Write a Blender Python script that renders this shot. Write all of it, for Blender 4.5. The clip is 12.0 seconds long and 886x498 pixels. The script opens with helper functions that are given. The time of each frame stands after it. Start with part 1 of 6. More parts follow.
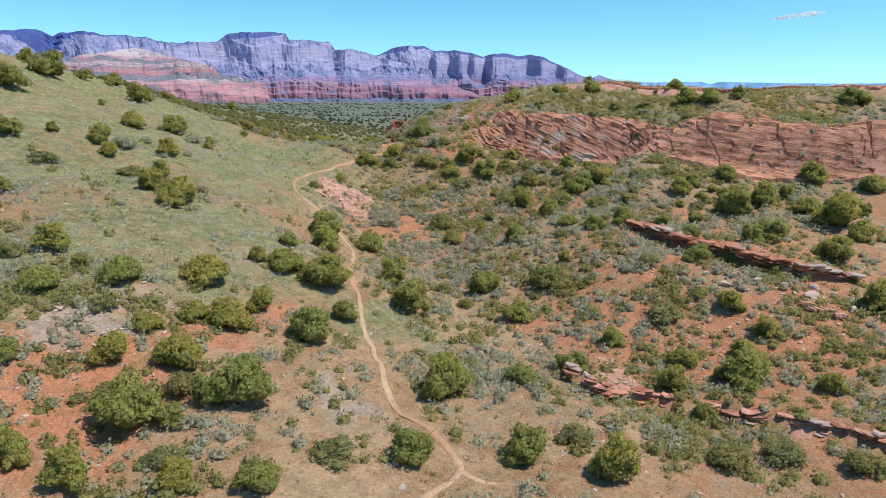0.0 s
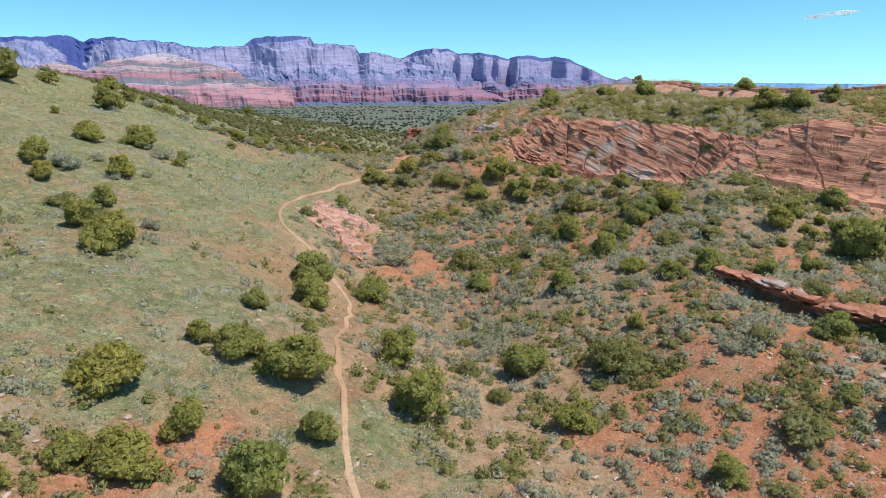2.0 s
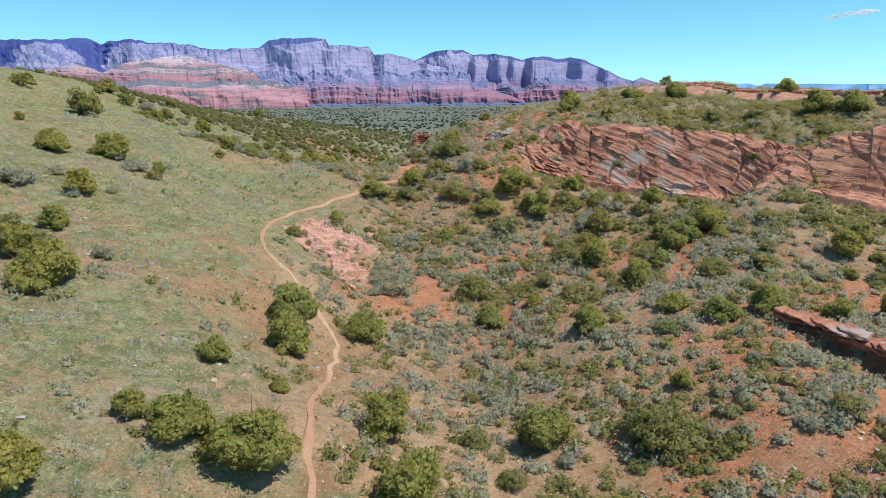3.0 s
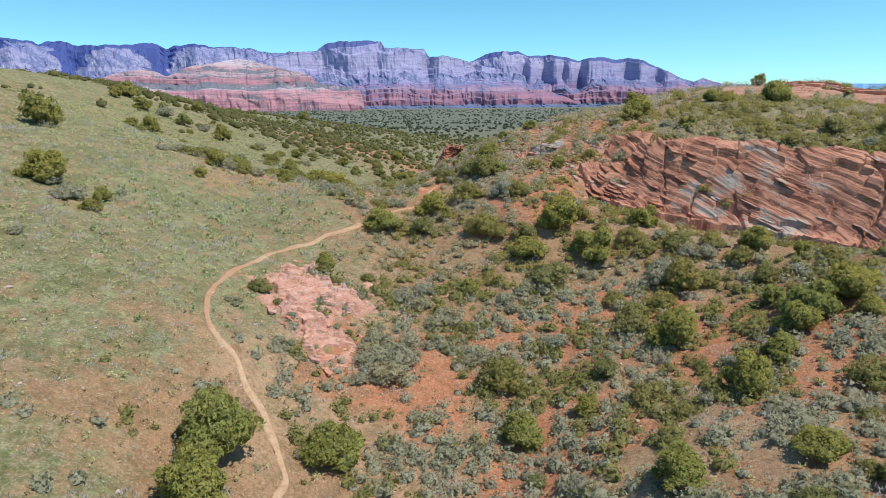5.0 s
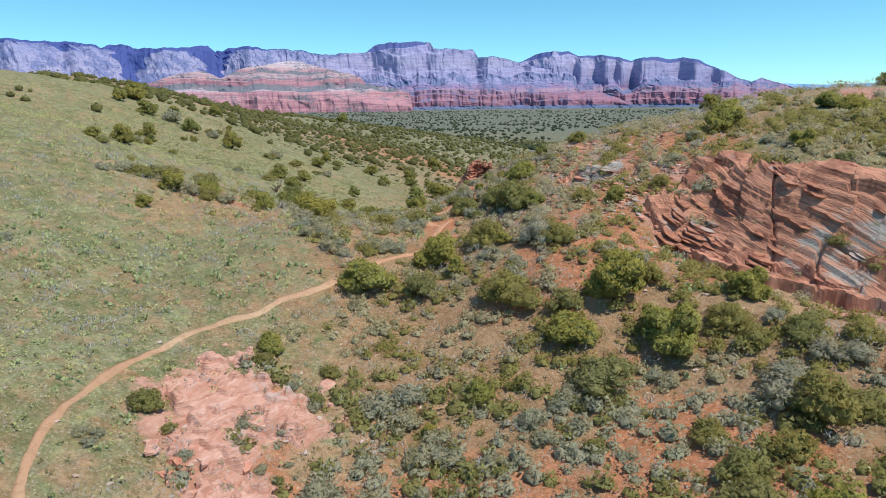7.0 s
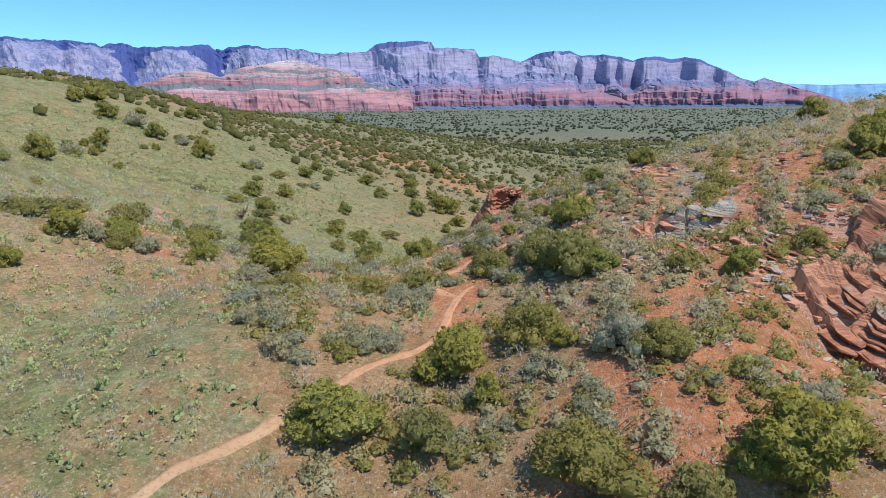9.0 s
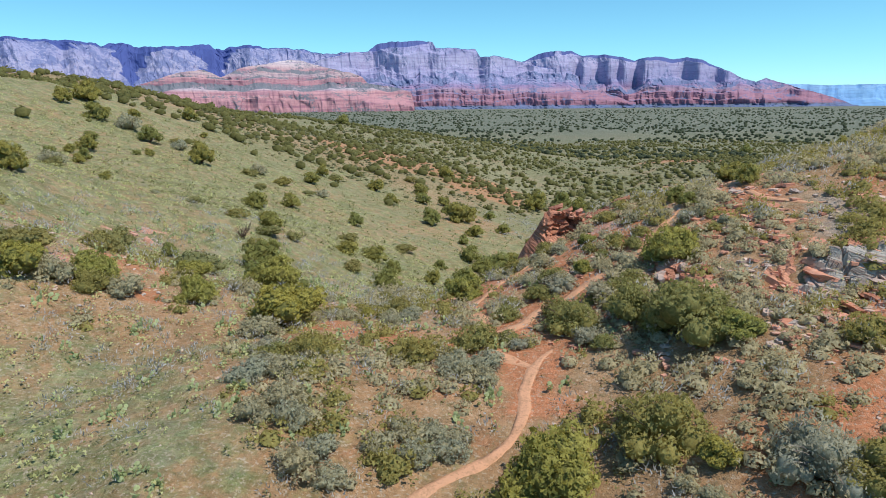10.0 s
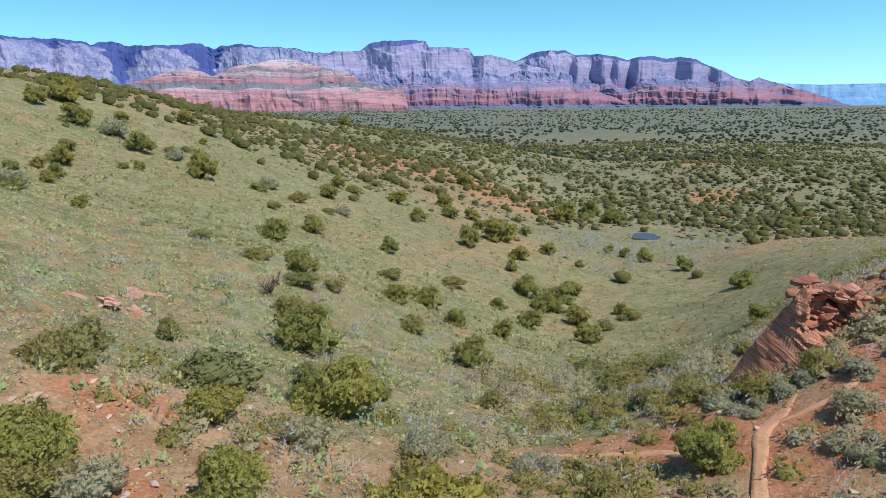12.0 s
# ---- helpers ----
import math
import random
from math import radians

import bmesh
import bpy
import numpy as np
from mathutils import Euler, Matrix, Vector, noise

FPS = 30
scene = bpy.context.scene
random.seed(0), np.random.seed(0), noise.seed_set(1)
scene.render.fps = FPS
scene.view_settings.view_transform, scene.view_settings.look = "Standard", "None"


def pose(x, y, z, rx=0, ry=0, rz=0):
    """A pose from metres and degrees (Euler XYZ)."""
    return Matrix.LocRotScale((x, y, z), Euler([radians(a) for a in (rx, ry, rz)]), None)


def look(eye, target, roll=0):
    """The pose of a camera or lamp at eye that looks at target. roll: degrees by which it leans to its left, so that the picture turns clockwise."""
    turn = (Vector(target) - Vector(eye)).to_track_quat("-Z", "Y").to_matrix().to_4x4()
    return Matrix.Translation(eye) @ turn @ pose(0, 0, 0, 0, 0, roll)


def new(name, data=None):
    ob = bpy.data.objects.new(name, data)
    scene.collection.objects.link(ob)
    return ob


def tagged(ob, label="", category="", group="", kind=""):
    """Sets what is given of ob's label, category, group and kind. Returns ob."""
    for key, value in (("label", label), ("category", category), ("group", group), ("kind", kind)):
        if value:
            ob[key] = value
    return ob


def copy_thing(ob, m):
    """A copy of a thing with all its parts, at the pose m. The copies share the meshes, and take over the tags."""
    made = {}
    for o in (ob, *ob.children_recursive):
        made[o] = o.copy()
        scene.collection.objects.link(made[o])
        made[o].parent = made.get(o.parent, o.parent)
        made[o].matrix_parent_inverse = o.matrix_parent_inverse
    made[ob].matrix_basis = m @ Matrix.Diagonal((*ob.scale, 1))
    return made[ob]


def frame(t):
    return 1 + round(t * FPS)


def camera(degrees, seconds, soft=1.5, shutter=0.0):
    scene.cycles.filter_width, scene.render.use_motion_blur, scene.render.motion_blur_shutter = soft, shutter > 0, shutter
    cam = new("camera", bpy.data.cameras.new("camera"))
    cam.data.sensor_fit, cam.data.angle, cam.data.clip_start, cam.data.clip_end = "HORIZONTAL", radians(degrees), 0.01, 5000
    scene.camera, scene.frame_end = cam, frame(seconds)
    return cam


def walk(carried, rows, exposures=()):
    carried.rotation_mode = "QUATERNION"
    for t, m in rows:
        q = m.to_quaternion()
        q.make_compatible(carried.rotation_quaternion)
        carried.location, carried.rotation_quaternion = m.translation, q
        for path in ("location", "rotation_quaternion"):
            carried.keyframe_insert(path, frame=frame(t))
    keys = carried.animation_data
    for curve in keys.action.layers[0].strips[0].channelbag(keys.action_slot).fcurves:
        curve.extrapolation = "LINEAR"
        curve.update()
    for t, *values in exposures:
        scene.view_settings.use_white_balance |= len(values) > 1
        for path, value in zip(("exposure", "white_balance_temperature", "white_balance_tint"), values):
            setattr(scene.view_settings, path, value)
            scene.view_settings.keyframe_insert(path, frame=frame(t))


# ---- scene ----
cam = camera(67.6, 12.0, soft=0.8)
METRES, EYE, TILT, LEAN, TURN = 110.0, 40.0, -13.0, 0.0, 0.0
ROWS = [
    (0.0, 0.0, 0.0, 0.0, 0.0, 0.0, -0.0),
    (0.5, -0.0001, 0.041, 0.0094, 1.12, 0.07, -0.22),
    (1.0, -0.0006, 0.0818, 0.0189, 1.53, 0.1, -0.23),
    (1.5, -0.0008, 0.1228, 0.0288, 1.77, 0.17, -0.19),
    (2.0, -0.0005, 0.1637, 0.0393, 2.04, 0.22, -0.16),
    (2.5, 0.001, 0.2041, 0.0499, 2.57, 0.28, -0.26),
    (3.0, 0.0036, 0.244, 0.0605, 3.28, 0.32, -0.34),
    (5.0, 0.0152, 0.4036, 0.1005, 7.81, 0.41, -1.21),
    (5.5, 0.017, 0.4436, 0.1111, 9.03, 0.41, -1.44),
    (6.0, 0.0179, 0.4836, 0.1217, 10.28, 0.4, -1.71),
    (6.5, 0.0175, 0.5237, 0.132, 11.4, 0.38, -1.98),
    (7.0, 0.0153, 0.5636, 0.1419, 11.85, 0.36, -2.06),
    (9.0, -0.0267, 0.7194, 0.1819, 11.89, 0.32, -2.18),
    (9.5, -0.0465, 0.7554, 0.1915, 11.92, 0.32, -2.21),
    (10.0, -0.0681, 0.7907, 0.2007, 11.93, 0.32, -2.22),
    (10.5, -0.091, 0.8253, 0.2097, 11.67, 0.33, -2.17),
    (11.0, -0.1149, 0.8587, 0.2182, 11.38, 0.31, -2.1),
    (11.5, -0.139, 0.8911, 0.2264, 11.29, 0.3, -2.09),
    (12.0, -0.164, 0.9227, 0.2345, 11.29, 0.29, -2.1),
]
walk(cam, [(t, pose(0, 0, EYE, TILT, LEAN, TURN) @ pose(METRES * x, METRES * y, METRES * z, 90 + pitch, roll, yaw)) for t, x, y, z, yaw, pitch, roll in ROWS])

# ---- daylight: high sun to the right, clear sky ----
SUN_FROM = Vector((0.55, -0.16, 1.06)).normalized()
world = bpy.data.worlds.new("sky")
scene.world = world
world.use_nodes = True
wn = world.node_tree
sky = wn.nodes.new("ShaderNodeTexSky")
sky.sky_type = "NISHITA"
sky.sun_disc = False
sky.sun_elevation = math.asin(SUN_FROM.z)
sky.sun_rotation = math.atan2(SUN_FROM.x, SUN_FROM.y)
sky.air_density, sky.dust_density, sky.ozone_density, sky.altitude = 1.0, 0.0, 1.0, 1400
wtint = wn.nodes.new("ShaderNodeMix")
wtint.data_type, wtint.blend_type = "RGBA", "MULTIPLY"
wtint.inputs["Factor"].default_value = 1.0
wn.links.new(sky.outputs["Color"], wtint.inputs["A"])
wtint.inputs["B"].default_value = (0.51, 0.955, 1.08, 1)
wn.links.new(wtint.outputs["Result"], wn.nodes["Background"].inputs["Color"])
wn.nodes["Background"].inputs["Strength"].default_value = 0.142
sun = new("sun", bpy.data.lights.new("sun", "SUN"))
sun.data.energy, sun.data.angle, sun.data.color = 4.25, radians(0.53), (1.0, 0.96, 0.875)
sun.matrix_world = look(SUN_FROM * 100, (0, 0, 0))
scene.view_settings.exposure = 0.0

# ---- materials ----
class Mat:
    """A small wrapper for node materials."""

    def __init__(self, name, rough=0.9, spec=0.2):
        self.m = bpy.data.materials.new(name)
        self.m.use_nodes = True
        self.t = self.m.node_tree
        self.b = self.t.nodes["Principled BSDF"]
        self.b.inputs["Roughness"].default_value = rough
        self.b.inputs["Specular IOR Level"].default_value = spec
        self.coord = self.t.nodes.new("ShaderNodeTexCoord").outputs["Object"]

    def link(self, a, b):
        self.t.links.new(a, b)

    def noise(self, scale, detail=4, rough=0.6, stretch=None, src=None):
        n = self.t.nodes.new("ShaderNodeTexNoise")
        n.inputs["Scale"].default_value = scale
        n.inputs["Detail"].default_value = detail
        n.inputs["Roughness"].default_value = rough
        v = src or self.coord
        if stretch:
            mp = self.t.nodes.new("ShaderNodeMapping")
            mp.inputs["Scale"].default_value = stretch
            self.link(v, mp.inputs["Vector"])
            v = mp.outputs["Vector"]
        self.link(v, n.inputs["Vector"])
        return n.outputs["Fac"]

    def math(self, op, a, b=0.0, clamp=False):
        n = self.t.nodes.new("ShaderNodeMath")
        n.operation, n.use_clamp = op, clamp
        for i, v in enumerate((a, b)):
            if isinstance(v, (int, float)):
                n.inputs[i].default_value = v
            else:
                self.link(v, n.inputs[i])
        return n.outputs[0]

    def band(self, v, lo, hi):
        """0 below lo, 1 above hi."""
        n = self.t.nodes.new("ShaderNodeMapRange")
        n.inputs["From Min"].default_value, n.inputs["From Max"].default_value = lo, hi
        n.interpolation_type = "SMOOTHSTEP"
        self.link(v, n.inputs["Value"])
        return n.outputs["Result"]

    def mix(self, f, a, b, how="MIX"):
        n = self.t.nodes.new("ShaderNodeMix")
        n.data_type, n.blend_type = "RGBA", how
        for sock, v in ((n.inputs["Factor"], f), (n.inputs["A"], a), (n.inputs["B"], b)):
            if isinstance(v, (int, float)):
                sock.default_value = v
            elif isinstance(v, tuple):
                sock.default_value = (*v, 1)
            else:
                self.link(v, sock)
        return n.outputs["Result"]

    def ramp(self, v, stops):
        n = self.t.nodes.new("ShaderNodeValToRGB")
        e = n.color_ramp.elements
        while len(e) < len(stops):
            e.new(0.5)
        for k, (p, c) in zip(e, stops):
            k.position, k.color = p, (*c, 1)
        self.link(v, n.inputs["Fac"])
        return n.outputs["Color"]

    def attr(self, name):
        n = self.t.nodes.new("ShaderNodeAttribute")
        n.attribute_name = name
        return n.outputs["Fac"]

    def island(self):
        return self.t.nodes.new("ShaderNodeNewGeometry").outputs["Random Per Island"]

    def chance(self):
        return self.t.nodes.new("ShaderNodeObjectInfo").outputs["Random"]

    def xyz(self, v=None):
        n = self.t.nodes.new("ShaderNodeSeparateXYZ")
        self.link(v or self.coord, n.inputs[0])
        return n.outputs

    def up(self):
        n = self.t.nodes.new("ShaderNodeNewGeometry")
        return self.xyz(n.outputs["Normal"])[2]

    def bump(self, h, strength, dist):
        n = self.t.nodes.new("ShaderNodeBump")
        n.inputs["Strength"].default_value, n.inputs["Distance"].default_value = strength, dist
        self.link(h, n.inputs["Height"])
        self.link(n.outputs["Normal"], self.b.inputs["Normal"])

    def colour(self, c, gain=1.15):
        if isinstance(c, tuple):
            self.b.inputs["Base Color"].default_value = (*c, 1)
        else:
            self.link(self.mix(1.0, c, (gain, gain, gain), "MULTIPLY"), self.b.inputs["Base Color"])
        return self.m


def leaf_material(name, dark, light, tip, rough=0.75, grain=9.0, clear=0.5, cut=0.0, open_share=0.45):
    """Foliage: every sprig differs a little, and so does every plant."""
    k = Mat(name, rough, 0.25)
    c = k.ramp(k.island(), [(0.0, dark), (0.55, light), (1.0, tip)])
    warm = k.mix(k.chance(), (0.86, 0.95, 0.95), (1.12, 1.04, 0.85))
    patch = k.band(k.noise(0.6, 2), 0.38, 0.62)
    leafy = k.noise(grain, 5, 0.85)
    c = k.mix(0.36, c, k.mix(patch, dark, tip))
    c = k.mix(0.45, c, k.mix(k.band(leafy, 0.42, 0.58), dark, tip))
    c = k.mix(1.0, c, warm, "MULTIPLY")
    thin = k.t.nodes.new("ShaderNodeBsdfTranslucent")
    both = k.t.nodes.new("ShaderNodeMixShader")
    both.inputs["Fac"].default_value = clear
    k.link(c, thin.inputs["Color"])
    k.link(k.b.outputs["BSDF"], both.inputs[1])
    k.link(thin.outputs["BSDF"], both.inputs[2])
    out = both.outputs["Shader"]
    if cut:
        gap, lace = k.t.nodes.new("ShaderNodeBsdfTransparent"), k.t.nodes.new("ShaderNodeMixShader")
        k.link(k.band(k.noise(cut, 2, 0.6), open_share, open_share + 0.05), lace.inputs["Fac"])
        k.link(gap.outputs["BSDF"], lace.inputs[1])
        k.link(out, lace.inputs[2])
        out = lace.outputs["Shader"]
    k.link(out, k.t.nodes["Material Output"].inputs["Surface"])
    return k.colour(c)


def ground_material():
    k = Mat("dry_ground", 0.95, 0.1)
    red, grass, pale, rock = k.attr("red"), k.attr("grass"), k.attr("pale"), k.attr("rock")
    big, mid, fine = k.noise(0.06, 4), k.noise(0.45, 5), k.noise(5.0, 5, 0.7)
    tiny = k.noise(22.0, 3, 0.7)
    tan = k.mix(k.band(big, 0.35, 0.65), (0.350, 0.210, 0.112), (0.435, 0.282, 0.168))
    tan = k.mix(k.band(mid, 0.45, 0.7), tan, (0.31, 0.175, 0.092))
    tan = k.mix(k.math("MULTIPLY", k.band(k.noise(0.9, 5, 0.8), 0.50, 0.60), 0.35), tan, (0.235, 0.165, 0.095))
    soil = k.mix(k.band(k.math("ADD", red, k.math("MULTIPLY", k.math("SUBTRACT", mid, 0.5), 1.5)), 0.22, 0.80),
                 tan, k.mix(fine, (0.400, 0.152, 0.072), (0.540, 0.248, 0.138)))
    soil = k.mix(k.band(k.math("ADD", pale, k.math("MULTIPLY", k.math("SUBTRACT", mid, 0.5), 1.6)), 0.30, 0.95),
                 soil, k.mix(fine, (0.34, 0.27, 0.215), (0.46, 0.37, 0.31)))
    green = k.mix(k.band(k.noise(0.16, 4), 0.4, 0.65), (0.162, 0.180, 0.076), (0.224, 0.243, 0.122))
    green = k.mix(k.band(k.noise(1.3, 4, 0.7), 0.47, 0.66), green, (0.300, 0.240, 0.155))
    green = k.mix(k.math("MULTIPLY", k.band(k.noise(2.4, 4, 0.75), 0.50, 0.62), 0.6), green, (0.150, 0.160, 0.052))
    green = k.mix(k.math("MULTIPLY", k.band(k.noise(0.33, 5, 0.8), 0.49, 0.59), 0.65), green, (0.255, 0.190, 0.098))
    green = k.mix(k.math("MULTIPLY", k.band(k.noise(0.7, 5, 0.75), 0.52, 0.66), 0.5), green, (0.36, 0.32, 0.20))
    green = k.mix(k.math("MULTIPLY", k.band(k.noise(0.95, 6, 0.8), 0.51, 0.58), 0.65), green, (0.305, 0.335, 0.165))
    green = k.mix(k.math("MULTIPLY", k.band(k.noise(0.6, 6, 0.85), 0.54, 0.62), 0.5), green, (0.300, 0.272, 0.200))
    green = k.mix(k.math("MULTIPLY", k.band(k.noise(0.24, 6, 0.8), 0.50, 0.57), 0.6), green, (0.145, 0.160, 0.062))
    cover = k.math("ADD", grass, k.math("MULTIPLY", k.math("SUBTRACT", k.noise(0.8, 5, 0.7), 0.5), 1.6))
    c = k.mix(k.band(cover, 0.30, 0.80), soil, green)
    dull = k.mix(k.band(k.noise(0.02, 5, 0.7), 0.42, 0.6), (0.185, 0.190, 0.095), (0.245, 0.230, 0.128))
    dull = k.mix(k.math("MULTIPLY", k.band(k.noise(0.09, 5, 0.75), 0.50, 0.62), 0.6), dull, (0.30, 0.20, 0.125))
    dull = k.mix(k.math("MULTIPLY", k.band(k.noise(0.35, 4, 0.75), 0.52, 0.60), 0.6), dull, (0.110, 0.110, 0.055))
    # distance haze over the plain, painted into the ground as a grey-green tint
    dull = k.mix(k.math("MULTIPLY", k.attr("far_haze"), 0.85), dull, (0.120, 0.145, 0.118))
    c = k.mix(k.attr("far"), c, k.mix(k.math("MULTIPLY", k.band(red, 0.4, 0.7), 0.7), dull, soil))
    c = k.mix(k.math("MULTIPLY", k.band(k.noise(3.2, 3, 0.6), 0.60, 0.68), 0.55), c, (0.20, 0.165, 0.085))
    c = k.mix(k.math("MULTIPLY", k.band(k.noise(4.0, 5, 0.9), 0.50, 0.56), 0.6), c, k.mix(1.0, c, (0.60, 0.58, 0.53), "MULTIPLY"))
    c = k.mix(k.math("MULTIPLY", k.band(k.noise(7.5, 3, 0.8), 0.56, 0.61), 0.6), c, (0.50, 0.42, 0.33))
    c = k.mix(k.math("MULTIPLY", k.band(k.noise(1.9, 5, 0.8), 0.50, 0.60), 0.35), c, k.mix(1.0, c, (1.22, 0.98, 0.85), "MULTIPLY"))
    c = k.mix(k.math("MULTIPLY", k.band(tiny, 0.62, 0.72), 0.6), c, (0.50, 0.42, 0.34))
    c = k.mix(k.math("MULTIPLY", k.band(k.noise(15.0, 2, 0.6), 0.62, 0.72), 0.6), c, (0.11, 0.075, 0.045))
    c = k.mix(k.math("MULTIPLY", k.band(k.noise(0.85, 6, 0.85), 0.46, 0.56), 0.5), c, k.mix(1.0, c, (0.60, 0.62, 0.58), "MULTIPLY"))
    beds = k.noise(1.0, 5, 0.65, (0.6, 0.6, 5.0))
    stone = k.mix(k.band(beds, 0.35, 0.65), (0.40, 0.190, 0.125), (0.53, 0.290, 0.215))
    stone = k.mix(k.math("MULTIPLY", k.band(fine, 0.5, 0.72), 0.6), stone, (0.60, 0.42, 0.34))
    c = k.mix(k.band(k.math("ADD", rock, k.math("MULTIPLY", k.math("SUBTRACT", k.noise(0.9, 5, 0.7), 0.5), 1.2)), 0.35, 0.55), c, stone)
    k.bump(k.math("ADD", k.math("MULTIPLY", fine, 0.7), k.math("MULTIPLY", tiny, 0.3)), 0.9, 0.16)
    return k.colour(c)


def trail_material(low=(0.42, 0.270, 0.160), high=(0.54, 0.370, 0.238)):
    k = Mat("trodden_dirt", 0.95, 0.1)
    c = k.mix(k.noise(1.2, 4), low, high)
    c = k.mix(k.band(k.noise(0.09, 2), 0.42, 0.6), c, (0.41, 0.235, 0.140))
    c = k.mix(k.band(k.math("ADD", k.xyz()[1], k.math("MULTIPLY", k.noise(0.2, 3), 14)), 104, 118), c, (0.52, 0.275, 0.165))
    c = k.mix(k.math("MULTIPLY", k.band(k.noise(2.2, 4, 0.8), 0.48, 0.62), 0.45), c, (0.30, 0.175, 0.10))
    c = k.mix(k.math("MULTIPLY", k.band(k.noise(9, 3), 0.56, 0.66), 0.5), c, (0.25, 0.14, 0.08))
    k.bump(k.noise(7, 5), 0.5, 0.08)
    return k.colour(c)


def rock_material(name, red, deep, pale, white=0.3):
    """Bedded sandstone with lichen-grey and bleached patches."""
    k = Mat(name, 0.85, 0.2)
    beds = k.noise(1.0, 5, 0.65, (0.5, 0.5, 7.0))
    thin = k.noise(1.0, 3, 0.6, (1.5, 1.5, 26.0))
    patch, fine = k.noise(0.35, 4), k.noise(9, 5, 0.7)
    c = k.mix(k.band(beds, 0.35, 0.65), deep, red)
    c = k.mix(k.math("MULTIPLY", k.band(thin, 0.5, 0.7), 0.5), c, pale)
    c = k.mix(k.math("MULTIPLY", k.band(k.math("ADD", patch, k.math("MULTIPLY", k.math("SUBTRACT", k.chance(), 0.5), 0.25)), 0.62 - white * 0.3, 0.75 - white * 0.3), 0.75),
              c, (0.40, 0.345, 0.31))
    c = k.mix(k.math("MULTIPLY", k.band(fine, 0.6, 0.72), 0.5), c, (0.13, 0.065, 0.045))
    k.bump(k.math("ADD", k.math("MULTIPLY", beds, 0.5), k.math("ADD", k.math("MULTIPLY", thin, 0.3), k.math("MULTIPLY", fine, 0.25))), 0.8, 0.16)
    return k.colour(c)


def cliff_material():
    """The big cross-bedded faces: beds follow their own dip, bleached and stained in patches."""
    k = Mat("cross_bedded_sandstone", 0.85, 0.2)
    x, y, z = k.xyz()
    bed, bleach = k.attr("bed"), k.attr("bleach")
    v = k.t.nodes.new("ShaderNodeCombineXYZ")
    for i, (a, s) in enumerate(((x, 0.30), (y, 0.30), (bed, 2.6))):
        k.link(k.math("MULTIPLY", a, s), v.inputs[i])
    v2 = k.t.nodes.new("ShaderNodeCombineXYZ")
    for i, (a, s) in enumerate(((x, 0.5), (y, 0.5), (bed, 11.0))):
        k.link(k.math("MULTIPLY", a, s), v2.inputs[i])
    beds, thin = k.noise(1.0, 4, 0.6, None, v.outputs[0]), k.noise(1.0, 3, 0.6, None, v2.outputs[0])
    fine, patch = k.noise(7, 5, 0.7), k.noise(0.4, 4)
    c = k.mix(k.band(beds, 0.38, 0.62), (0.28, 0.110, 0.070), (0.42, 0.195, 0.125))
    c = k.mix(k.math("MULTIPLY", k.band(patch, 0.38, 0.56), 0.8), c, (0.58, 0.275, 0.175))
    white = k.math("ADD", bleach, k.math("MULTIPLY", k.math("SUBTRACT", beds, 0.5), 1.2))
    white = k.math("ADD", white, k.math("MULTIPLY", k.math("SUBTRACT", patch, 0.5), 1.2))
    c = k.mix(k.band(white, 0.40, 0.68), c, k.mix(fine, (0.32, 0.275, 0.235), (0.44, 0.39, 0.34)))
    c = k.mix(k.math("MULTIPLY", k.band(thin, 0.53, 0.59), 0.5), c, (0.15, 0.065, 0.042))
    c = k.mix(k.math("MULTIPLY", k.band(fine, 0.62, 0.74), 0.5), c, (0.16, 0.09, 0.06))
    k.bump(k.math("ADD", k.math("MULTIPLY", beds, 0.5), k.math("ADD", k.math("MULTIPLY", thin, 0.6), k.math("MULTIPLY", fine, 0.2))), 1.0, 0.22)
    return k.colour(c)


M_GROUND = ground_material()
M_TRAIL = trail_material()
M_RED_TRAIL = trail_material((0.46, 0.225, 0.125), (0.58, 0.320, 0.200))
M_RED = rock_material("red_sandstone", (0.42, 0.180, 0.105), (0.25, 0.095, 0.062), (0.50, 0.29, 0.205), 0.12)
M_GREY = rock_material("weathered_sandstone", (0.44, 0.175, 0.095), (0.29, 0.11, 0.07), (0.55, 0.38, 0.30), 0.75)
M_CLIFF = cliff_material()
M_SLICK = rock_material("bleached_slickrock", (0.54, 0.31, 0.235), (0.44, 0.205, 0.140), (0.63, 0.45, 0.37), 0.0)
M_PINK = rock_material("pink_slickrock", (0.56, 0.27, 0.185), (0.45, 0.185, 0.115), (0.62, 0.37, 0.28), 0.1)
M_STONE = rock_material("loose_stone", (0.54, 0.40, 0.33), (0.44, 0.29, 0.22), (0.62, 0.54, 0.47), 0.6)
M_JUNIPER = leaf_material("juniper_foliage", (0.215, 0.212, 0.056), (0.335, 0.322, 0.086), (0.49, 0.450, 0.145), grain=14.0, clear=0.5, cut=22.0)
M_HILL_JUNIPER = leaf_material("hill_juniper_foliage", (0.165, 0.168, 0.050), (0.262, 0.256, 0.076), (0.385, 0.360, 0.125), grain=14.0, clear=0.5, cut=22.0)
# solid core of the juniper crowns, in darker tones than the sprigs
M_INNER = leaf_material("juniper_core_foliage", (0.140, 0.140, 0.048), (0.215, 0.210, 0.070), (0.31, 0.295, 0.105), grain=14.0)
SHRUB_TONES = ((0.189, 0.178, 0.069), (0.275, 0.257, 0.104), (0.389, 0.359, 0.167))
OLIVE_TONES = ((0.188, 0.174, 0.060), (0.289, 0.263, 0.093), (0.427, 0.383, 0.150))
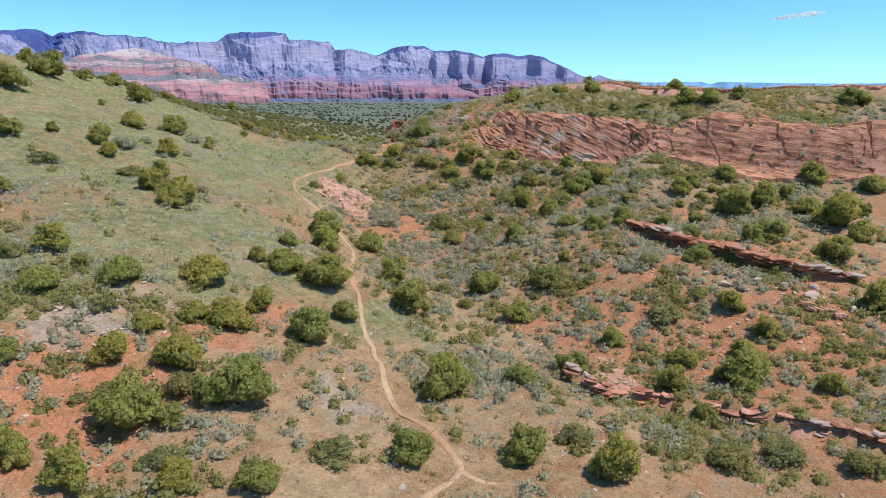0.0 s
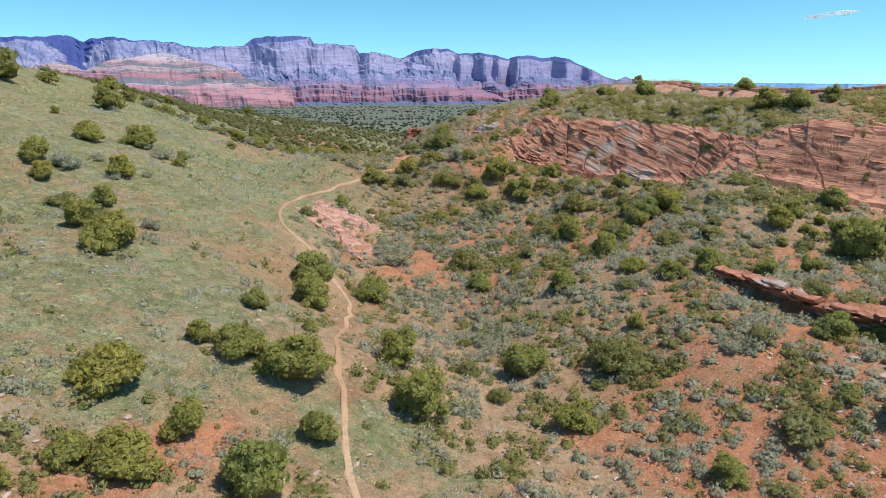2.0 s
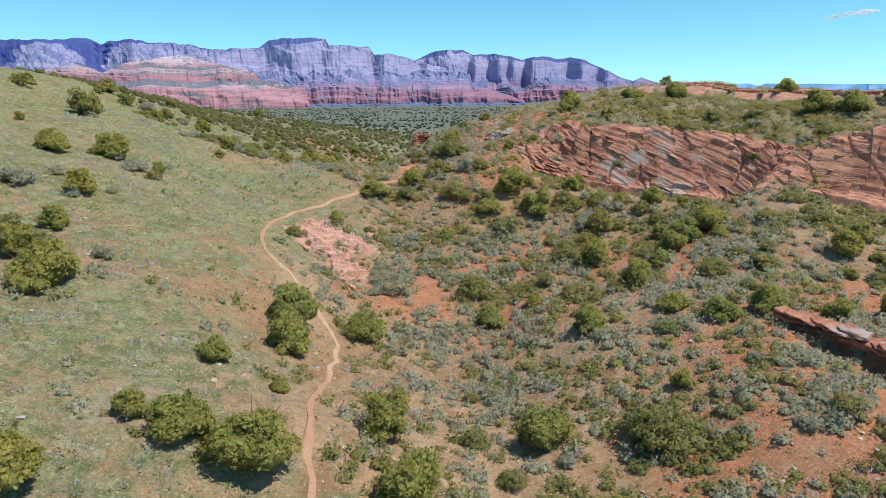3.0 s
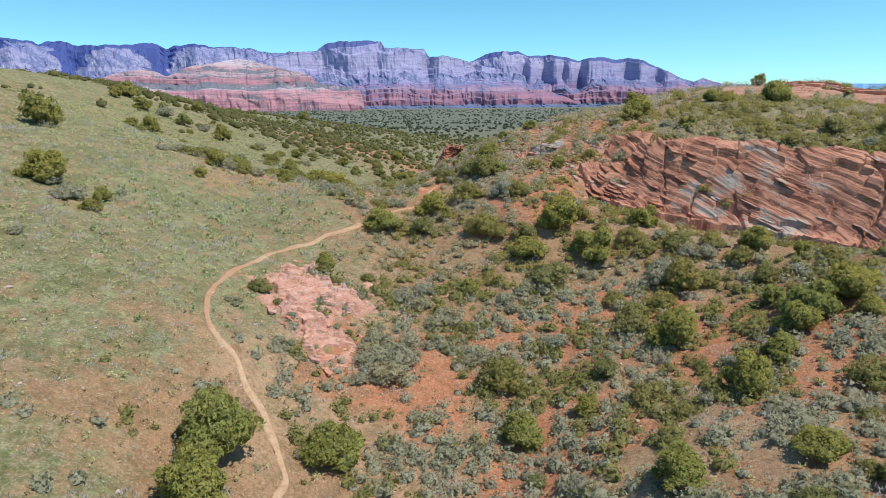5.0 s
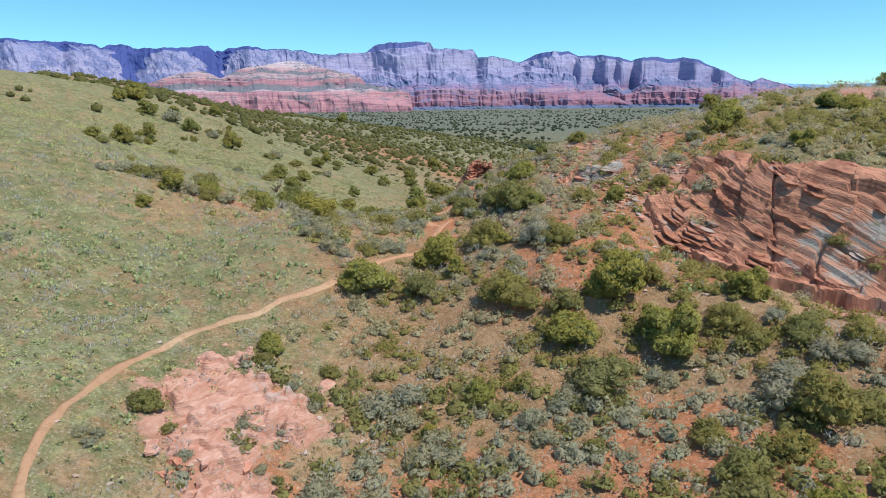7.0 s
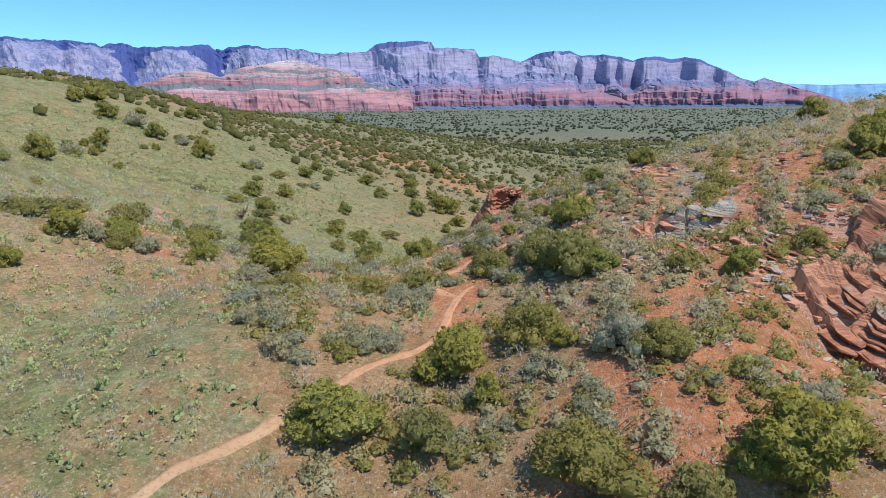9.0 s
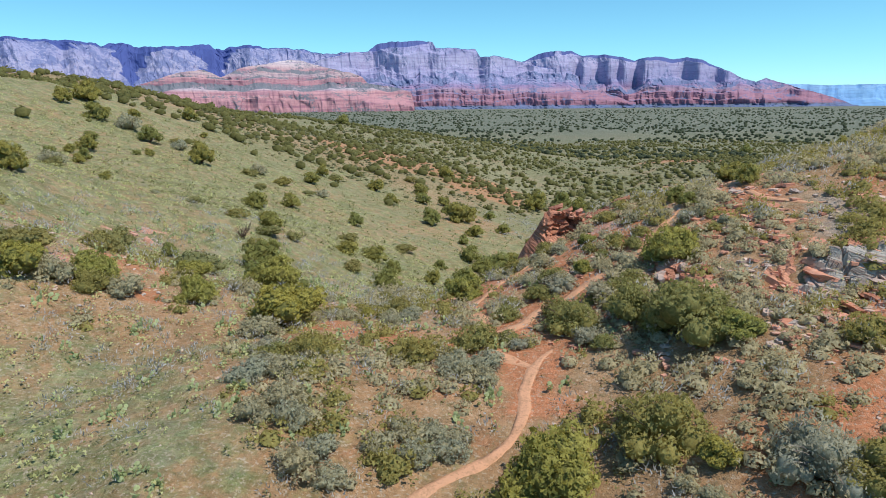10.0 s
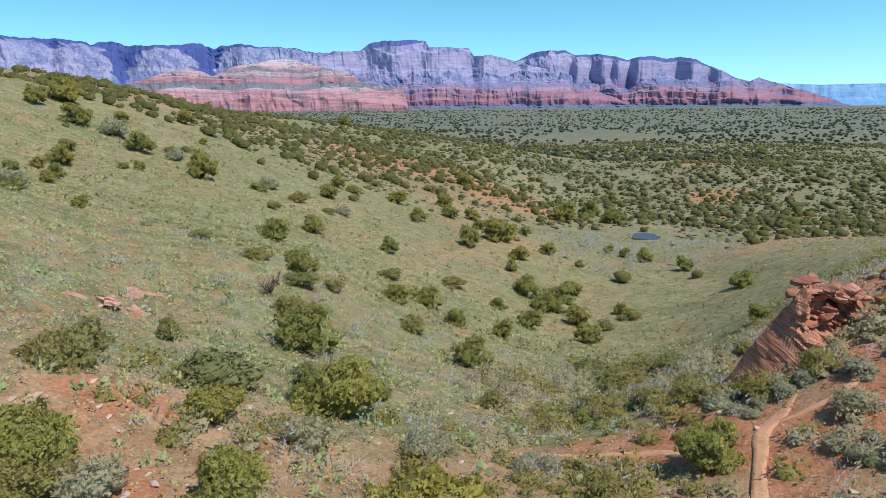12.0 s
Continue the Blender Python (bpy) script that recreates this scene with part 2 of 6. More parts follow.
SAGE_TONES = ((0.273, 0.256, 0.175), (0.390, 0.367, 0.263), (0.534, 0.506, 0.390))
DRY_TONES = ((0.271, 0.249, 0.173), (0.376, 0.345, 0.253), (0.530, 0.493, 0.400))
M_SHRUB = leaf_material("shrub_foliage", *SHRUB_TONES, grain=14.0, clear=0.5, cut=15.0)
M_OLIVE = leaf_material("dark_olive_foliage", *OLIVE_TONES, grain=14.0, clear=0.5, cut=17.0)
M_SAGE = leaf_material("grey_brush_foliage", *SAGE_TONES, grain=14.0, clear=0.5, cut=15.0)
M_DRY = leaf_material("dry_grey_brown_foliage", *DRY_TONES, grain=14.0, clear=0.5, cut=15.0)
M_SAGE_LOW = leaf_material("low_grey_brush_foliage", *SAGE_TONES, grain=10.0, clear=0.5, cut=9.0, open_share=0.40)
M_OLIVE_LOW = leaf_material("low_olive_brush_foliage", *OLIVE_TONES, grain=10.0, clear=0.5, cut=9.0, open_share=0.40)
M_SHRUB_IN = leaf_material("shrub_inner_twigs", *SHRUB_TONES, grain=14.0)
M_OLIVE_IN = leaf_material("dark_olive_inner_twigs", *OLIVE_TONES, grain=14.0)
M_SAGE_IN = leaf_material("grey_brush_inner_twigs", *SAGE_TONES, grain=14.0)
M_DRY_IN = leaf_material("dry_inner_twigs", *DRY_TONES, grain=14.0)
M_DEAD = leaf_material("dead_grey_twigs", (0.33, 0.31, 0.325), (0.47, 0.45, 0.475), (0.61, 0.59, 0.63))
M_CACTUS = leaf_material("cactus_pads", (0.33, 0.37, 0.17), (0.46, 0.50, 0.25), (0.60, 0.62, 0.38), 0.6, clear=0.5)
M_TUFT = leaf_material("bunch_grass", (0.165, 0.160, 0.058), (0.255, 0.240, 0.092), (0.36, 0.325, 0.150))
M_BARK = rock_material("juniper_bark", (0.16, 0.11, 0.08), (0.09, 0.065, 0.05), (0.25, 0.19, 0.15), 0.1)
M_FAR = leaf_material("far_juniper_foliage", (0.112, 0.116, 0.042), (0.174, 0.172, 0.063), (0.250, 0.236, 0.098), 0.8, 2.2)
M_SAGE_FAR = leaf_material("far_grey_olive_brush", (0.135, 0.140, 0.075), (0.195, 0.195, 0.105), (0.27, 0.265, 0.155), 0.8, 2.2)
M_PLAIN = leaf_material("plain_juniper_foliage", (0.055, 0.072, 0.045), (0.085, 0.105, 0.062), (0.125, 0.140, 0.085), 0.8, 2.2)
M_WATER = Mat("pond_water", 0.12, 0.06).colour((0.06, 0.045, 0.05))
# cross sections of the land, one row a distance ahead: heights at the stations ACROSS
ACROSS = np.array((-160, -105, -75, -55, -40, -28, -18, -9, 0, 9, 18, 28, 42, 62, 100, 160), dtype=float)
AHEAD, LAND = [], []


def section(y, *heights):
    AHEAD.append(y)
    LAND.append(heights)


section(-20, 33.8, 24.5, 19.7, 17.0, 15.4, 14.5, 14.4, 14.6, 15.0, 15.5, 15.8, 16.0, 16.4, 17.5, 19.7, 22.7)
section(20, 37.9, 30.9, 27.3, 25.0, 23.5, 22.0, 20.5, 19.8, 19.6, 19.5, 19.0, 18.5, 19.3, 20.6, 23.0, 26.7)
section(36, 39.8, 33.7, 30.4, 28.2, 26.6, 25.4, 23.3, 22.5, 20.9, 20.7, 19.4, 20.0, 21.0, 22.1, 24.5, 28.4)
section(48, 41.9, 36.2, 32.9, 30.6, 28.9, 28.0, 26.0, 22.9, 20.6, 20.0, 20.4, 22.0, 22.5, 23.7, 26.2, 30.1)
section(60, 44.2, 39.4, 36.0, 33.2, 31.2, 29.4, 27.1, 24.1, 21.6, 21.7, 24.4, 25.5, 24.4, 25.9, 28.7, 32.4)
section(72, 46.2, 43.1, 39.7, 35.8, 32.1, 30.0, 27.0, 22.1, 21.1, 24.2, 26.2, 26.5, 27.2, 29.2, 31.8, 35.3)
section(84, 47.5, 46.8, 44.2, 38.8, 34.9, 31.2, 28.5, 24.3, 23.6, 24.9, 27.4, 29.9, 29.5, 32.5, 35.4, 38.2)
section(95, 48.3, 49.3, 48.5, 40.7, 35.7, 31.4, 29.2, 27.0, 26.2, 27.4, 29.2, 32.9, 35.7, 37.6, 38.8, 40.3)
section(106, 49.5, 50.0, 48.1, 41.0, 36.9, 31.8, 32.1, 30.1, 32.2, 32.7, 35.0, 36.7, 39.4, 40.7, 40.4, 41.5)
section(118, 50.9, 49.0, 46.5, 40.8, 36.5, 32.6, 31.7, 32.3, 35.3, 37.4, 39.4, 40.2, 39.6, 40.7, 40.9, 42.0)
section(132, 51.7, 47.0, 42.8, 38.8, 31.7, 29.2, 28.8, 32.9, 37.2, 39.2, 40.8, 42.7, 41.6, 40.4, 40.5, 40.9)
section(150, 52.4, 47.0, 39.1, 34.3, 30.5, 25.4, 23.9, 25.2, 31.6, 36.2, 40.6, 40.7, 38.6, 37.8, 39.1, 37.8)
section(175, 49.5, 48.0, 37.7, 30.7, 25.4, 20.8, 17.8, 18.4, 21.8, 26.6, 30.2, 31.5, 30.8, 30.5, 32.5, 31.8)
section(210, 47.8, 44.8, 34.6, 26.8, 21.7, 19.3, 16.5, 15.7, 16.8, 19.7, 21.7, 22.5, 22.3, 21.7, 21.3, 23.0)
section(260, 51.4, 39.2, 29.0, 22.8, 18.0, 14.6, 12.9, 12.6, 12.8, 13.0, 14.2, 15.0, 15.0, 13.6, 10.8, 14.3)
section(330, 42.0, 31.0, 25.0, 20.6, 16.2, 13.2, 11.2, 10.0, 9.6, 9.4, 9.3, 9.8, 11.0, 11.4, 10.6, 10.6)
section(395, 38.0, 30.0, 24.6, 20.4, 16.6, 14.0, 12.6, 12.0, 12.0, 12.6, 13.6, 15.0, 16.0, 15.6, 14.0, 12.6)
section(460, 31.0, 24.0, 20.4, 17.2, 14.4, 12.4, 11.2, 10.6, 10.4, 10.6, 11.0, 11.6, 12.0, 11.6, 10.6, 9.4)
section(540, 19.0, 14.6, 12.4, 10.8, 9.6, 8.8, 8.4, 8.4, 8.4, 8.4, 8.4, 8.4, 8.4, 8.4, 8.2, 7.8)
section(650, 12.0, 8.3, 6.2, 5.3, 5.4, 5.8, 6.3, 6.7, 7.0, 7.0, 6.9, 6.8, 6.8, 6.8, 7.0, 7.0)


def hermite(G, x):
    """Smooth interpolation weights of the stations G at the places x."""
    n = len(G)
    x = np.clip(x, G[0], G[-1])
    i = np.clip(np.searchsorted(G, x) - 1, 0, n - 2)
    h = G[i + 1] - G[i]
    u = (x - G[i]) / h
    slope = np.zeros((n, n))
    for k in range(n):
        a, b = max(k - 1, 0), min(k + 1, n - 1)
        slope[k, b] += 1 / (G[b] - G[a])
        slope[k, a] -= 1 / (G[b] - G[a])
    w = np.zeros((len(x), n))
    r = np.arange(len(x))
    w[r, i] += 2 * u**3 - 3 * u**2 + 1
    w[r, i + 1] += 3 * u**2 - 2 * u**3
    return w + ((u**3 - 2 * u**2 + u) * h)[:, None] * slope[i] + ((u**3 - u**2) * h)[:, None] * slope[i + 1]


def smooth(a, lo, hi):
    u = np.clip((a - lo) / (hi - lo), 0, 1)
    return u * u * (3 - 2 * u)


def value_noise(x, y, seed=0):
    """Smooth noise from -1 to 1 over the plane."""
    x, y = np.asarray(x, float), np.asarray(y, float)
    xi, yi = np.floor(x).astype(np.int64), np.floor(y).astype(np.int64)
    u, v = x - xi, y - yi
    u, v = u * u * (3 - 2 * u), v * v * (3 - 2 * v)

    def corner(a, b):
        h = (a * 374761393 + b * 668265263 + seed * 974711) & 0x7FFFFFFF
        h = ((h ^ (h >> 13)) * 1274126177) & 0x7FFFFFFF
        return ((h ^ (h >> 16)) & 0xFFFF) / 32767.5 - 1

    return (corner(xi, yi) * (1 - u) + corner(xi + 1, yi) * u) * (1 - v) + (corner(xi, yi + 1) * (1 - u) + corner(xi + 1, yi + 1) * u) * v


def fractal(x, y, size, octaves=4, seed=0, gain=0.5):
    total, amp = 0, 1.0
    for o in range(octaves):
        total = total + amp * value_noise(np.asarray(x) / size + 17.3 * o, np.asarray(y) / size - 9.1 * o, seed + o)
        amp, size = amp * gain, size / 2.03
    return total


def along(x, y, line):
    """Distance to a polyline, side (+ is left of it) and how far inside its two ends."""
    best = np.full(np.shape(x), 1e9)
    side, where, run = np.zeros(np.shape(x)), np.zeros(np.shape(x)), 0.0
    for (ax, ay), (bx, by) in zip(line, line[1:]):
        dx, dy = bx - ax, by - ay
        length = math.hypot(dx, dy)
        u = np.clip(((x - ax) * dx + (y - ay) * dy) / length**2, 0, 1)
        d = np.hypot(x - ax - u * dx, y - ay - u * dy)
        near = d < best
        best = np.where(near, d, best)
        side = np.where(near, np.sign(dx * (y - ay) - dy * (x - ax)), side)
        where = np.where(near, run + u * length, where)
        run += length
    return best, side, np.minimum(where, run - where)


# rock ledges: the line of the foot, seen with the drop on its right
LEDGE_MID = ((19.5, 70.5), (22.5, 66.0), (25.5, 61.5), (29.0, 58.5), (33.0, 56.2), (36.5, 54.6))
LEDGE_LOW = ((8.3, 45.0), (10.5, 42.6), (13.8, 42.4), (16.0, 40.4), (19.5, 39.6), (22.5, 37.8), (26.0, 35.5), (32.0, 33.0))
CLIFF_FOOT = ((6.0, 111.6), (7.6, 109.2), (9.8, 107.0), (13.2, 104.6), (16.2, 102.4), (19.2, 100.8), (22.3, 98.8), (25.0, 96.0), (27.5, 92.5))
CLIFF_EAST = ((25.5, 94.0), (29.5, 90.0), (34.3, 87.2), (39.5, 85.4), (44.2, 83.4), (50.0, 81.4), (58.0, 80.0), (72.0, 78.0))
RIM_ROCK = ((27, 125), (38, 122), (52, 119), (70, 117), (90, 112))
LEDGE_CREST = ((-0.4, 117.8), (0.3, 116.9), (1.4, 115.9), (2.7, 115.4), (4.1, 115.7), (5.4, 116.0), (6.6, 116.0))
KNOB = ((-7.0, 138.6), (-8.9, 136.8), (-9.9, 134.8), (-10.2, 132.8), (-10.0, 130.8), (-9.6, 129.0))
CLIFF_RIM = ((9.0, 114.6), (10.4, 113.0), (13.0, 111.0), (16.4, 109.2), (19.0, 106.6), (22.0, 103.4), (25.5, 101.0))
# each: line, rise, start and end of the slope that the step gathers, the run of the step and its taper at the ends
STEPS = ((CLIFF_FOOT, 5.0, -5.2, 5.2, 5.6, 3.0), (CLIFF_EAST, 6.0, -2.0, 16.0, 4.6, 15.0), (LEDGE_MID, 2.1, -4.5, 4.5, 0.8, 9.0), (LEDGE_LOW, 1.0, -4.5, 4.5, 0.9, 3.0), (RIM_ROCK, 1.7, -5.0, 5.0, 0.9, 3.0), (KNOB, 3.4, -3.6, 3.6, 1.4, 3.0), (LEDGE_CREST, 1.1, -2.6, 3.4, 1.3, 1.6))
ALONG_Y = np.array(AHEAD, dtype=float)
HEIGHTS = np.array(LAND, dtype=float)


def ground_z(x, y, fine=1.0):
    """The height of the land; fine: how much of its small unevenness."""
    x, y = np.atleast_1d(np.asarray(x, float)), np.atleast_1d(np.asarray(y, float))
    z = np.empty(len(x))
    for k in range(0, len(x), 40000):
        s = slice(k, k + 40000)
        z[s] = np.einsum("ij,ij->i", hermite(ALONG_Y, y[s]) @ HEIGHTS, hermite(ACROSS, x[s]))
    far = smooth(y, 500, 1100)
    z = z * (1 - far) + 7.0 * far
    rough = fine * (1 - 0.5 * smooth(y, 150, 260))
    z = z + 0.30 * fractal(x, y, 7.0, 3, 5) * rough + 0.09 * fractal(x, y, 1.3, 3, 9) * rough
    z = z + 1.6 * fractal(x, y, 120.0, 3, 21) * smooth(y, 260, 500)
    for line, rise, start, end, run, taper in STEPS:
        d, side, inside = along(x, y, line)
        s = d * side
        z = z + rise * smooth(inside, 0.0, taper) * (smooth(s, 0.1, run) - smooth(s, start, end))
    for a, b, r, deep in HOLLOWS:
        z = z - deep * np.exp(-((x - a) ** 2 + (y - b) ** 2) / r**2)
    return z


# hollows in the land: x, y, radius, depth
HOLLOWS = ((-13.0, 137.0, 6.0, 0.5), (-6.6, 134.2, 3.2, -1.2))


def height(x, y):
    return float(ground_z([x], [y])[0])


def soft_spots(x, y, spots):
    """1 inside the round spots (x, y, radius), fading outwards."""
    v = np.zeros(len(x))
    for a, b, r in spots:
        v = np.maximum(v, 1 - smooth(np.hypot(x - a, y - b) / r, 0.5, 1.25))
    return v


RED_SPOTS = ((-4.0, 83, 3.2), (-1.5, 88, 2.8), (11, 53, 5), (15, 50.5, 6), (22, 50, 6), (28, 48, 7), (33, 49, 6), (-22, 33, 7), (-25, 38, 5),
             (-16, 41, 4.5), (-14, 46, 3.5), (5, 113, 5), (9, 119, 6), (0.2, 126, 4), (-31, 122, 2.4), (-28, 119, 2.4), (-15, 125, 3.5), (-8, 111, 3),
             (14, 45, 4), (20, 43, 4), (23, 61, 5), (31, 63, 6), (18, 67, 4), (27, 71, 5), (12, 58, 4), (-16, 88, 4), (-11, 125, 3.4), (-8, 128, 3), (-16, 126, 4), (3, 106, 6), (-2, 104, 4), (8, 92, 6), (-6, 86, 5), (16, 84, 6), (4, 78, 5), (-9, 118, 3.2), (-13.0, 89.0, 5.6), (-10.6, 85.0, 4.4), (-17.2, 117.2, 2.4), (-19.4, 118, 2.2), (-14.6, 117.6, 2.2), (-9.4, 113.5, 2.0), (-9.3, 111, 1.8), (-9.6, 115.8, 2.0), (-11.4, 117.6, 2.6), (-9.8, 118.4, 2.2), (-12.4, 122.4, 2.2), (-7.0, 121.3, 2.2), (-5.0, 121.0, 2.4), (-36, 282, 16), (20, 300, 9), (46, 290, 8), (30, 345, 14), (-70, 290, 26), (-40, 300, 16), (40, 420, 26))
PALE_SPOTS = ((-6, 259, 5), (-2, 251, 5), (-7.5, 37.5, 3.6), (-24, 43, 4), (-17, 55, 4), (-13.5, 88, 3.5), (38, 128, 9), (55, 126, 10), (75, 123, 10), (4, 121, 3))
ROCK_SPOTS = ((-13.8, 90.5, 3.4), (-12.0, 87.5, 3.6), (-15.0, 86.0, 2.6), (-11.0, 92.5, 2.4), (-41.5, 134.2, 1.2), (-34, 118, 2.2), (14, 44, 3))
GRASS_SPOTS = ((-30, 92, 24), (-27, 106, 10), (-48, 100, 22), (-62, 125, 30), (-50, 155, 34), (-70, 200, 50), (-30, 175, 22), (-10, 200, 26),
               (-8, 240, 30), (-60, 85, 26), (-40, 72, 12), (30, 115, 20), (-22, 58, 15), (-6, 50, 6), (-32, 48, 10), (0, 172, 24), (12, 195, 24), (-15, 160, 16), (-92, 160, 34), (-84, 120, 26), (-110, 190, 40), (-28, 134, 12), (-22, 146, 14), (-38, 146, 14), (-20, 133, 7))


def soil(x, y):
    """How red, how grassy and how bleached the soil is."""
    n = fractal(x, y, 6.0, 3, 31)
    x, y = x + 2.6 * fractal(x, y, 5.0, 3, 35), y + 2.6 * fractal(x, y, 5.0, 3, 39)
    red = soft_spots(x, y, RED_SPOTS) * 0.75 + 0.12 + 0.30 * smooth(x, 2, 16) * (1 - 0.55 * smooth(y, 66, 84)) * (1 - smooth(y, 110, 140)) + 0.10 * n
    grass = soft_spots(x, y, GRASS_SPOTS) * 0.62 + 0.12 * n + 0.10 + 0.62 * smooth(y, 210, 320)
    pale = soft_spots(x, y, PALE_SPOTS) * 0.7
    rock = soft_spots(x, y, ROCK_SPOTS) * 0.62
    for line, reach in ((CLIFF_FOOT, 5.4), (CLIFF_EAST, 6.0), (LEDGE_LOW, 1.0), (RIM_ROCK, 7.0), (KNOB, 1.8)):
        d, side, inside = along(x, y, line)
        s = d * side
        rock = np.maximum(rock, 0.70 * smooth(s, -0.5, 0.5) * (1 - smooth(s, reach * 0.7, reach)))
    return red, grass, pale, rock


def mesh_of(name, verts, faces, material, smooth_faces=False, normals=None, **values):
    """A mesh from arrays: verts n x 3, faces m x 3 or m x 4; normals: for soft shading of leaves; values: one number a vertex."""
    me = bpy.data.meshes.new(name)
    verts, faces = np.asarray(verts, dtype=np.float32), np.asarray(faces, dtype=np.int32)
    k = faces.shape[1]
    me.vertices.add(len(verts))
    me.vertices.foreach_set("co", verts.ravel())
    me.loops.add(faces.size)
    me.loops.foreach_set("vertex_index", faces.ravel())
    me.polygons.add(len(faces))
    me.polygons.foreach_set("loop_start", np.arange(0, faces.size, k, dtype=np.int32))
    me.polygons.foreach_set("use_smooth", np.full(len(faces), smooth_faces))
    for key, v in values.items():
        a = me.attributes.new(key, "FLOAT", "POINT")
        a.data.foreach_set("value", np.asarray(v, dtype=np.float32))
    me.update(calc_edges=True)
    if normals is not None:
        me.polygons.foreach_set("use_smooth", np.ones(len(faces), dtype=bool))
        me.normals_split_custom_set_from_vertices(np.asarray(normals, dtype=np.float32))
    me.materials.append(material)
    return me


def lattice(nu, nv):
    """Quads of an nu x nv grid of vertices, row by row."""
    i = np.arange((nv - 1) * nu).reshape(nv - 1, nu)[:, :-1].ravel()
    return np.stack([i, i + 1, i + nu + 1, i + nu], 1)


def stations(*runs):
    """Grid lines: runs of (from, to, step)."""
    return np.concatenate([np.arange(a, b, s) for a, b, s in runs])


def grow_out(a, b, n):
    """Lines from a to b, ever wider apart."""
    return a + (b - a) * (np.geomspace(1, 60, n) - 1) / 59


gx = np.concatenate([grow_out(-150, -4800, 34)[::-1], stations((-149, -75, 1.8), (-75, -50, 1.0), (-50, 45, 0.70), (45, 130, 1.7)), grow_out(131, 4800, 34)])
gy = np.concatenate([grow_out(-30, -1500, 16)[::-1], stations((-28, 20, 2.5), (20, 150, 0.70), (150, 260, 1.4), (260, 700, 4.5)), grow_out(702, 4950, 50)])
GXX, GYY = [a.ravel() for a in np.meshgrid(gx, gy)]
red, grass, pale, rock = soil(GXX, GYY)
land = new("ground", mesh_of("ground", np.stack([GXX, GYY, ground_z(GXX, GYY)], 1), lattice(len(gx), len(gy)), M_GROUND, True, red=red, grass=grass, pale=pale, rock=rock, far=smooth(GYY, 190, 330), far_haze=smooth(GYY, 330, 1100)))
tagged(land, "dry rolling desert ground of red soil, tan dirt and sparse grass", "ground", kind="structure")
del GXX, GYY, red, grass, pale, rock


# ---- far ranges, seen from about MID: rows of (bearing in degrees, height of the skyline in degrees) ----
MID = (-18.0, 105.0)
EYE_LEVEL = 42.0


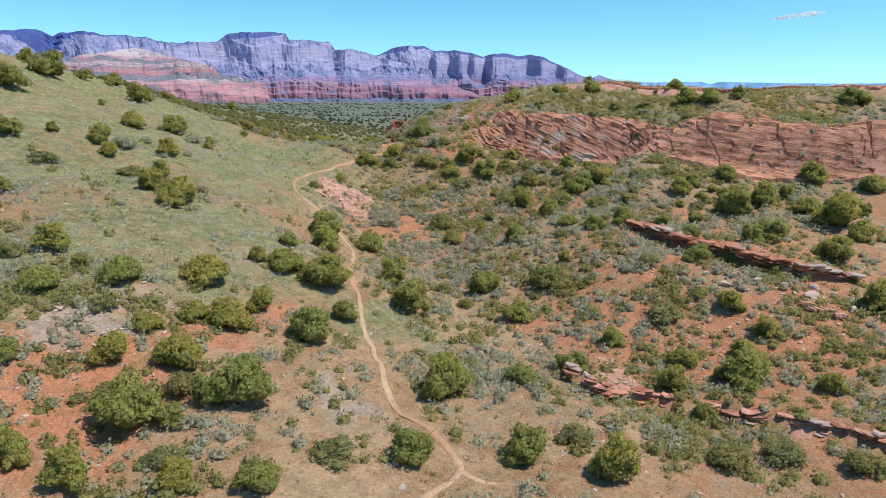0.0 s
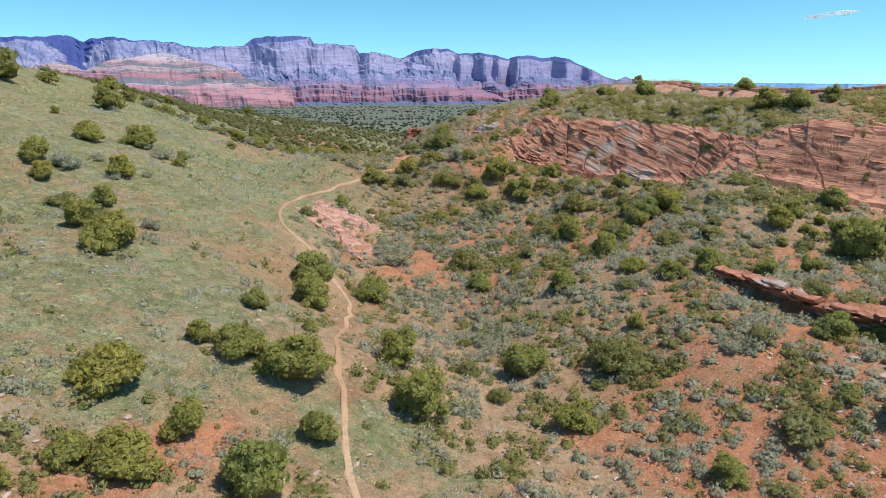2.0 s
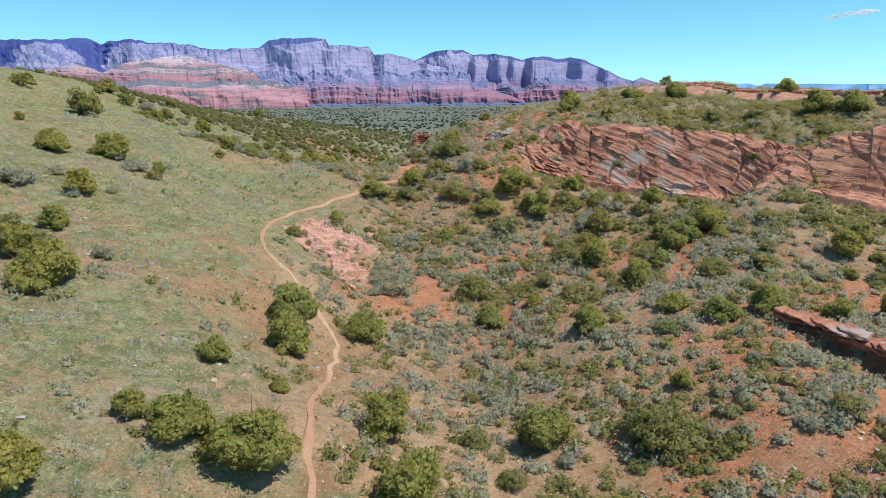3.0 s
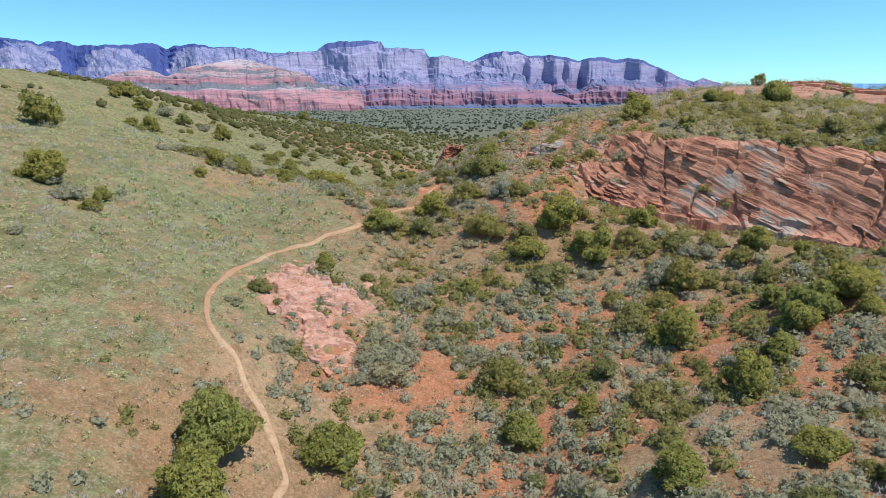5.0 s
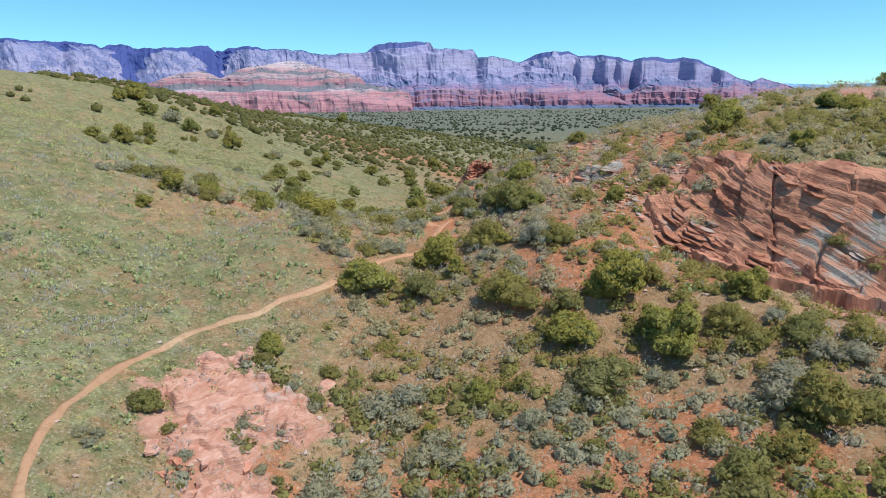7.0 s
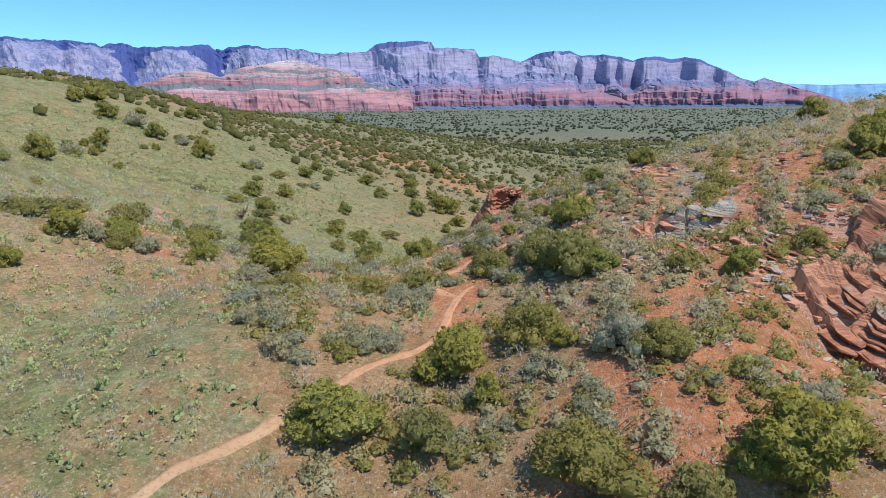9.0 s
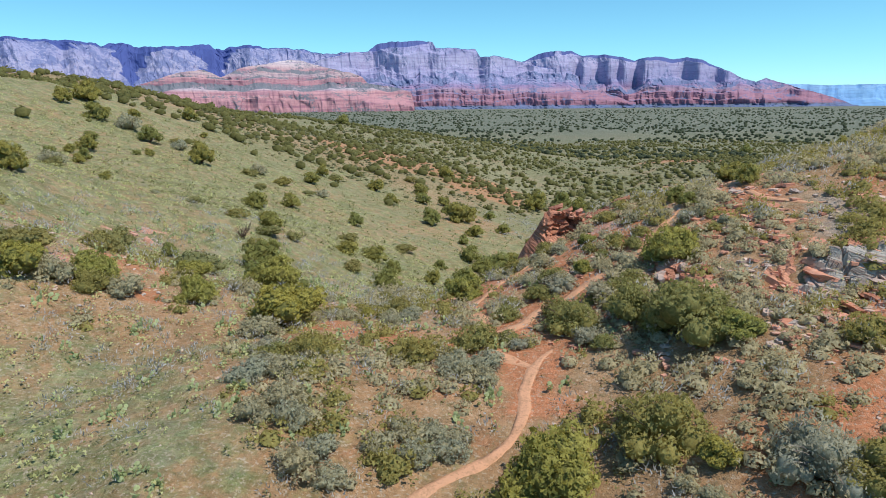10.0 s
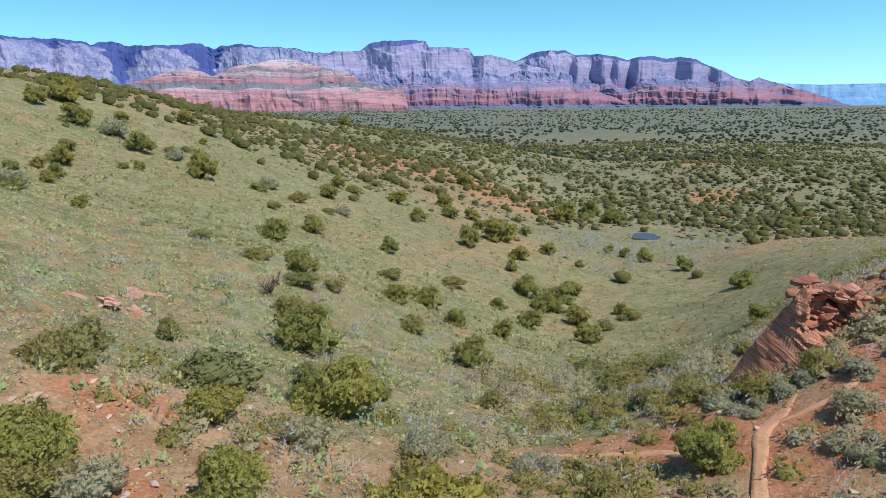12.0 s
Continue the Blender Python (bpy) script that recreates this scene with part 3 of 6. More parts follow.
def range_mesh(name, far, crest, material, benches, plan, base=4.0, seed=0, step=0.07, rows=96, spur=60.0, gully=16.0, cap=((0, 0),), rugged=3.0, joints=0.6, wave=22.0, vee=60.0, ravine=900.0):
    """A range of mesas. benches: (level, setback, 1 for a cliff or 0 for a brushy slope) from foot to top; plan:
    (bearing, metres) by which its walls stand back, which turns them to or from the sun; cap: (bearing, height) of the
    wooded slope over the cliffs;
    vee: how far the side ravines are filled at their foot; ravine: the depth past which they are coloured dark, for
    woods and painted shade."""
    bearing = np.arange(crest[0][0], crest[-1][0], step)
    arc = np.radians(bearing) * far
    level, set_back, rocky = (np.array([b[i] for b in benches], dtype=float) for i in range(3))
    run = np.concatenate([[0], np.cumsum(np.hypot(np.diff(level), 0.5 * np.diff(set_back)))])
    s = np.linspace(0, run[-1], rows)
    L, B, K = np.interp(s, run, level), np.interp(s, run, set_back), np.interp(s, run, rocky)
    turned = np.interp(bearing, [p[0] for p in plan], [p[1] for p in plan])
    turned = np.convolve(np.pad(turned, 2, "edge"), np.ones(5) / 5, "valid")
    top = np.interp(bearing, [c[0] for c in crest], [c[1] for c in crest])
    reach = np.interp(EYE_LEVEL + np.tan(np.radians(top)) * far, level, set_back) + turned
    top = EYE_LEVEL + np.tan(np.radians(top)) * (far + reach) + rugged * fractal(arc, arc * 0, 30.0, 3, seed + 3)
    A, Z = np.meshgrid(arc, L)
    back, cliff = np.meshgrid(arc, B)[1], np.meshgrid(arc, K)[1]
    woods = len(cap) > 1
    cap = np.meshgrid(np.interp(bearing, [c[0] for c in cap], [c[1] for c in cap]), L)[0]
    T, P = np.meshgrid(top, L)[0], np.meshgrid(turned, L)[0]
    sway = 9 * fractal(A, A * 0, 170.0, 4, seed + 21) * smooth(Z, 12, 50) + wave * (1 - 3 * np.abs(fractal(A, A * 0, 210.0, 3, seed + 23))) * smooth(Z, 0.25 * T, 0.5 * T)
    Z = np.minimum(Z + sway, T)
    Z[0] = base
    high = smooth(Z, 0.30 * T, 0.62 * T)
    ridges = 1 - 2 * np.abs(fractal(A, back * 0.35, max(spur * 3.2, 190.0), 2, seed))
    rills = 1 - 2 * np.abs(fractal(A, back * 0.5 + 90, 34.0, 3, seed + 7))
    block = np.tanh(6.0 * fractal(A, Z * 0.22 + back * 0.3, 64.0, 2, seed + 31)) + 0.5 * np.tanh(6.0 * fractal(A, Z * 0.3, 24.0, 2, seed + 33))
    flute = np.abs(fractal(A + 0.12 * Z, Z * 0.28, 30.0, 3, seed + 11))
    alcove = np.abs(fractal(A, Z * 0.16, 130.0, 2, seed + 13))
    f = (Z + 7 * fractal(A, A * 0, 110.0, 3, seed + 17)) / 9.5
    bed = smooth(f - np.floor(f), 0.25, 0.75) - (f - np.floor(f))
    low = P.min() + vee * np.clip(1.15 - 1.45 * (Z / T - 0.15), 0, 1)
    P = low - vee * np.clip(1.15 - 1.45 * (Z / T - 0.15), 0, 1) + 22 * np.logaddexp(0, (P - low) / 22)
    r = far + back + P * (0.30 + 0.70 * high) - spur * ridges * (1 - 0.85 * high) - gully * rills * (1 - 0.8 * cliff)
    r = r + cliff * joints * ((6 + 6 * (1 - high)) * block + 4 * flute + 7 * alcove + (1.2 + 4 * (1 - high)) * bed * smooth(fractal(A, Z * 0.4, 75.0, 2, seed + 15), -0.3, 0.2))
    wood = smooth(Z, T - cap - 2, T - cap + 3) * woods * smooth(T, 200, 250) * (0.5 + 0.5 * np.tanh(4 + 5 * fractal(A, A * 0, 90.0, 2, seed + 40)))
    r = r + 1.9 * np.clip(Z - T + cap, 0, None) * wood
    # deep ravines coloured dark: woods, and the shade of the recess painted along
    wood = np.maximum(wood, 0.95 * smooth(P - P.min() + 60 * fractal(A + Z, Z, 70.0, 3, seed + 50), ravine, ravine + 70))
    turn = A / far
    x, y = MID[0] + r * np.sin(turn), MID[1] + r * np.cos(turn)
    crown = np.stack([MID[0] + (r[-1] + 260) * np.sin(turn[-1]), MID[1] + (r[-1] + 260) * np.cos(turn[-1]), Z[-1] - 40], 1)
    verts = np.concatenate([np.stack([x.ravel(), y.ravel(), Z.ravel()], 1), crown])
    pad = np.zeros(len(bearing))
    ob = new(name, mesh_of(name, verts, lattice(len(bearing), rows + 1)[:, ::-1], material, False, cliff=np.concatenate([cliff.ravel(), pad]), cap=np.concatenate([wood.ravel(), pad + 1])))
    return tagged(ob, kind="structure", category="mountain")


def far_rock_material(name, high, stops, bush, forest, speck=0.055, brushy=1.0, banded=0.5):
    """A far range: beds by height, brush in specks on the gentler slopes, woods on the tops."""
    k = Mat(name, 0.95, 0.05)
    z = k.xyz()[2]
    wob = k.math("MULTIPLY", k.math("SUBTRACT", k.noise(0.005, 4), 0.5), 26)
    c = k.ramp(k.math("DIVIDE", k.math("ADD", z, wob), high), stops)
    c = k.mix(k.math("MULTIPLY", k.band(k.noise(0.012, 4, 0.65), 0.40, 0.64), 0.35), c, k.mix(1.0, c, (1.14, 1.10, 1.02), "MULTIPLY"))
    thin = k.noise(1.0, 4, 0.75, (0.012, 0.012, 0.20))
    c = k.mix(k.math("MULTIPLY", k.band(thin, 0.50, 0.62), 0.45 * banded), c, k.mix(1.0, c, (0.62, 0.58, 0.70), "MULTIPLY"))
    # darker bands: bedding, plus shadow lines under the ledges painted in
    ledge = k.noise(1.0, 3, 0.6, (0.005, 0.005, 0.075))
    c = k.mix(k.math("MULTIPLY", k.band(ledge, 0.52, 0.57), 0.55 * banded), c, k.mix(1.0, c, (0.58, 0.52, 0.66), "MULTIPLY"))
    streak = k.noise(1.0, 4, 0.65, (0.085, 0.085, 0.026))
    c = k.mix(k.math("MULTIPLY", k.math("MULTIPLY", k.band(streak, 0.46, 0.66), 0.26), k.attr("cliff")), c, k.mix(1.0, c, (0.64, 0.60, 0.74), "MULTIPLY"))
    cover = k.math("ADD", k.math("MULTIPLY", k.math("SUBTRACT", 1.0, k.attr("cliff")), 0.56 * brushy), k.math("MULTIPLY", k.math("SUBTRACT", k.noise(speck, 5, 0.85), 0.5), 2.2))
    cover = k.math("ADD", cover, k.math("MULTIPLY", k.math("SUBTRACT", k.noise(0.010, 4, 0.65), 0.5), 1.7))
    c = k.mix(k.math("MULTIPLY", k.band(cover, 0.17, 0.44), 0.92), c, bush)
    c = k.mix(k.band(k.math("ADD", k.attr("cap"), k.math("MULTIPLY", k.math("SUBTRACT", k.noise(0.03, 5, 0.75), 0.5), 1.3)), 0.35, 0.65), c, forest)
    return k.colour(c)


# blue-violet haze of distance is mixed into the rock, brush and woods colours
M_MESA = far_rock_material("hazy_banded_mesa_rock", 400, [(0.0, (0.09, 0.12, 0.15)), (0.06, (0.11, 0.13, 0.18)), (0.08, (0.25, 0.125, 0.165)), (0.16, (0.34, 0.180, 0.225)), (0.24, (0.30, 0.165, 0.22)), (0.30, (0.33, 0.225, 0.29)),
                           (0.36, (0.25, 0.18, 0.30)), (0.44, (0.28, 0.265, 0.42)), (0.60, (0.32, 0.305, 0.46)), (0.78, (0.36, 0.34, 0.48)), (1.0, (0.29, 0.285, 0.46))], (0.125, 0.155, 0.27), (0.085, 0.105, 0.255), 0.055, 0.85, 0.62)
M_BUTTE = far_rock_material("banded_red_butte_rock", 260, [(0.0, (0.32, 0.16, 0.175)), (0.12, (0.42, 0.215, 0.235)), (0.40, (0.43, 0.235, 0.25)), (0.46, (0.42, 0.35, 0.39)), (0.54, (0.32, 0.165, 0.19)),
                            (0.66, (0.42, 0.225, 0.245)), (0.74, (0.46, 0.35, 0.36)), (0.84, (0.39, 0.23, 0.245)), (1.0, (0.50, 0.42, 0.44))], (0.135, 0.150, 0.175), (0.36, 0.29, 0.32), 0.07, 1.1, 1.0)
M_RANGE = far_rock_material("hazy_range_rock", 430, [(0.0, (0.28, 0.17, 0.26)), (0.16, (0.31, 0.20, 0.29)), (0.26, (0.23, 0.235, 0.37)), (0.45, (0.275, 0.27, 0.40)), (0.70, (0.31, 0.30, 0.42)), (1.0, (0.26, 0.265, 0.42))], (0.135, 0.160, 0.30), (0.065, 0.090, 0.255), 0.05, 1.0, 0.3)
# the plateau's sky blue is haze put into its base colour
M_PLATEAU = far_rock_material("hazy_far_plateau_rock", 180, [(0.0, (0.22, 0.40, 0.66)), (0.5, (0.26, 0.46, 0.70)), (0.8, (0.32, 0.52, 0.74)), (1.0, (0.24, 0.43, 0.70))], (0.20, 0.38, 0.66), (0.22, 0.40, 0.66), 0.02, 0.4)

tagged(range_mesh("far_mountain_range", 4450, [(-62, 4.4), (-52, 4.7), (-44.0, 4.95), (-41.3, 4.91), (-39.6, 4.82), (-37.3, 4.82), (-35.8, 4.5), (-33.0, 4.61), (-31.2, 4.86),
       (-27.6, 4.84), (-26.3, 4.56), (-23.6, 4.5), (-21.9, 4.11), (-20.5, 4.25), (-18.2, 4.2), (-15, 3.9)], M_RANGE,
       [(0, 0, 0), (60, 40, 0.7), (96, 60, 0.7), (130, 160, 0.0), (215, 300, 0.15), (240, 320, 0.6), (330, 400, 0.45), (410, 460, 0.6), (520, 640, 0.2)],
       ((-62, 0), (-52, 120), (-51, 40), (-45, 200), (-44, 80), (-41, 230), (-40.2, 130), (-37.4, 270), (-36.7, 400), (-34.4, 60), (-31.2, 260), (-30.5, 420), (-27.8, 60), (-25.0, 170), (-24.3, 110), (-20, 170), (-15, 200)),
       seed=3, step=0.09, spur=70, gully=26, cap=((-62, 24), (-44, 22), (-38, 18), (-36, 60), (-34, 24), (-31, 50), (-27.8, 30), (-26, 8), (-15, 4)), rugged=5, wave=34, vee=190, ravine=150), "distant hazy blue-grey mesa range with pale cliffs")
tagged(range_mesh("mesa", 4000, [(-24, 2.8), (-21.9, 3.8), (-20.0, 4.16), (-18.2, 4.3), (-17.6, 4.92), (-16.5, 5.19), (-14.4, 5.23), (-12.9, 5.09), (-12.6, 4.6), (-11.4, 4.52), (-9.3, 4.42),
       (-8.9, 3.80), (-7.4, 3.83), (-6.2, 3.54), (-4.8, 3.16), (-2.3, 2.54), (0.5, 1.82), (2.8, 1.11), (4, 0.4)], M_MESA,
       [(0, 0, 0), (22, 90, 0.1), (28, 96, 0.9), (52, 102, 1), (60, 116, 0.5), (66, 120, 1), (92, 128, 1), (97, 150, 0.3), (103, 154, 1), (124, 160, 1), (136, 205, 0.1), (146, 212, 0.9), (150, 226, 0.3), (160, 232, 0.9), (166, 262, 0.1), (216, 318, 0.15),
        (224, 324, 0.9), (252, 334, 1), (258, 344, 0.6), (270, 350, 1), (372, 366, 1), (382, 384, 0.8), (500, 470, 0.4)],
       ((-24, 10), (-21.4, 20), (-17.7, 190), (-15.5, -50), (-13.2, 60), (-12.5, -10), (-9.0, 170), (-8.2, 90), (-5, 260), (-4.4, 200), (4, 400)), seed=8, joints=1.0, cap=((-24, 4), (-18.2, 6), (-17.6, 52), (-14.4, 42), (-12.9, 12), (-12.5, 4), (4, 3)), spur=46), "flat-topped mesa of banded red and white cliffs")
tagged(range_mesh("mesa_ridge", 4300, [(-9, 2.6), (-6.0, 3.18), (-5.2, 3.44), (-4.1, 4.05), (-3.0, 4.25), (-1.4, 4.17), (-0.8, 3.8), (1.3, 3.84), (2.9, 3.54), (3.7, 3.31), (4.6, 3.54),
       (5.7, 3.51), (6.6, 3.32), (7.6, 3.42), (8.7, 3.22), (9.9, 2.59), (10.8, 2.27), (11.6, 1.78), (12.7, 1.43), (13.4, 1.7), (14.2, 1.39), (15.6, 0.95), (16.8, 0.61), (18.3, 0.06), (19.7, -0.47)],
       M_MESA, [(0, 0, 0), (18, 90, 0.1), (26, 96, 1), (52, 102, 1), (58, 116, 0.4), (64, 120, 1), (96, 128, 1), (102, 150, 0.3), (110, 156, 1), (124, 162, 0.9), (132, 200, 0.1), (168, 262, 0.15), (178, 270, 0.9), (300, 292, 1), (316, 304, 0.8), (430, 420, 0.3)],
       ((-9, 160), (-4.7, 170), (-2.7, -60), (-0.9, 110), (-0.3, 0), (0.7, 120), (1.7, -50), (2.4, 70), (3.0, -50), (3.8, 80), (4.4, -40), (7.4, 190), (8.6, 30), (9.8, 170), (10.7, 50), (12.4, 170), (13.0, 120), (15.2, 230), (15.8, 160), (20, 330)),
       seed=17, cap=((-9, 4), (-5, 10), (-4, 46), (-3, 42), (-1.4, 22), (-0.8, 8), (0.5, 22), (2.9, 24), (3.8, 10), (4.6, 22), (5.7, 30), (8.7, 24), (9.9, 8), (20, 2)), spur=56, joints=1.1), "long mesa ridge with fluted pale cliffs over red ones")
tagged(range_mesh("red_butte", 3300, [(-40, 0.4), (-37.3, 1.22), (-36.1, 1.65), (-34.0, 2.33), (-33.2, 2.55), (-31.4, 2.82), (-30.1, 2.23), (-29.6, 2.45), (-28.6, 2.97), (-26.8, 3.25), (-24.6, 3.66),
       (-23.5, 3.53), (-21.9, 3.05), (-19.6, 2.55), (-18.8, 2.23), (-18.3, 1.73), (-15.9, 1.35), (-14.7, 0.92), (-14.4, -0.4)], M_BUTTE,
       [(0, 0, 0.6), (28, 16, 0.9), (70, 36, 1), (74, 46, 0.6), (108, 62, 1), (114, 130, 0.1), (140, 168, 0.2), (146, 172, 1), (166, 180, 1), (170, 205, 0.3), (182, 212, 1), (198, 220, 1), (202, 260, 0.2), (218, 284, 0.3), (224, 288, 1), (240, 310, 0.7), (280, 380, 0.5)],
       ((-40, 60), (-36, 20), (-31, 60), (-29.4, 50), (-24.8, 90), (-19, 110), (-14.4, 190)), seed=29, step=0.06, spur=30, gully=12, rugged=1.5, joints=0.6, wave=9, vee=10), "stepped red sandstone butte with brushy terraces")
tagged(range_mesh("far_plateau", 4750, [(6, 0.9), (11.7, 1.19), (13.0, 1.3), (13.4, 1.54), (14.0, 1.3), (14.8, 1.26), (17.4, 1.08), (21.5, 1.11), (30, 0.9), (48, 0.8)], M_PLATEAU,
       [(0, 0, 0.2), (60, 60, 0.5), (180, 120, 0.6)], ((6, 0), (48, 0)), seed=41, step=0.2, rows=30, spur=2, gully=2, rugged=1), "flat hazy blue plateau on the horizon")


# ---- sandstone ledges ----
def part(name, mesh, parent, label=""):
    ob = new(name, mesh)
    ob.parent = parent
    return tagged(ob, label)


def slab_mesh(name, material, path, depth, thick, rng, dip=0.0):
    """One broken bed: a bevelled strip along path (x, y, z of its front edge at the top), going back by depth on its left."""
    P = np.array(path)
    n = len(P)
    d = np.gradient(P[:, :2], axis=0)
    d /= np.linalg.norm(d, axis=1)[:, None] + 1e-9
    back = np.stack([-d[:, 1], d[:, 0]], 1)
    wob = rng.normal(0, 0.10, n) + 0.12 * np.sin(np.arange(n) * rng.uniform(0.5, 1.4) + rng.uniform(0, 6))
    end = np.minimum(np.arange(n), n - 1 - np.arange(n))
    wob = (wob + 0.35 * (end == 0)) * min(1.0, 1.3 * depth)
    lean = rng.uniform(0.02, 0.30) * thick
    prof = [(0.10, 0.0), (0.0, -0.12 * thick), (lean * 0.4, -0.55 * thick), (lean + 0.12, -thick), (depth, -thick * 1.1), (depth, 0.04)]
    rows = []
    for b, h in prof:
        near = 1.0 if b < depth else 0.3
        off = b + wob * near + rng.normal(0, 0.035, n)
        rows.append(np.concatenate([P[:, :2] + back * off[:, None], (P[:, 2] + h + rng.normal(0, 0.03, n))[:, None]], 1))
    V = np.concatenate(rows)
    m = len(prof)
    F = [[k * n + i, k * n + i + 1, ((k + 1) % m) * n + i + 1, ((k + 1) % m) * n + i] for k in range(m) for i in range(n - 1)]
    for i in (0, n - 1):
        c = [k * n + i for k in range(m)]
        F += [[c[0], c[1], c[2], c[3]], [c[0], c[3], c[4], c[5]]]
    return mesh_of(name, V, np.array(F), material)


def walk_line(line, step):
    pts, rest = [], 0.0
    for (ax, ay), (bx, by) in zip(line, line[1:]):
        L = math.hypot(bx - ax, by - ay)
        while rest < L:
            pts.append((ax + (bx - ax) * rest / L, ay + (by - ay) * rest / L))
            rest += step
        rest -= L
    return np.array(pts)


def outcrop(label, line, beds, setback, thick, materials, cover, seed, proud=0.25, wall=False, runs=(2.0, 6.0), depth=1.4, dip=0.0, under=None, front=0.0, taper=0.5, step=0.42):
    """Beds of sandstone, one over the other, that crop out along a line."""
    rng = np.random.default_rng(seed)
    centre = line[len(line) // 2]
    ob = under or new("rock_outcrop")
    if not under:
        ob.location = (*centre, height(*centre))
        tagged(ob, label, "rock")
    shift = np.array(ob.location)
    foot = walk_line(line, step)
    d = np.gradient(foot, axis=0)
    d /= np.linalg.norm(d, axis=1)[:, None]
    back = np.stack([-d[:, 1], d[:, 0]], 1)
    foot = foot + back * (0.55 * fractal(np.arange(len(foot)) * step, np.zeros(len(foot)), 3.2, 3, seed) - front)[:, None]
    foot_z = ground_z(foot[:, 0] + back[:, 0] * -0.7, foot[:, 1] + back[:, 1] * -0.7)
    for b in range(beds):
        i = int(rng.integers(0, 4))
        while i < len(foot) - 3:
            n = int(rng.uniform(*runs) / step) + 3
            j = min(i + n, len(foot))
            inside = min(i, len(foot) - j) * step
            if j - i >= 3 and rng.random() < cover and (not wall or b < beds * min(1.0, 0.35 + inside / taper)):
                off = b * setback + rng.uniform(-0.35, 0.35) * max(setback, 0.3)
                xy = foot[i:j] + back[i:j] * off
                if wall:
                    z = foot_z[i:j] * 0.5 + foot_z[i:j].mean() * 0.5 + (b + 1) * thick
                else:
                    g = ground_z(xy[:, 0], xy[:, 1])
                    z = 0.5 * g + 0.5 * g.mean() + proud + rng.uniform(-0.1, 0.15)
                z = z + dip * (np.arange(j - i) - (j - i) / 2) * step
                P = np.concatenate([xy, z[:, None]], 1) - shift
                part("slab", slab_mesh("slab", materials[int(rng.integers(0, len(materials)))], P, depth * rng.uniform(0.8, 1.3), thick * rng.uniform(0.8, 1.35), rng), ob)
            i = j + int(rng.integers(0, 2))
    return ob


def rock_face(label, line, depth, lift, bed, dip, seed, bleached, mats, slabs, rough=1.0, ends=2.0):
    """A cross-bedded cliff: a stepped sheet over the steep slope behind its foot line, with loose beds on it. bleached(u, v): how pale it is."""
    rng = np.random.default_rng(seed)
    centre = line[len(line) // 2]
    ob = new("rock_outcrop")
    ob.location = (*centre, height(*centre))
    tagged(ob, label, "rock")
    pts = walk_line(line, 0.11)
    for _ in range(60):
        pts[1:-1] = (pts[:-2] + 2 * pts[1:-1] + pts[2:]) / 4
    d = np.gradient(pts, axis=0)
    d /= np.linalg.norm(d, axis=1)[:, None]
    for _ in range(200):
        d[1:-1] = (d[:-2] + 2 * d[1:-1] + d[2:]) / 4
    back = np.stack([-d[:, 1], d[:, 0]], 1)
    nu, nv = len(pts), int(depth / 0.065)
    u = np.arange(nu) * 0.11
    v = np.linspace(-0.7, depth, nv)
    wander = 0.45 * fractal(u, u * 0, 4.0, 3, seed)
    U, V = np.meshgrid(u, v)
    X = pts[None, :, 0] + back[None, :, 0] * (V + wander)
    Y = pts[None, :, 1] + back[None, :, 1] * (V + wander)
    g = ground_z(X.ravel(), Y.ravel(), 0.0).reshape(X.shape)
    bulge = 0.55 * rough * fractal(X * 0.8, Y * 0.8, 3.6, 2, seed + 12)
    face = g + lift + bulge * smooth(V, 0, 1.5)
    wu = U / 2.4 + 0.5 * fractal(X, Y, 3.0, 2, seed + 41) + 0.35 * np.floor(V / 1.6)
    cell = value_noise(np.floor(wu) * 7.7, np.floor(V / 1.3 + 0.4 * fractal(X, Y, 2.2, 2, seed + 42)) * 5.3, seed + 43)
    face = face + 0.50 * rough * cell * smooth(V, 0.2, 1.2)
    level = face + dip * (U + 0.9 * fractal(X, Y, 7.5, 2, seed + 6)) + 0.28 * cell + 0.05 * fractal(X, Y, 1.6, 2, seed + 7)
    level = level + 0.34 * fractal(level, level * 0, 1.1, 3, seed + 45)

    def terrace(h, hard, part_of):
        f = level / h + part_of
        w = f - np.floor(f)
        return h * (smooth(w, 0.5 - hard, 0.5 + hard) - w)

    broken = 0.55 + 0.45 * smooth(fractal(X, Y, 2.6, 2, seed + 8), -0.5, 0.5)
    z = face + rough * (terrace(bed * 4.3, 0.10, 0.3 * fractal(X, Y, 4.0, 2, seed + 5)) * 0.50 * broken + terrace(bed, 0.12, 0.0) * 0.8 * smooth(fractal(X, Y, 1.7, 2, seed + 44), -0.7, 0.2)) + 0.03 * fractal(X, Y, 0.45, 2, seed + 9)
    joint = smooth(np.abs(fractal(X, Y * 0.5, 4.2, 2, seed + 14)), 0.0, 0.06)
    z = z - 0.55 * rough * (1 - joint)
    rim = np.minimum.reduce([smooth(V, -0.7, 0.1), 1 - smooth(V, depth - 1.0, depth), smooth(U, 0, ends), 1 - smooth(U, u[-1] - ends, u[-1])])
    ragged = smooth(rim + 0.40 * fractal(X, Y, 1.6, 3, seed + 17), 0.1, 0.5)
    z = g - 0.7 + (z - g + 0.7) * ragged
    verts = np.stack([X.ravel(), Y.ravel(), z.ravel()], 1) - np.array(ob.location)
    pale = bleached(U / u[-1], V / depth)
    part("rock_face", mesh_of("rock_face", verts, lattice(nu, nv), M_CLIFF, False, bed=level.ravel(), bleach=pale.ravel()), ob)
    step = 0.33
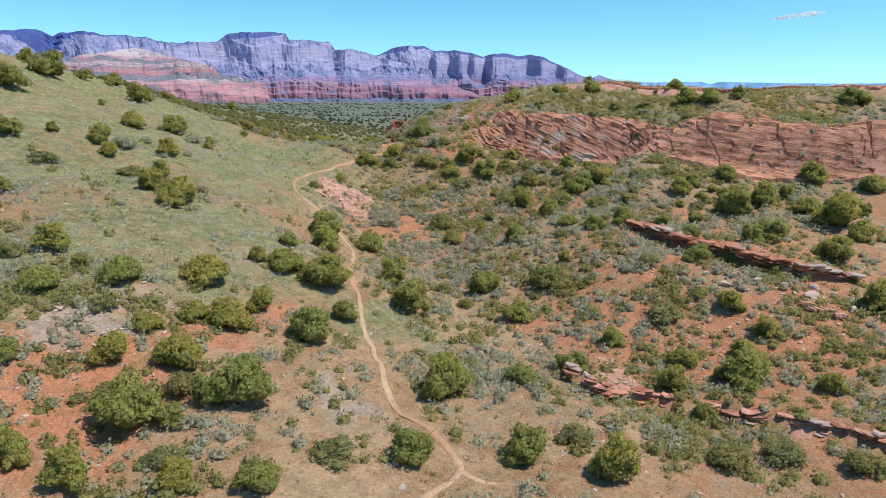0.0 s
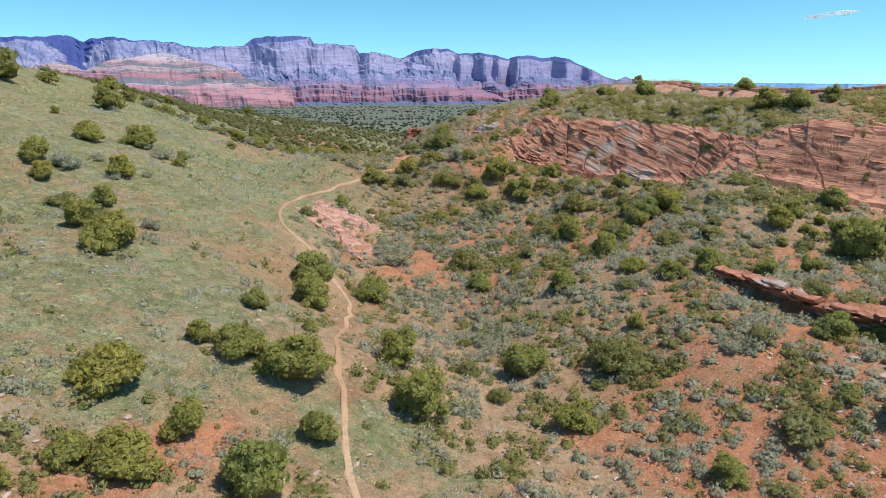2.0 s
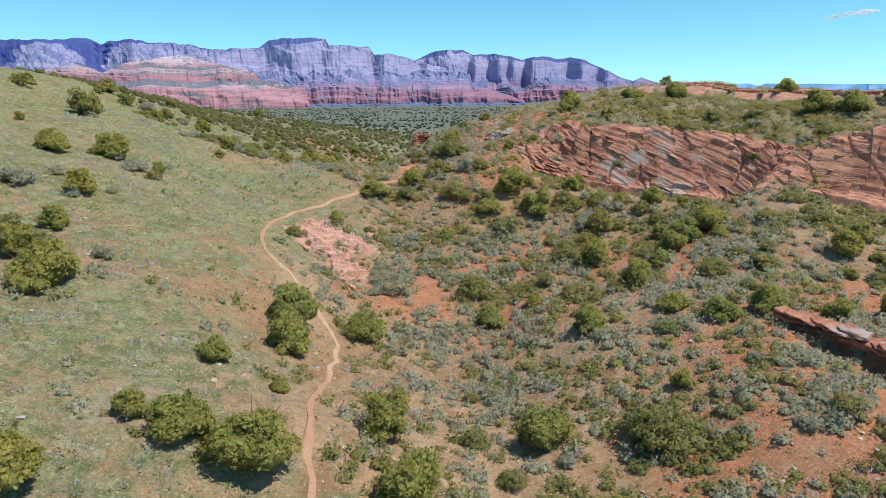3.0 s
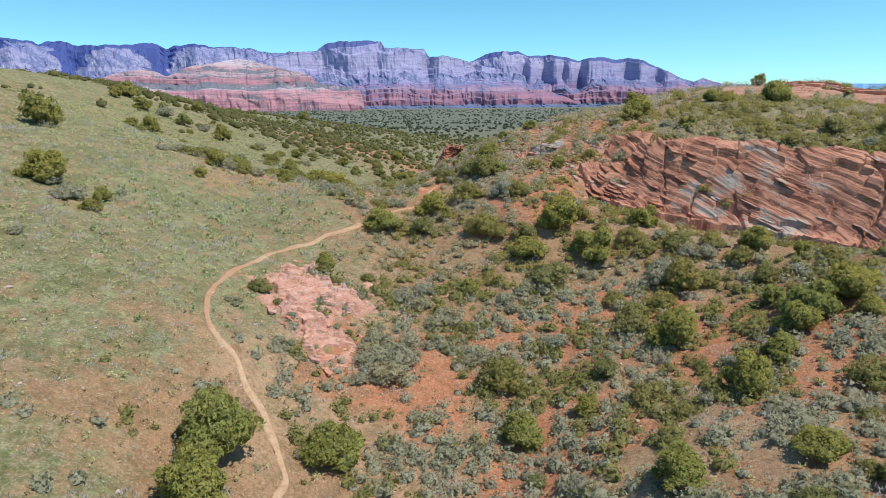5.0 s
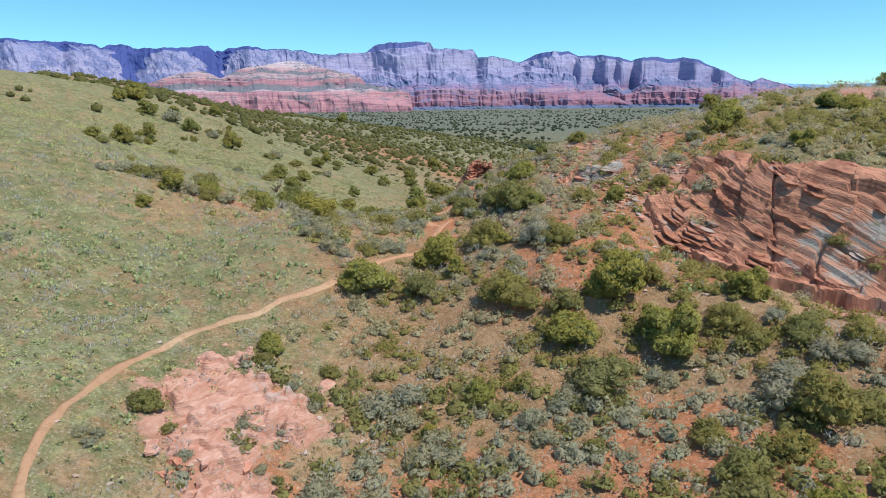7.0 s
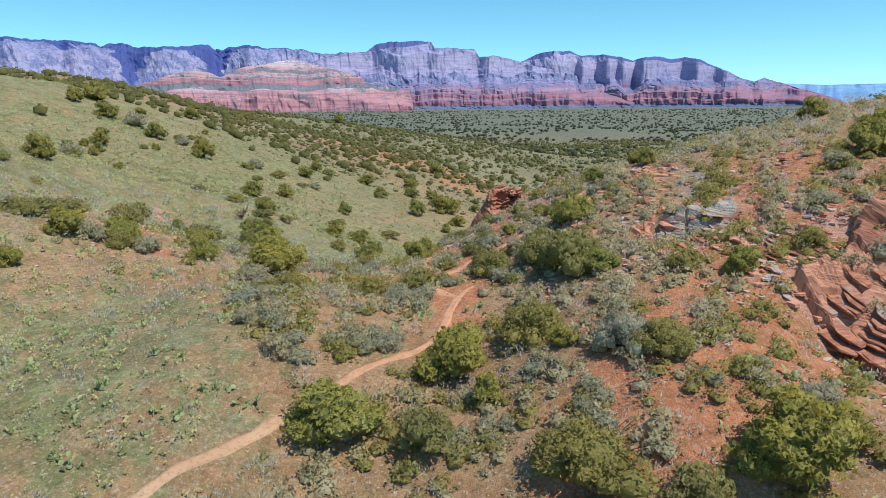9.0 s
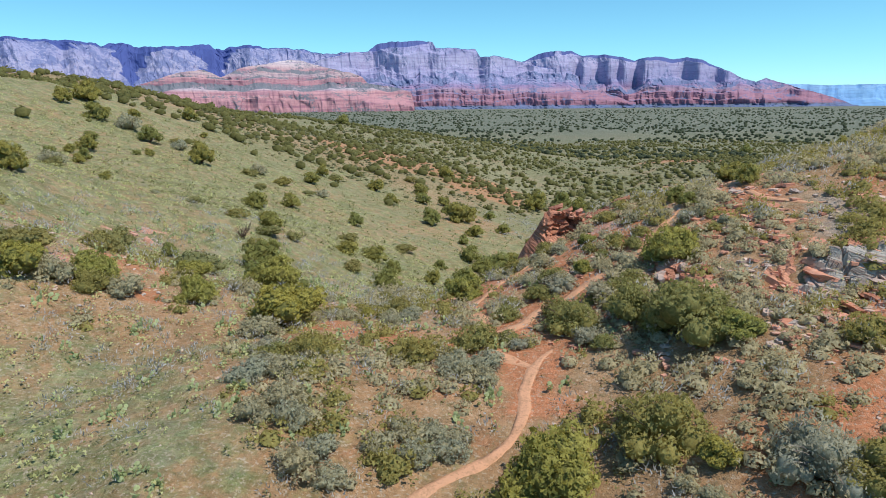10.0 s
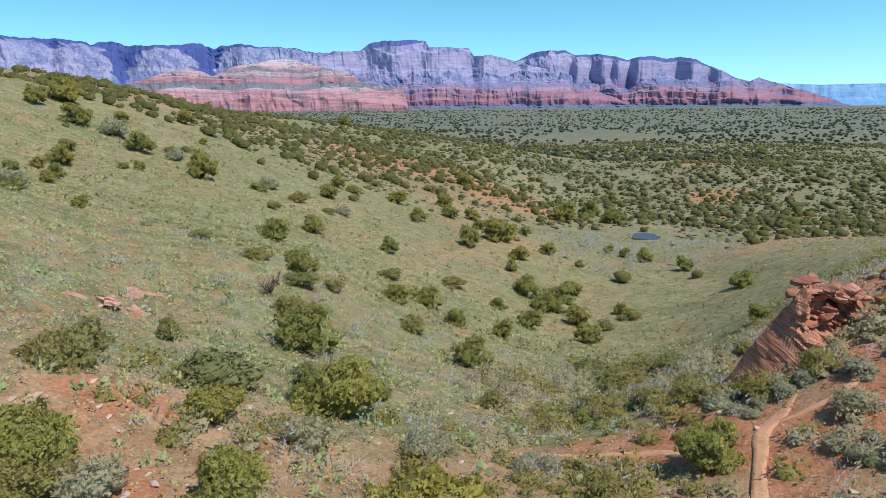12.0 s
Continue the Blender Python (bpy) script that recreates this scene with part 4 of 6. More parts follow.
    for _ in range(slabs):
        n = int(rng.integers(4, 10))
        i, j = int(rng.integers(8, nu - 3 * n - 8)), int(nv * rng.uniform(0.05, 0.88))
        steep = max(0.35, (g[min(j + 8, nv - 1), i] - g[max(j - 8, 0), i]) / (v[min(j + 8, nv - 1)] - v[max(j - 8, 0)]))
        k = np.arange(n)
        at, off = i + 3 * k, v[j] - dip * step * k / steep
        if off[-1] < -0.3:
            continue
        xy = pts[at] + back[at] * (off + wander[at] - 0.15)[:, None]
        zs = face[j, i] - dip * step * k + rng.uniform(-0.14, 0.05) + rng.normal(0, 0.02, n)
        thick = rng.uniform(0.05, 0.10) * (0.7 + bed)
        P = np.concatenate([xy, zs[:, None]], 1) - np.array(ob.location)
        part("slab", slab_mesh("slab", mats[1] if pale[j, i] > 0.32 else mats[0], P, rng.uniform(0.25, 0.5), thick, rng), ob)
    return ob


west_cliff = rock_face("weathered red and grey sandstone cliff of thin slanting beds", CLIFF_FOOT, 7.4, 0.75, 0.17, 0.36, 11,
          lambda u, v: 0.50 * smooth(u, 0.22, 0.38) * (1 - smooth(v, 0.50, 0.80)) * (1 - smooth(u, 0.66, 0.82)) + 0.5 * smooth(u, 0.45, 0.52) * (1 - smooth(u, 0.6, 0.66)) * smooth(v, 0.6, 0.7) - 0.06,
          (M_RED, M_GREY), 40, 0.8, 1.2)
outcrop("", CLIFF_RIM[1:5], 6, 0.12, 0.26, (M_RED,), 0.75, 21, wall=True, runs=(0.5, 2.0), depth=0.9, dip=-0.05, under=west_cliff, front=0.9)
outcrop("", CLIFF_FOOT[:4], 14, 0.24, 0.14, (M_RED,), 0.75, 27, wall=True, runs=(0.3, 1.3), depth=0.5, dip=-0.16, under=west_cliff, front=0.7)
rock_face("long red sandstone cliff above the brushy slope", CLIFF_EAST, 7.2, 0.5, 0.24, 0.12, 12, lambda u, v: 0.10 * (1 - v), (M_PINK, M_PINK), 50, 0.7, 1.5)
outcrop("overhanging red sandstone ledge on the slope", LEDGE_MID, 9, -0.19, 0.21, (M_RED, M_RED, M_GREY), 0.95, 13, wall=True, runs=(0.5, 1.8), depth=1.1, dip=-0.03, front=-0.35, taper=9.0)
outcrop("low red sandstone ledge beside junipers", LEDGE_LOW, 8, 0.03, 0.12, (M_RED, M_RED, M_PINK), 0.7, 14, wall=True, runs=(0.2, 0.9), depth=0.5, front=-0.1)
outcrop("pink slickrock band on the plateau edge", RIM_ROCK, 5, 1.3, 0.6, (M_PINK, M_RED), 0.8, 15, 0.35, runs=(3, 9), depth=2.2)
crest_ledge = rock_face("small red and white sandstone ledge on the crest", LEDGE_CREST, 3.2, 0.30, 0.13, 0.14, 16, lambda u, v: 0.75 * smooth(u, 0.15, 0.3) * (1 - smooth(u, 0.7, 0.85)) * (1 - smooth(v, 0.35, 0.7)), (M_RED, M_GREY), 18, 0.7, 0.8)
outcrop("", LEDGE_CREST[1:], 5, 0.16, 0.15, (M_RED, M_GREY, M_PINK), 0.75, 19, wall=True, runs=(0.3, 1.2), depth=0.5, dip=-0.10, under=crest_ledge)
outcrop("broken red beds on the slope below the crest", ((0.2, 113.6), (1.4, 112.6), (2.8, 111.8), (4.6, 110.8), (6.2, 109.6), (7.2, 107.8)), 12, 0.36, 0.09, (M_RED, M_PINK, M_GREY, M_PINK), 0.6, 20, 0.10, runs=(0.15, 0.8), depth=0.38, dip=-0.25, step=0.2)
outcrop("short red ledge by the path over the crest", ((-4.5, 127.0), (-2.4, 124.0), (0.0, 121.5)), 9, 0.5, 0.10, (M_RED, M_PINK, M_GREY), 0.55, 17, 0.06, runs=(0.1, 0.5), depth=0.32, dip=-0.1, step=0.2)
outcrop("thin broken red beds beside the trail on the crest", ((-4.3, 124.0), (-4.6, 122.4), (-5.0, 121.0), (-4.7, 119.8), (-4.3, 118.4)), 9, 0.16, 0.10, (M_RED, M_PINK, M_PINK), 0.85, 25, 0.20, runs=(0.1, 0.7), depth=0.32, dip=-0.2, step=0.2)
outcrop("short stack of red beds between shrubs on the crest", ((-6.1, 119.0), (-6.4, 118.0), (-6.8, 116.9), (-7.0, 116.2)), 6, 0.18, 0.10, (M_RED, M_PINK, M_PINK), 0.9, 26, 0.20, runs=(0.1, 0.7), depth=0.32, dip=-0.2, step=0.2)
outcrop("tilted red beds below the crest", ((-3.3, 119.6), (-3.7, 118.4), (-4.0, 117.2), (-3.6, 115.8)), 7, 0.18, 0.10, (M_RED, M_PINK, M_RED), 0.85, 28, 0.20, runs=(0.1, 0.7), depth=0.32, dip=-0.2, step=0.2)
knob = rock_face("rock knob of red and pink sandstone above the hollow", KNOB, 5.2, 0.12, 0.30, 0.55, 18, lambda u, v: 0.10 * (1 - v) - 0.06, (M_RED, M_PINK), 4, 0.75, 2.2)


def crag(under, seed):
    """The head of the knob: a smooth buttress at its west end, broken beds over it and a shaded hollow between."""
    rng = np.random.default_rng(seed)
    shift = np.array(under.location)
    x, v = np.arange(-12.3, -4.6, 0.065), np.concatenate([np.linspace(0, 1, 64), np.linspace(1.03, 2, 34)])
    X, T = np.meshgrid(x, v)
    top = np.interp(x, (-12.3, -11.8, -11.05, -10.3, -9.6, -8.4, -6.4, -4.6), (30.6, 31.7, 33.35, 34.45, 35.2, 35.3, 34.7, 33.9))
    jag = fractal(x, x * 0, 0.9, 3, seed)
    top = top + (0.10 + 0.16 * smooth(x, -10.6, -9.4)) * (np.round(jag * 4) / 4 + 0.4 * jag)
    foot_y = np.interp(x, (-12.3, -11.0, -9.0, -6.0, -4.6), (130.3, 129.0, 128.9, 129.3, 129.6))
    rise = np.where(T < 1, smooth(T, 0, 1) * 0.35 + 0.65 * T ** 0.75, 1 - (T - 1) ** 1.4)
    foot_z = ground_z(x, foot_y) - 0.5
    back_z = ground_z(x, foot_y + 4.6) - 0.6
    Z = np.where(T < 1, foot_z + (top - foot_z) * rise, back_z + (top - back_z) * rise)
    Y = np.where(T < 1, foot_y + (130.9 - foot_y) * T, 130.9 + (T - 1) * (foot_y + 3.7 - 130.9))
    broken = smooth(X + 0.35 * (Z - 33.0), -10.1, -9.3)
    hollow = smooth(X, -9.7, -9.2) * (1 - smooth(X, -7.6, -7.0)) * smooth(Z, 33.7, 34.0) * (1 - smooth(Z, 34.85, 35.05))
    level = Z + 0.45 * X + 0.35 * fractal(X, Z, 2.2, 2, seed + 2)
    f = level / 0.27 + 0.3 * fractal(X, Z, 0.8, 2, seed + 3)
    step = smooth(np.abs(f - np.floor(f) - 0.5), 0.08, 0.30)
    block = np.round(2.5 * fractal(X + 0.6 * Z, Z, 0.85, 2, seed + 4)) / 2.5
    joint = 1 - smooth(np.abs(fractal(X - 0.5 * Z, Z * 0.6, 1.7, 2, seed + 6)), 0.0, 0.05)
    front = np.where(T < 1, smooth(T, 0, 0.12), 1 - smooth(T, 1.0, 1.5))
    Y = Y + front * (0.65 * hollow + (0.015 + 0.22 * broken * smooth(fractal(X, Z, 1.1, 2, seed + 10), -0.5, 0.3)) * step + (0.10 + 0.34 * broken) * block + 0.22 * joint + 0.05 * fractal(X, Z, 0.3, 2, seed + 5))
    Z = Z + front * broken * 0.10 * fractal(X, Y, 0.4, 2, seed + 7)
    verts = np.stack([X.ravel(), Y.ravel(), Z.ravel()], 1) - shift
    pale = 0.14 * (1 - broken) + 0.22 * broken * smooth(fractal(X, Z, 0.9, 2, seed + 8), 0.2, 0.5) - 0.04
    part("rock_face", mesh_of("rock_face", verts, lattice(len(x), len(v)), M_CLIFF, False, bed=level.ravel(), bleach=pale.ravel()), under)
    for _ in range(46):
        x0 = rng.uniform(-10.0, -5.6)
        z0 = float(np.interp(x0, x, top)) + rng.uniform(-0.25, 0.12)
        low = rng.random() < 0.5
        z0 = z0 - (rng.uniform(0.5, 2.0) if low else 0)
        n = int(rng.integers(4, 6))
        k = np.arange(n) * rng.uniform(0.10, 0.22)
        ang = rng.uniform(-0.3, 0.5)
        y0 = 130.9 - (float(np.interp(x0, x, top)) - z0) * 0.55 + rng.uniform(-0.2, 0.35)
        P = np.stack([x0 + k * math.cos(ang), y0 + k * math.sin(ang), z0 + k * rng.uniform(0.1, 0.5)], 1)
        part("slab", slab_mesh("slab", (M_RED, M_RED, M_PINK)[int(rng.integers(0, 3))], P - shift, rng.uniform(0.4, 0.8), rng.uniform(0.08, 0.20), rng), under)


crag(knob, 5)
outcrop("broken red beds on the crest behind the knob", ((-6.4, 137.0), (-4.8, 135.9), (-3.0, 135.6), (-1.0, 135.8)), 2, 0.10, 0.12, (M_RED, M_RED, M_PINK), 0.5, 41, wall=True, runs=(0.1, 0.5), depth=0.8, dip=0.15, taper=2.0)



def slickrock(label, cx, cy, rx, ry, rise, seed):
    """A bare, low, stepped hump of pink rock with soft hollows and a ragged edge."""
    ob = new("rock_outcrop")
    ob.location = (cx, cy, height(cx, cy))
    tagged(ob, label, "rock")
    x, y = np.arange(cx - rx * 1.25, cx + rx * 1.25, 0.11), np.arange(cy - ry * 1.25, cy + ry * 1.25, 0.11)
    X, Y = np.meshgrid(x, y)
    g = ground_z(X.ravel(), Y.ravel(), 0.0).reshape(X.shape)
    d = np.hypot((X - cx) / rx, (Y - cy) / ry) + 0.55 * fractal(X, Y, 2.2, 4, seed)
    body = rise * (1.25 * smooth(fractal(X + 0.5 * Y, Y, 2.4, 4, seed + 2), -0.6, 0.6) - 0.25)
    face = g + body + 0.15 * fractal(X, Y, 0.8, 3, seed + 3)
    f = (face + 0.25 * X + 0.12 * fractal(X, Y, 3.0, 2, seed + 5)) / 0.28
    w = f - np.floor(f)
    z = face + 0.28 * 0.8 * (smooth(w, 0.38, 0.62) - w)
    crack = smooth(np.abs(fractal(X - 0.4 * Y, Y * 0.5, 2.4, 2, seed + 7)), 0.0, 0.07)
    z = z - 0.22 * (1 - crack)
    edge = 1 - smooth(d + 0.25 * fractal(X, Y, 0.7, 2, seed + 12), 0.62, 1.0)
    z = g - 0.45 + (z - g + 0.45) * edge
    verts = np.stack([X.ravel(), Y.ravel(), z.ravel()], 1) - np.array(ob.location)
    pale = 0.30 * smooth(fractal(X, Y, 1.5, 3, seed + 9), 0.0, 0.6) - 0.05
    part("rock_face", mesh_of("rock_face", verts, lattice(len(x), len(y)), M_SLICK, False, bed=f.ravel() * 0.28, bleach=pale.ravel()), ob)
    line = ((cx + 0.62 * rx, cy - 0.45 * ry), (cx + 0.15 * rx, cy - 0.30 * ry), (cx - 0.5 * rx, cy - 0.1 * ry))
    return outcrop("", line, 5, 0.20 * ry, 0.10, (M_SLICK, M_PINK), 0.6, seed + 11, 0.5 * rise, runs=(0.2, 0.9), depth=0.42, under=ob, step=0.2)


slickrock("bare pink slickrock hump above the trail", -13.4, 89.6, 3.4, 5.2, 0.30, 61)
slickrock("small bare pink rock patch under the hump", -10.9, 84.4, 1.9, 2.2, 0.30, 63)
slickrock("pink rock shelf below the overhanging ledge", 30.5, 53.0, 3.2, 1.8, 0.5, 65)
slickrock("pink rock patch on the grassy hillside", -41.4, 134.0, 1.4, 1.1, 0.6, 67)


# ---- foot trails ----
def trail(label, line, width, seed):
    """A worn path: a ragged strip that lies on the land, its edges sunk into it."""
    pts = walk_line(line, 0.3)
    for _ in range(6):
        pts[1:-1] = (pts[:-2] + 2 * pts[1:-1] + pts[2:]) / 4
    n = len(pts)
    d = np.gradient(pts, axis=0)
    d /= np.linalg.norm(d, axis=1)[:, None]
    side = np.stack([d[:, 1], -d[:, 0]], 1)
    pts = pts + side * (0.28 * fractal(np.arange(n) * 0.3, np.zeros(n), 3.0, 2, seed))[:, None]
    rows = []
    shape = ((-0.5, -0.30), (-0.40, 0.012), (-0.12, 0.0), (0.12, 0.0), (0.40, 0.012), (0.5, -0.30))
    w = width * (1 + 0.30 * fractal(np.arange(n) * 0.3, np.zeros(n) + 5, 2.2, 3, seed + 4))
    w = w * np.clip(np.minimum(np.arange(n), n - 1 - np.arange(n)) / 4, 0.3, 1)
    for k, (a, h) in enumerate(shape):
        jag = 0.22 * fractal(np.arange(n) * 0.3, np.zeros(n) + k * 3, 0.7, 2, seed + k)
        xy = pts + side * (a * w + jag * (abs(a) > 0.4))[:, None]
        rows.append(np.concatenate([xy, (ground_z(xy[:, 0], xy[:, 1]) + h + 0.035)[:, None]], 1))
    ob = new("trail", mesh_of("trail", np.concatenate(rows), lattice(n, len(shape))[:, ::-1], M_RED_TRAIL if "red" in label else M_TRAIL, True))
    return tagged(ob, label, "trail", kind="structure")


trail("narrow worn dirt trail winding up the valley", ((-1.8, 27), (0.9, 31.8), (0.2, 33.8), (-0.8, 35.8), (-2.5, 36.6), (-3.4, 38.8), (-4.8, 43.8), (-6.2, 49.5), (-6.8, 52.7), (-7.9, 56.5),
      (-9.0, 62), (-9.6, 69), (-10.6, 74.0), (-12.2, 76.4), (-13.5, 77.5), (-14.7, 78.9), (-15.8, 80.2), (-17.4, 81.0), (-18.4, 82.9), (-19.2, 84.6), (-19.5, 87.2), (-19.7, 90.3), (-19.4, 92.8), (-18.8, 94.7), (-17.7, 96.8),
      (-16.0, 99.1), (-14.4, 101.0), (-13.3, 103.2), (-12.5, 106), (-11.7, 107.5), (-10.6, 108.6), (-9.6, 110.2), (-9.4, 112.6), (-9.0, 114.5), (-8.6, 115.4)), 0.46, 3)
trail("worn dirt spur of the trail", ((0.5, 33.2), (0.9, 31.6), (1.9, 30.8), (3.6, 30.6)), 0.36, 5)
trail("red dirt trail branch past grey brush", ((-9.0, 114.5), (-9.6, 114.7), (-10.5, 115.0), (-11.3, 115.8), (-11.3, 117.0), (-11.7, 119.0), (-12.5, 120.8), (-12.8, 122.6), (-12.0, 125.6), (-10.8, 127.4)), 0.56, 6)
trail("red dirt trail climbing to the rocky crest", ((-11.3, 117.0), (-10.3, 117.1), (-9.8, 118.6), (-9.4, 119.4), (-8.3, 119.8), (-7.6, 120.7), (-7.0, 121.4), (-6.2, 122.3), (-5.0, 122.6), (-4.2, 124.2), (-2.0, 127)), 0.56, 7)
trail("faint red dirt track under the rock knob", ((-12.0, 125.7), (-10.4, 126.1), (-9.1, 127.1), (-8.2, 128.2)), 0.28, 8)
trail("faint red dirt track into the hollow", ((-12.6, 124.3), (-14.8, 126.0), (-17.5, 126.6), (-20.2, 126.4)), 0.28, 9)
trail("pale dirt track on the crest", ((0.4, 131), (0.3, 127), (1.4, 124), (3.5, 122.5)), 0.34, 10)


# ---- plants ----
def sprigs(centres, normals, length, width, rng, hug=0.35, rise=0.0):
    """Small pointed leaf sprigs, one quad each, lying roughly across the normals."""
    n = len(centres)
    a = rng.normal(size=(n, 3))
    a = a - normals * (np.einsum("ij,ij->i", a, normals) * hug)[:, None]
    a /= np.linalg.norm(a, axis=1)[:, None]
    if rise:
        a = a * 0.55 + normals * rise + np.array([0, 0, 0.6 * rise])
        a /= np.linalg.norm(a, axis=1)[:, None]
    b = np.cross(a, normals + rng.normal(scale=0.45, size=(n, 3)))
    b /= np.linalg.norm(b, axis=1)[:, None] + 1e-9
    s = rng.uniform(0.6, 1.35, n)[:, None]
    b = b * np.sign(np.einsum("ij,ij->i", np.cross(b, a), normals + np.array([0, 0, 0.6])) + 1e-9)[:, None]
    V = np.stack([centres - a * length * s * 0.5, centres + b * width * s * 0.5, centres + a * length * s * 0.5, centres - b * width * s * 0.5], 1).reshape(-1, 3)
    return V, np.arange(4 * n).reshape(n, 4)


def soft_normals(V, k, N, up, own=0.45):
    """Shading directions of leaves with k corners each: outwards from the plant, upwards, and a little their own."""
    c = V.reshape(-1, k, 3)
    f = np.cross(c[:, 1] - c[:, 0], c[:, 2] - c[:, 0])
    f /= np.linalg.norm(f, axis=1)[:, None] + 1e-9
    m = N + np.array([0, 0, up]) + own * f
    return np.repeat(m / np.linalg.norm(m, axis=1)[:, None], k, axis=0)


def lobes(rng, count, flat, spread=0.64):
    """Clumps that make up a crown of radius 1: centre and radius each."""
    out = [((0, 0, 0.46 * flat), 0.60)]
    for k in range(count):
        a = 2 * math.pi * (k + rng.uniform(-0.4, 0.4)) / count
        h = rng.choice([0.22, 0.42, 0.66, 0.86], p=[0.36, 0.28, 0.22, 0.14])
        d = spread * (1.05 - 0.62 * h) * rng.uniform(0.7, 1.25)
        out.append(((d * math.cos(a), d * math.sin(a), h * flat), rng.uniform(0.20, 0.42)))
    return out


def crown_points(rng, clumps, n, squash):
    """Places and outward directions over the clumps' outer sides."""
    w = np.array([r * r for _, r in clumps])
    pick = rng.choice(len(clumps), n, p=w / w.sum())
    C, R = np.array([c for c, _ in clumps])[pick], np.array([r for _, r in clumps])[pick]
    N = rng.normal(size=(n, 3))
    N /= np.linalg.norm(N, axis=1)[:, None]
    N[:, 2] = np.where(N[:, 2] < -0.35, -N[:, 2], N[:, 2])
    P = C + N * (R * rng.uniform(0.78, 1.08, n))[:, None] * np.array([1, 1, squash])
    keep = np.ones(n, bool)
    for k, (c, r) in enumerate(clumps):
        keep &= (np.linalg.norm((P - c) / np.array([1, 1, squash]), axis=1) > r * 0.72) | (pick == k)
    keep &= P[:, 2] > 0.02
    return P[keep], N[keep]


def lumps(rng, clumps, each):
    """Smaller clumps that sit all over the clumps of a crown and make its outline uneven."""
    out = list(clumps)
    for c, r in clumps:
        for _ in range(each):
            n = rng.normal(size=3)
            n[2] = abs(n[2]) * 0.9 - 0.15
            n /= np.linalg.norm(n)
            out.append((tuple(np.array(c) + n * r * rng.uniform(0.82, 1.05)), r * rng.uniform(0.20, 0.42)))
    return out


def ball(c, r, squash, rng, fine=2):
    bm = bmesh.new()
    bmesh.ops.create_icosphere(bm, subdivisions=fine, radius=1)
    V = np.array([v.co[:] for v in bm.verts])
    F = np.array([[v.index for v in f.verts] for f in bm.faces])
    bm.free()
    V = V * (r * rng.uniform(0.80, 0.98, len(V)))[:, None] * np.array([1, 1, squash]) + np.array(c)
    V[:, 2] = np.maximum(V[:, 2], 0.0)
    return V, F


def join(pieces):
    V, F, k = [], [], 0
    for v, f in pieces:
        V.append(v)
        F.append(f + k)
        k += len(v)
    return np.concatenate(V), np.concatenate(F)


def limb(a, b, ra, rb, rng, sides=6):
    """A crooked tapered limb."""
    a, b = np.array(a, float), np.array(b, float)
    n = 5 if sides > 3 else 3
    V = []
    for i in range(n):
        u = i / (n - 1)
        c = a + (b - a) * u + rng.normal(scale=0.06 * np.linalg.norm(b - a), size=3) * (0 < i < n - 1)
        r = ra + (rb - ra) * u
        for k in range(sides):
            t = 2 * math.pi * k / sides
            V.append(c + np.array([r * math.cos(t), r * math.sin(t), 0]))
    F = [[i * sides + k, i * sides + (k + 1) % sides, (i + 1) * sides + (k + 1) % sides, (i + 1) * sides + k] for i in range(n - 1) for k in range(sides)]
    return np.array(V), np.array(F)


def juniper(seed, n, flat, count, leaf=(0.12, 0.045), material=None, label="round dark green juniper on dry ground", name="juniper_tree", bare=0, inner=None):
    """A juniper of crown radius 1: short trunk with limbs, a solid core in darker tones, sprigs outside."""
    rng = np.random.default_rng(seed)
    ob = new(name)
    tagged(ob, label, "tree" if name == "juniper_tree" else "shrub")
    clumps = lobes(rng, count, flat)
    wood = [limb((0, 0, -0.12), (rng.uniform(-0.06, 0.06), 0, 0.42 * flat), 0.09, 0.05, rng, 6)]
    for c, r in clumps[1:6]:
        wood.append(limb((0, 0, 0.10), (c[0] * 1.1, c[1] * 1.1, c[2]), 0.045, 0.015, rng, 4))
    for k in range(bare):
        a = rng.uniform(0, 2 * math.pi)
        wood.append(limb((0.2 * math.cos(a), 0.2 * math.sin(a), 0.5 * flat), (math.cos(a) * 0.9, math.sin(a) * 0.9, rng.uniform(0.5, 1.25) * flat), 0.02, 0.006, rng, 3))
    part("trunk", mesh_of("trunk", *join(wood), M_BARK, True), ob)
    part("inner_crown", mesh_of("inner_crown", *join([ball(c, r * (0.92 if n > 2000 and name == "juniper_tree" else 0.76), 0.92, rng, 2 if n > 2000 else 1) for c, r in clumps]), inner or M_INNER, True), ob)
    P, N = crown_points(rng, lumps(rng, clumps, 6), n, 0.95)
    V, F = sprigs(P, N, leaf[0], leaf[1], rng, 0.5, 0.30)
    part("crown", mesh_of("crown", V, F, material or M_JUNIPER, True, soft_normals(V, 4, N, 0.75, 0.35)), ob)
    return ob


PLACED = []
JUNIPERS = [juniper(s, 2700, f, c, (0.15, 0.10), bare=b) for s, f, c, b in ((1, 1.05, 10, 0), (2, 0.90, 13, 4), (3, 1.12, 9, 0), (4, 0.84, 14, 0), (5, 1.0, 11, 6), (9, 0.95, 8, 2))]
JUNIPERS_FAR = [juniper(s, 620, f, c, (0.25, 0.17), M_HILL_JUNIPER) for s, f, c in ((6, 1.0, 8), (7, 0.9, 10), (8, 1.1, 8))]
SHRUBS = [juniper(s, 1150, f, c, (0.18, 0.115), M_SHRUB, "olive and grey desert shrub with thin twigs", "desert_shrub", 8, M_SHRUB_IN) for s, f, c in ((21, 0.8, 11), (22, 0.7, 13), (23, 0.9, 10))]
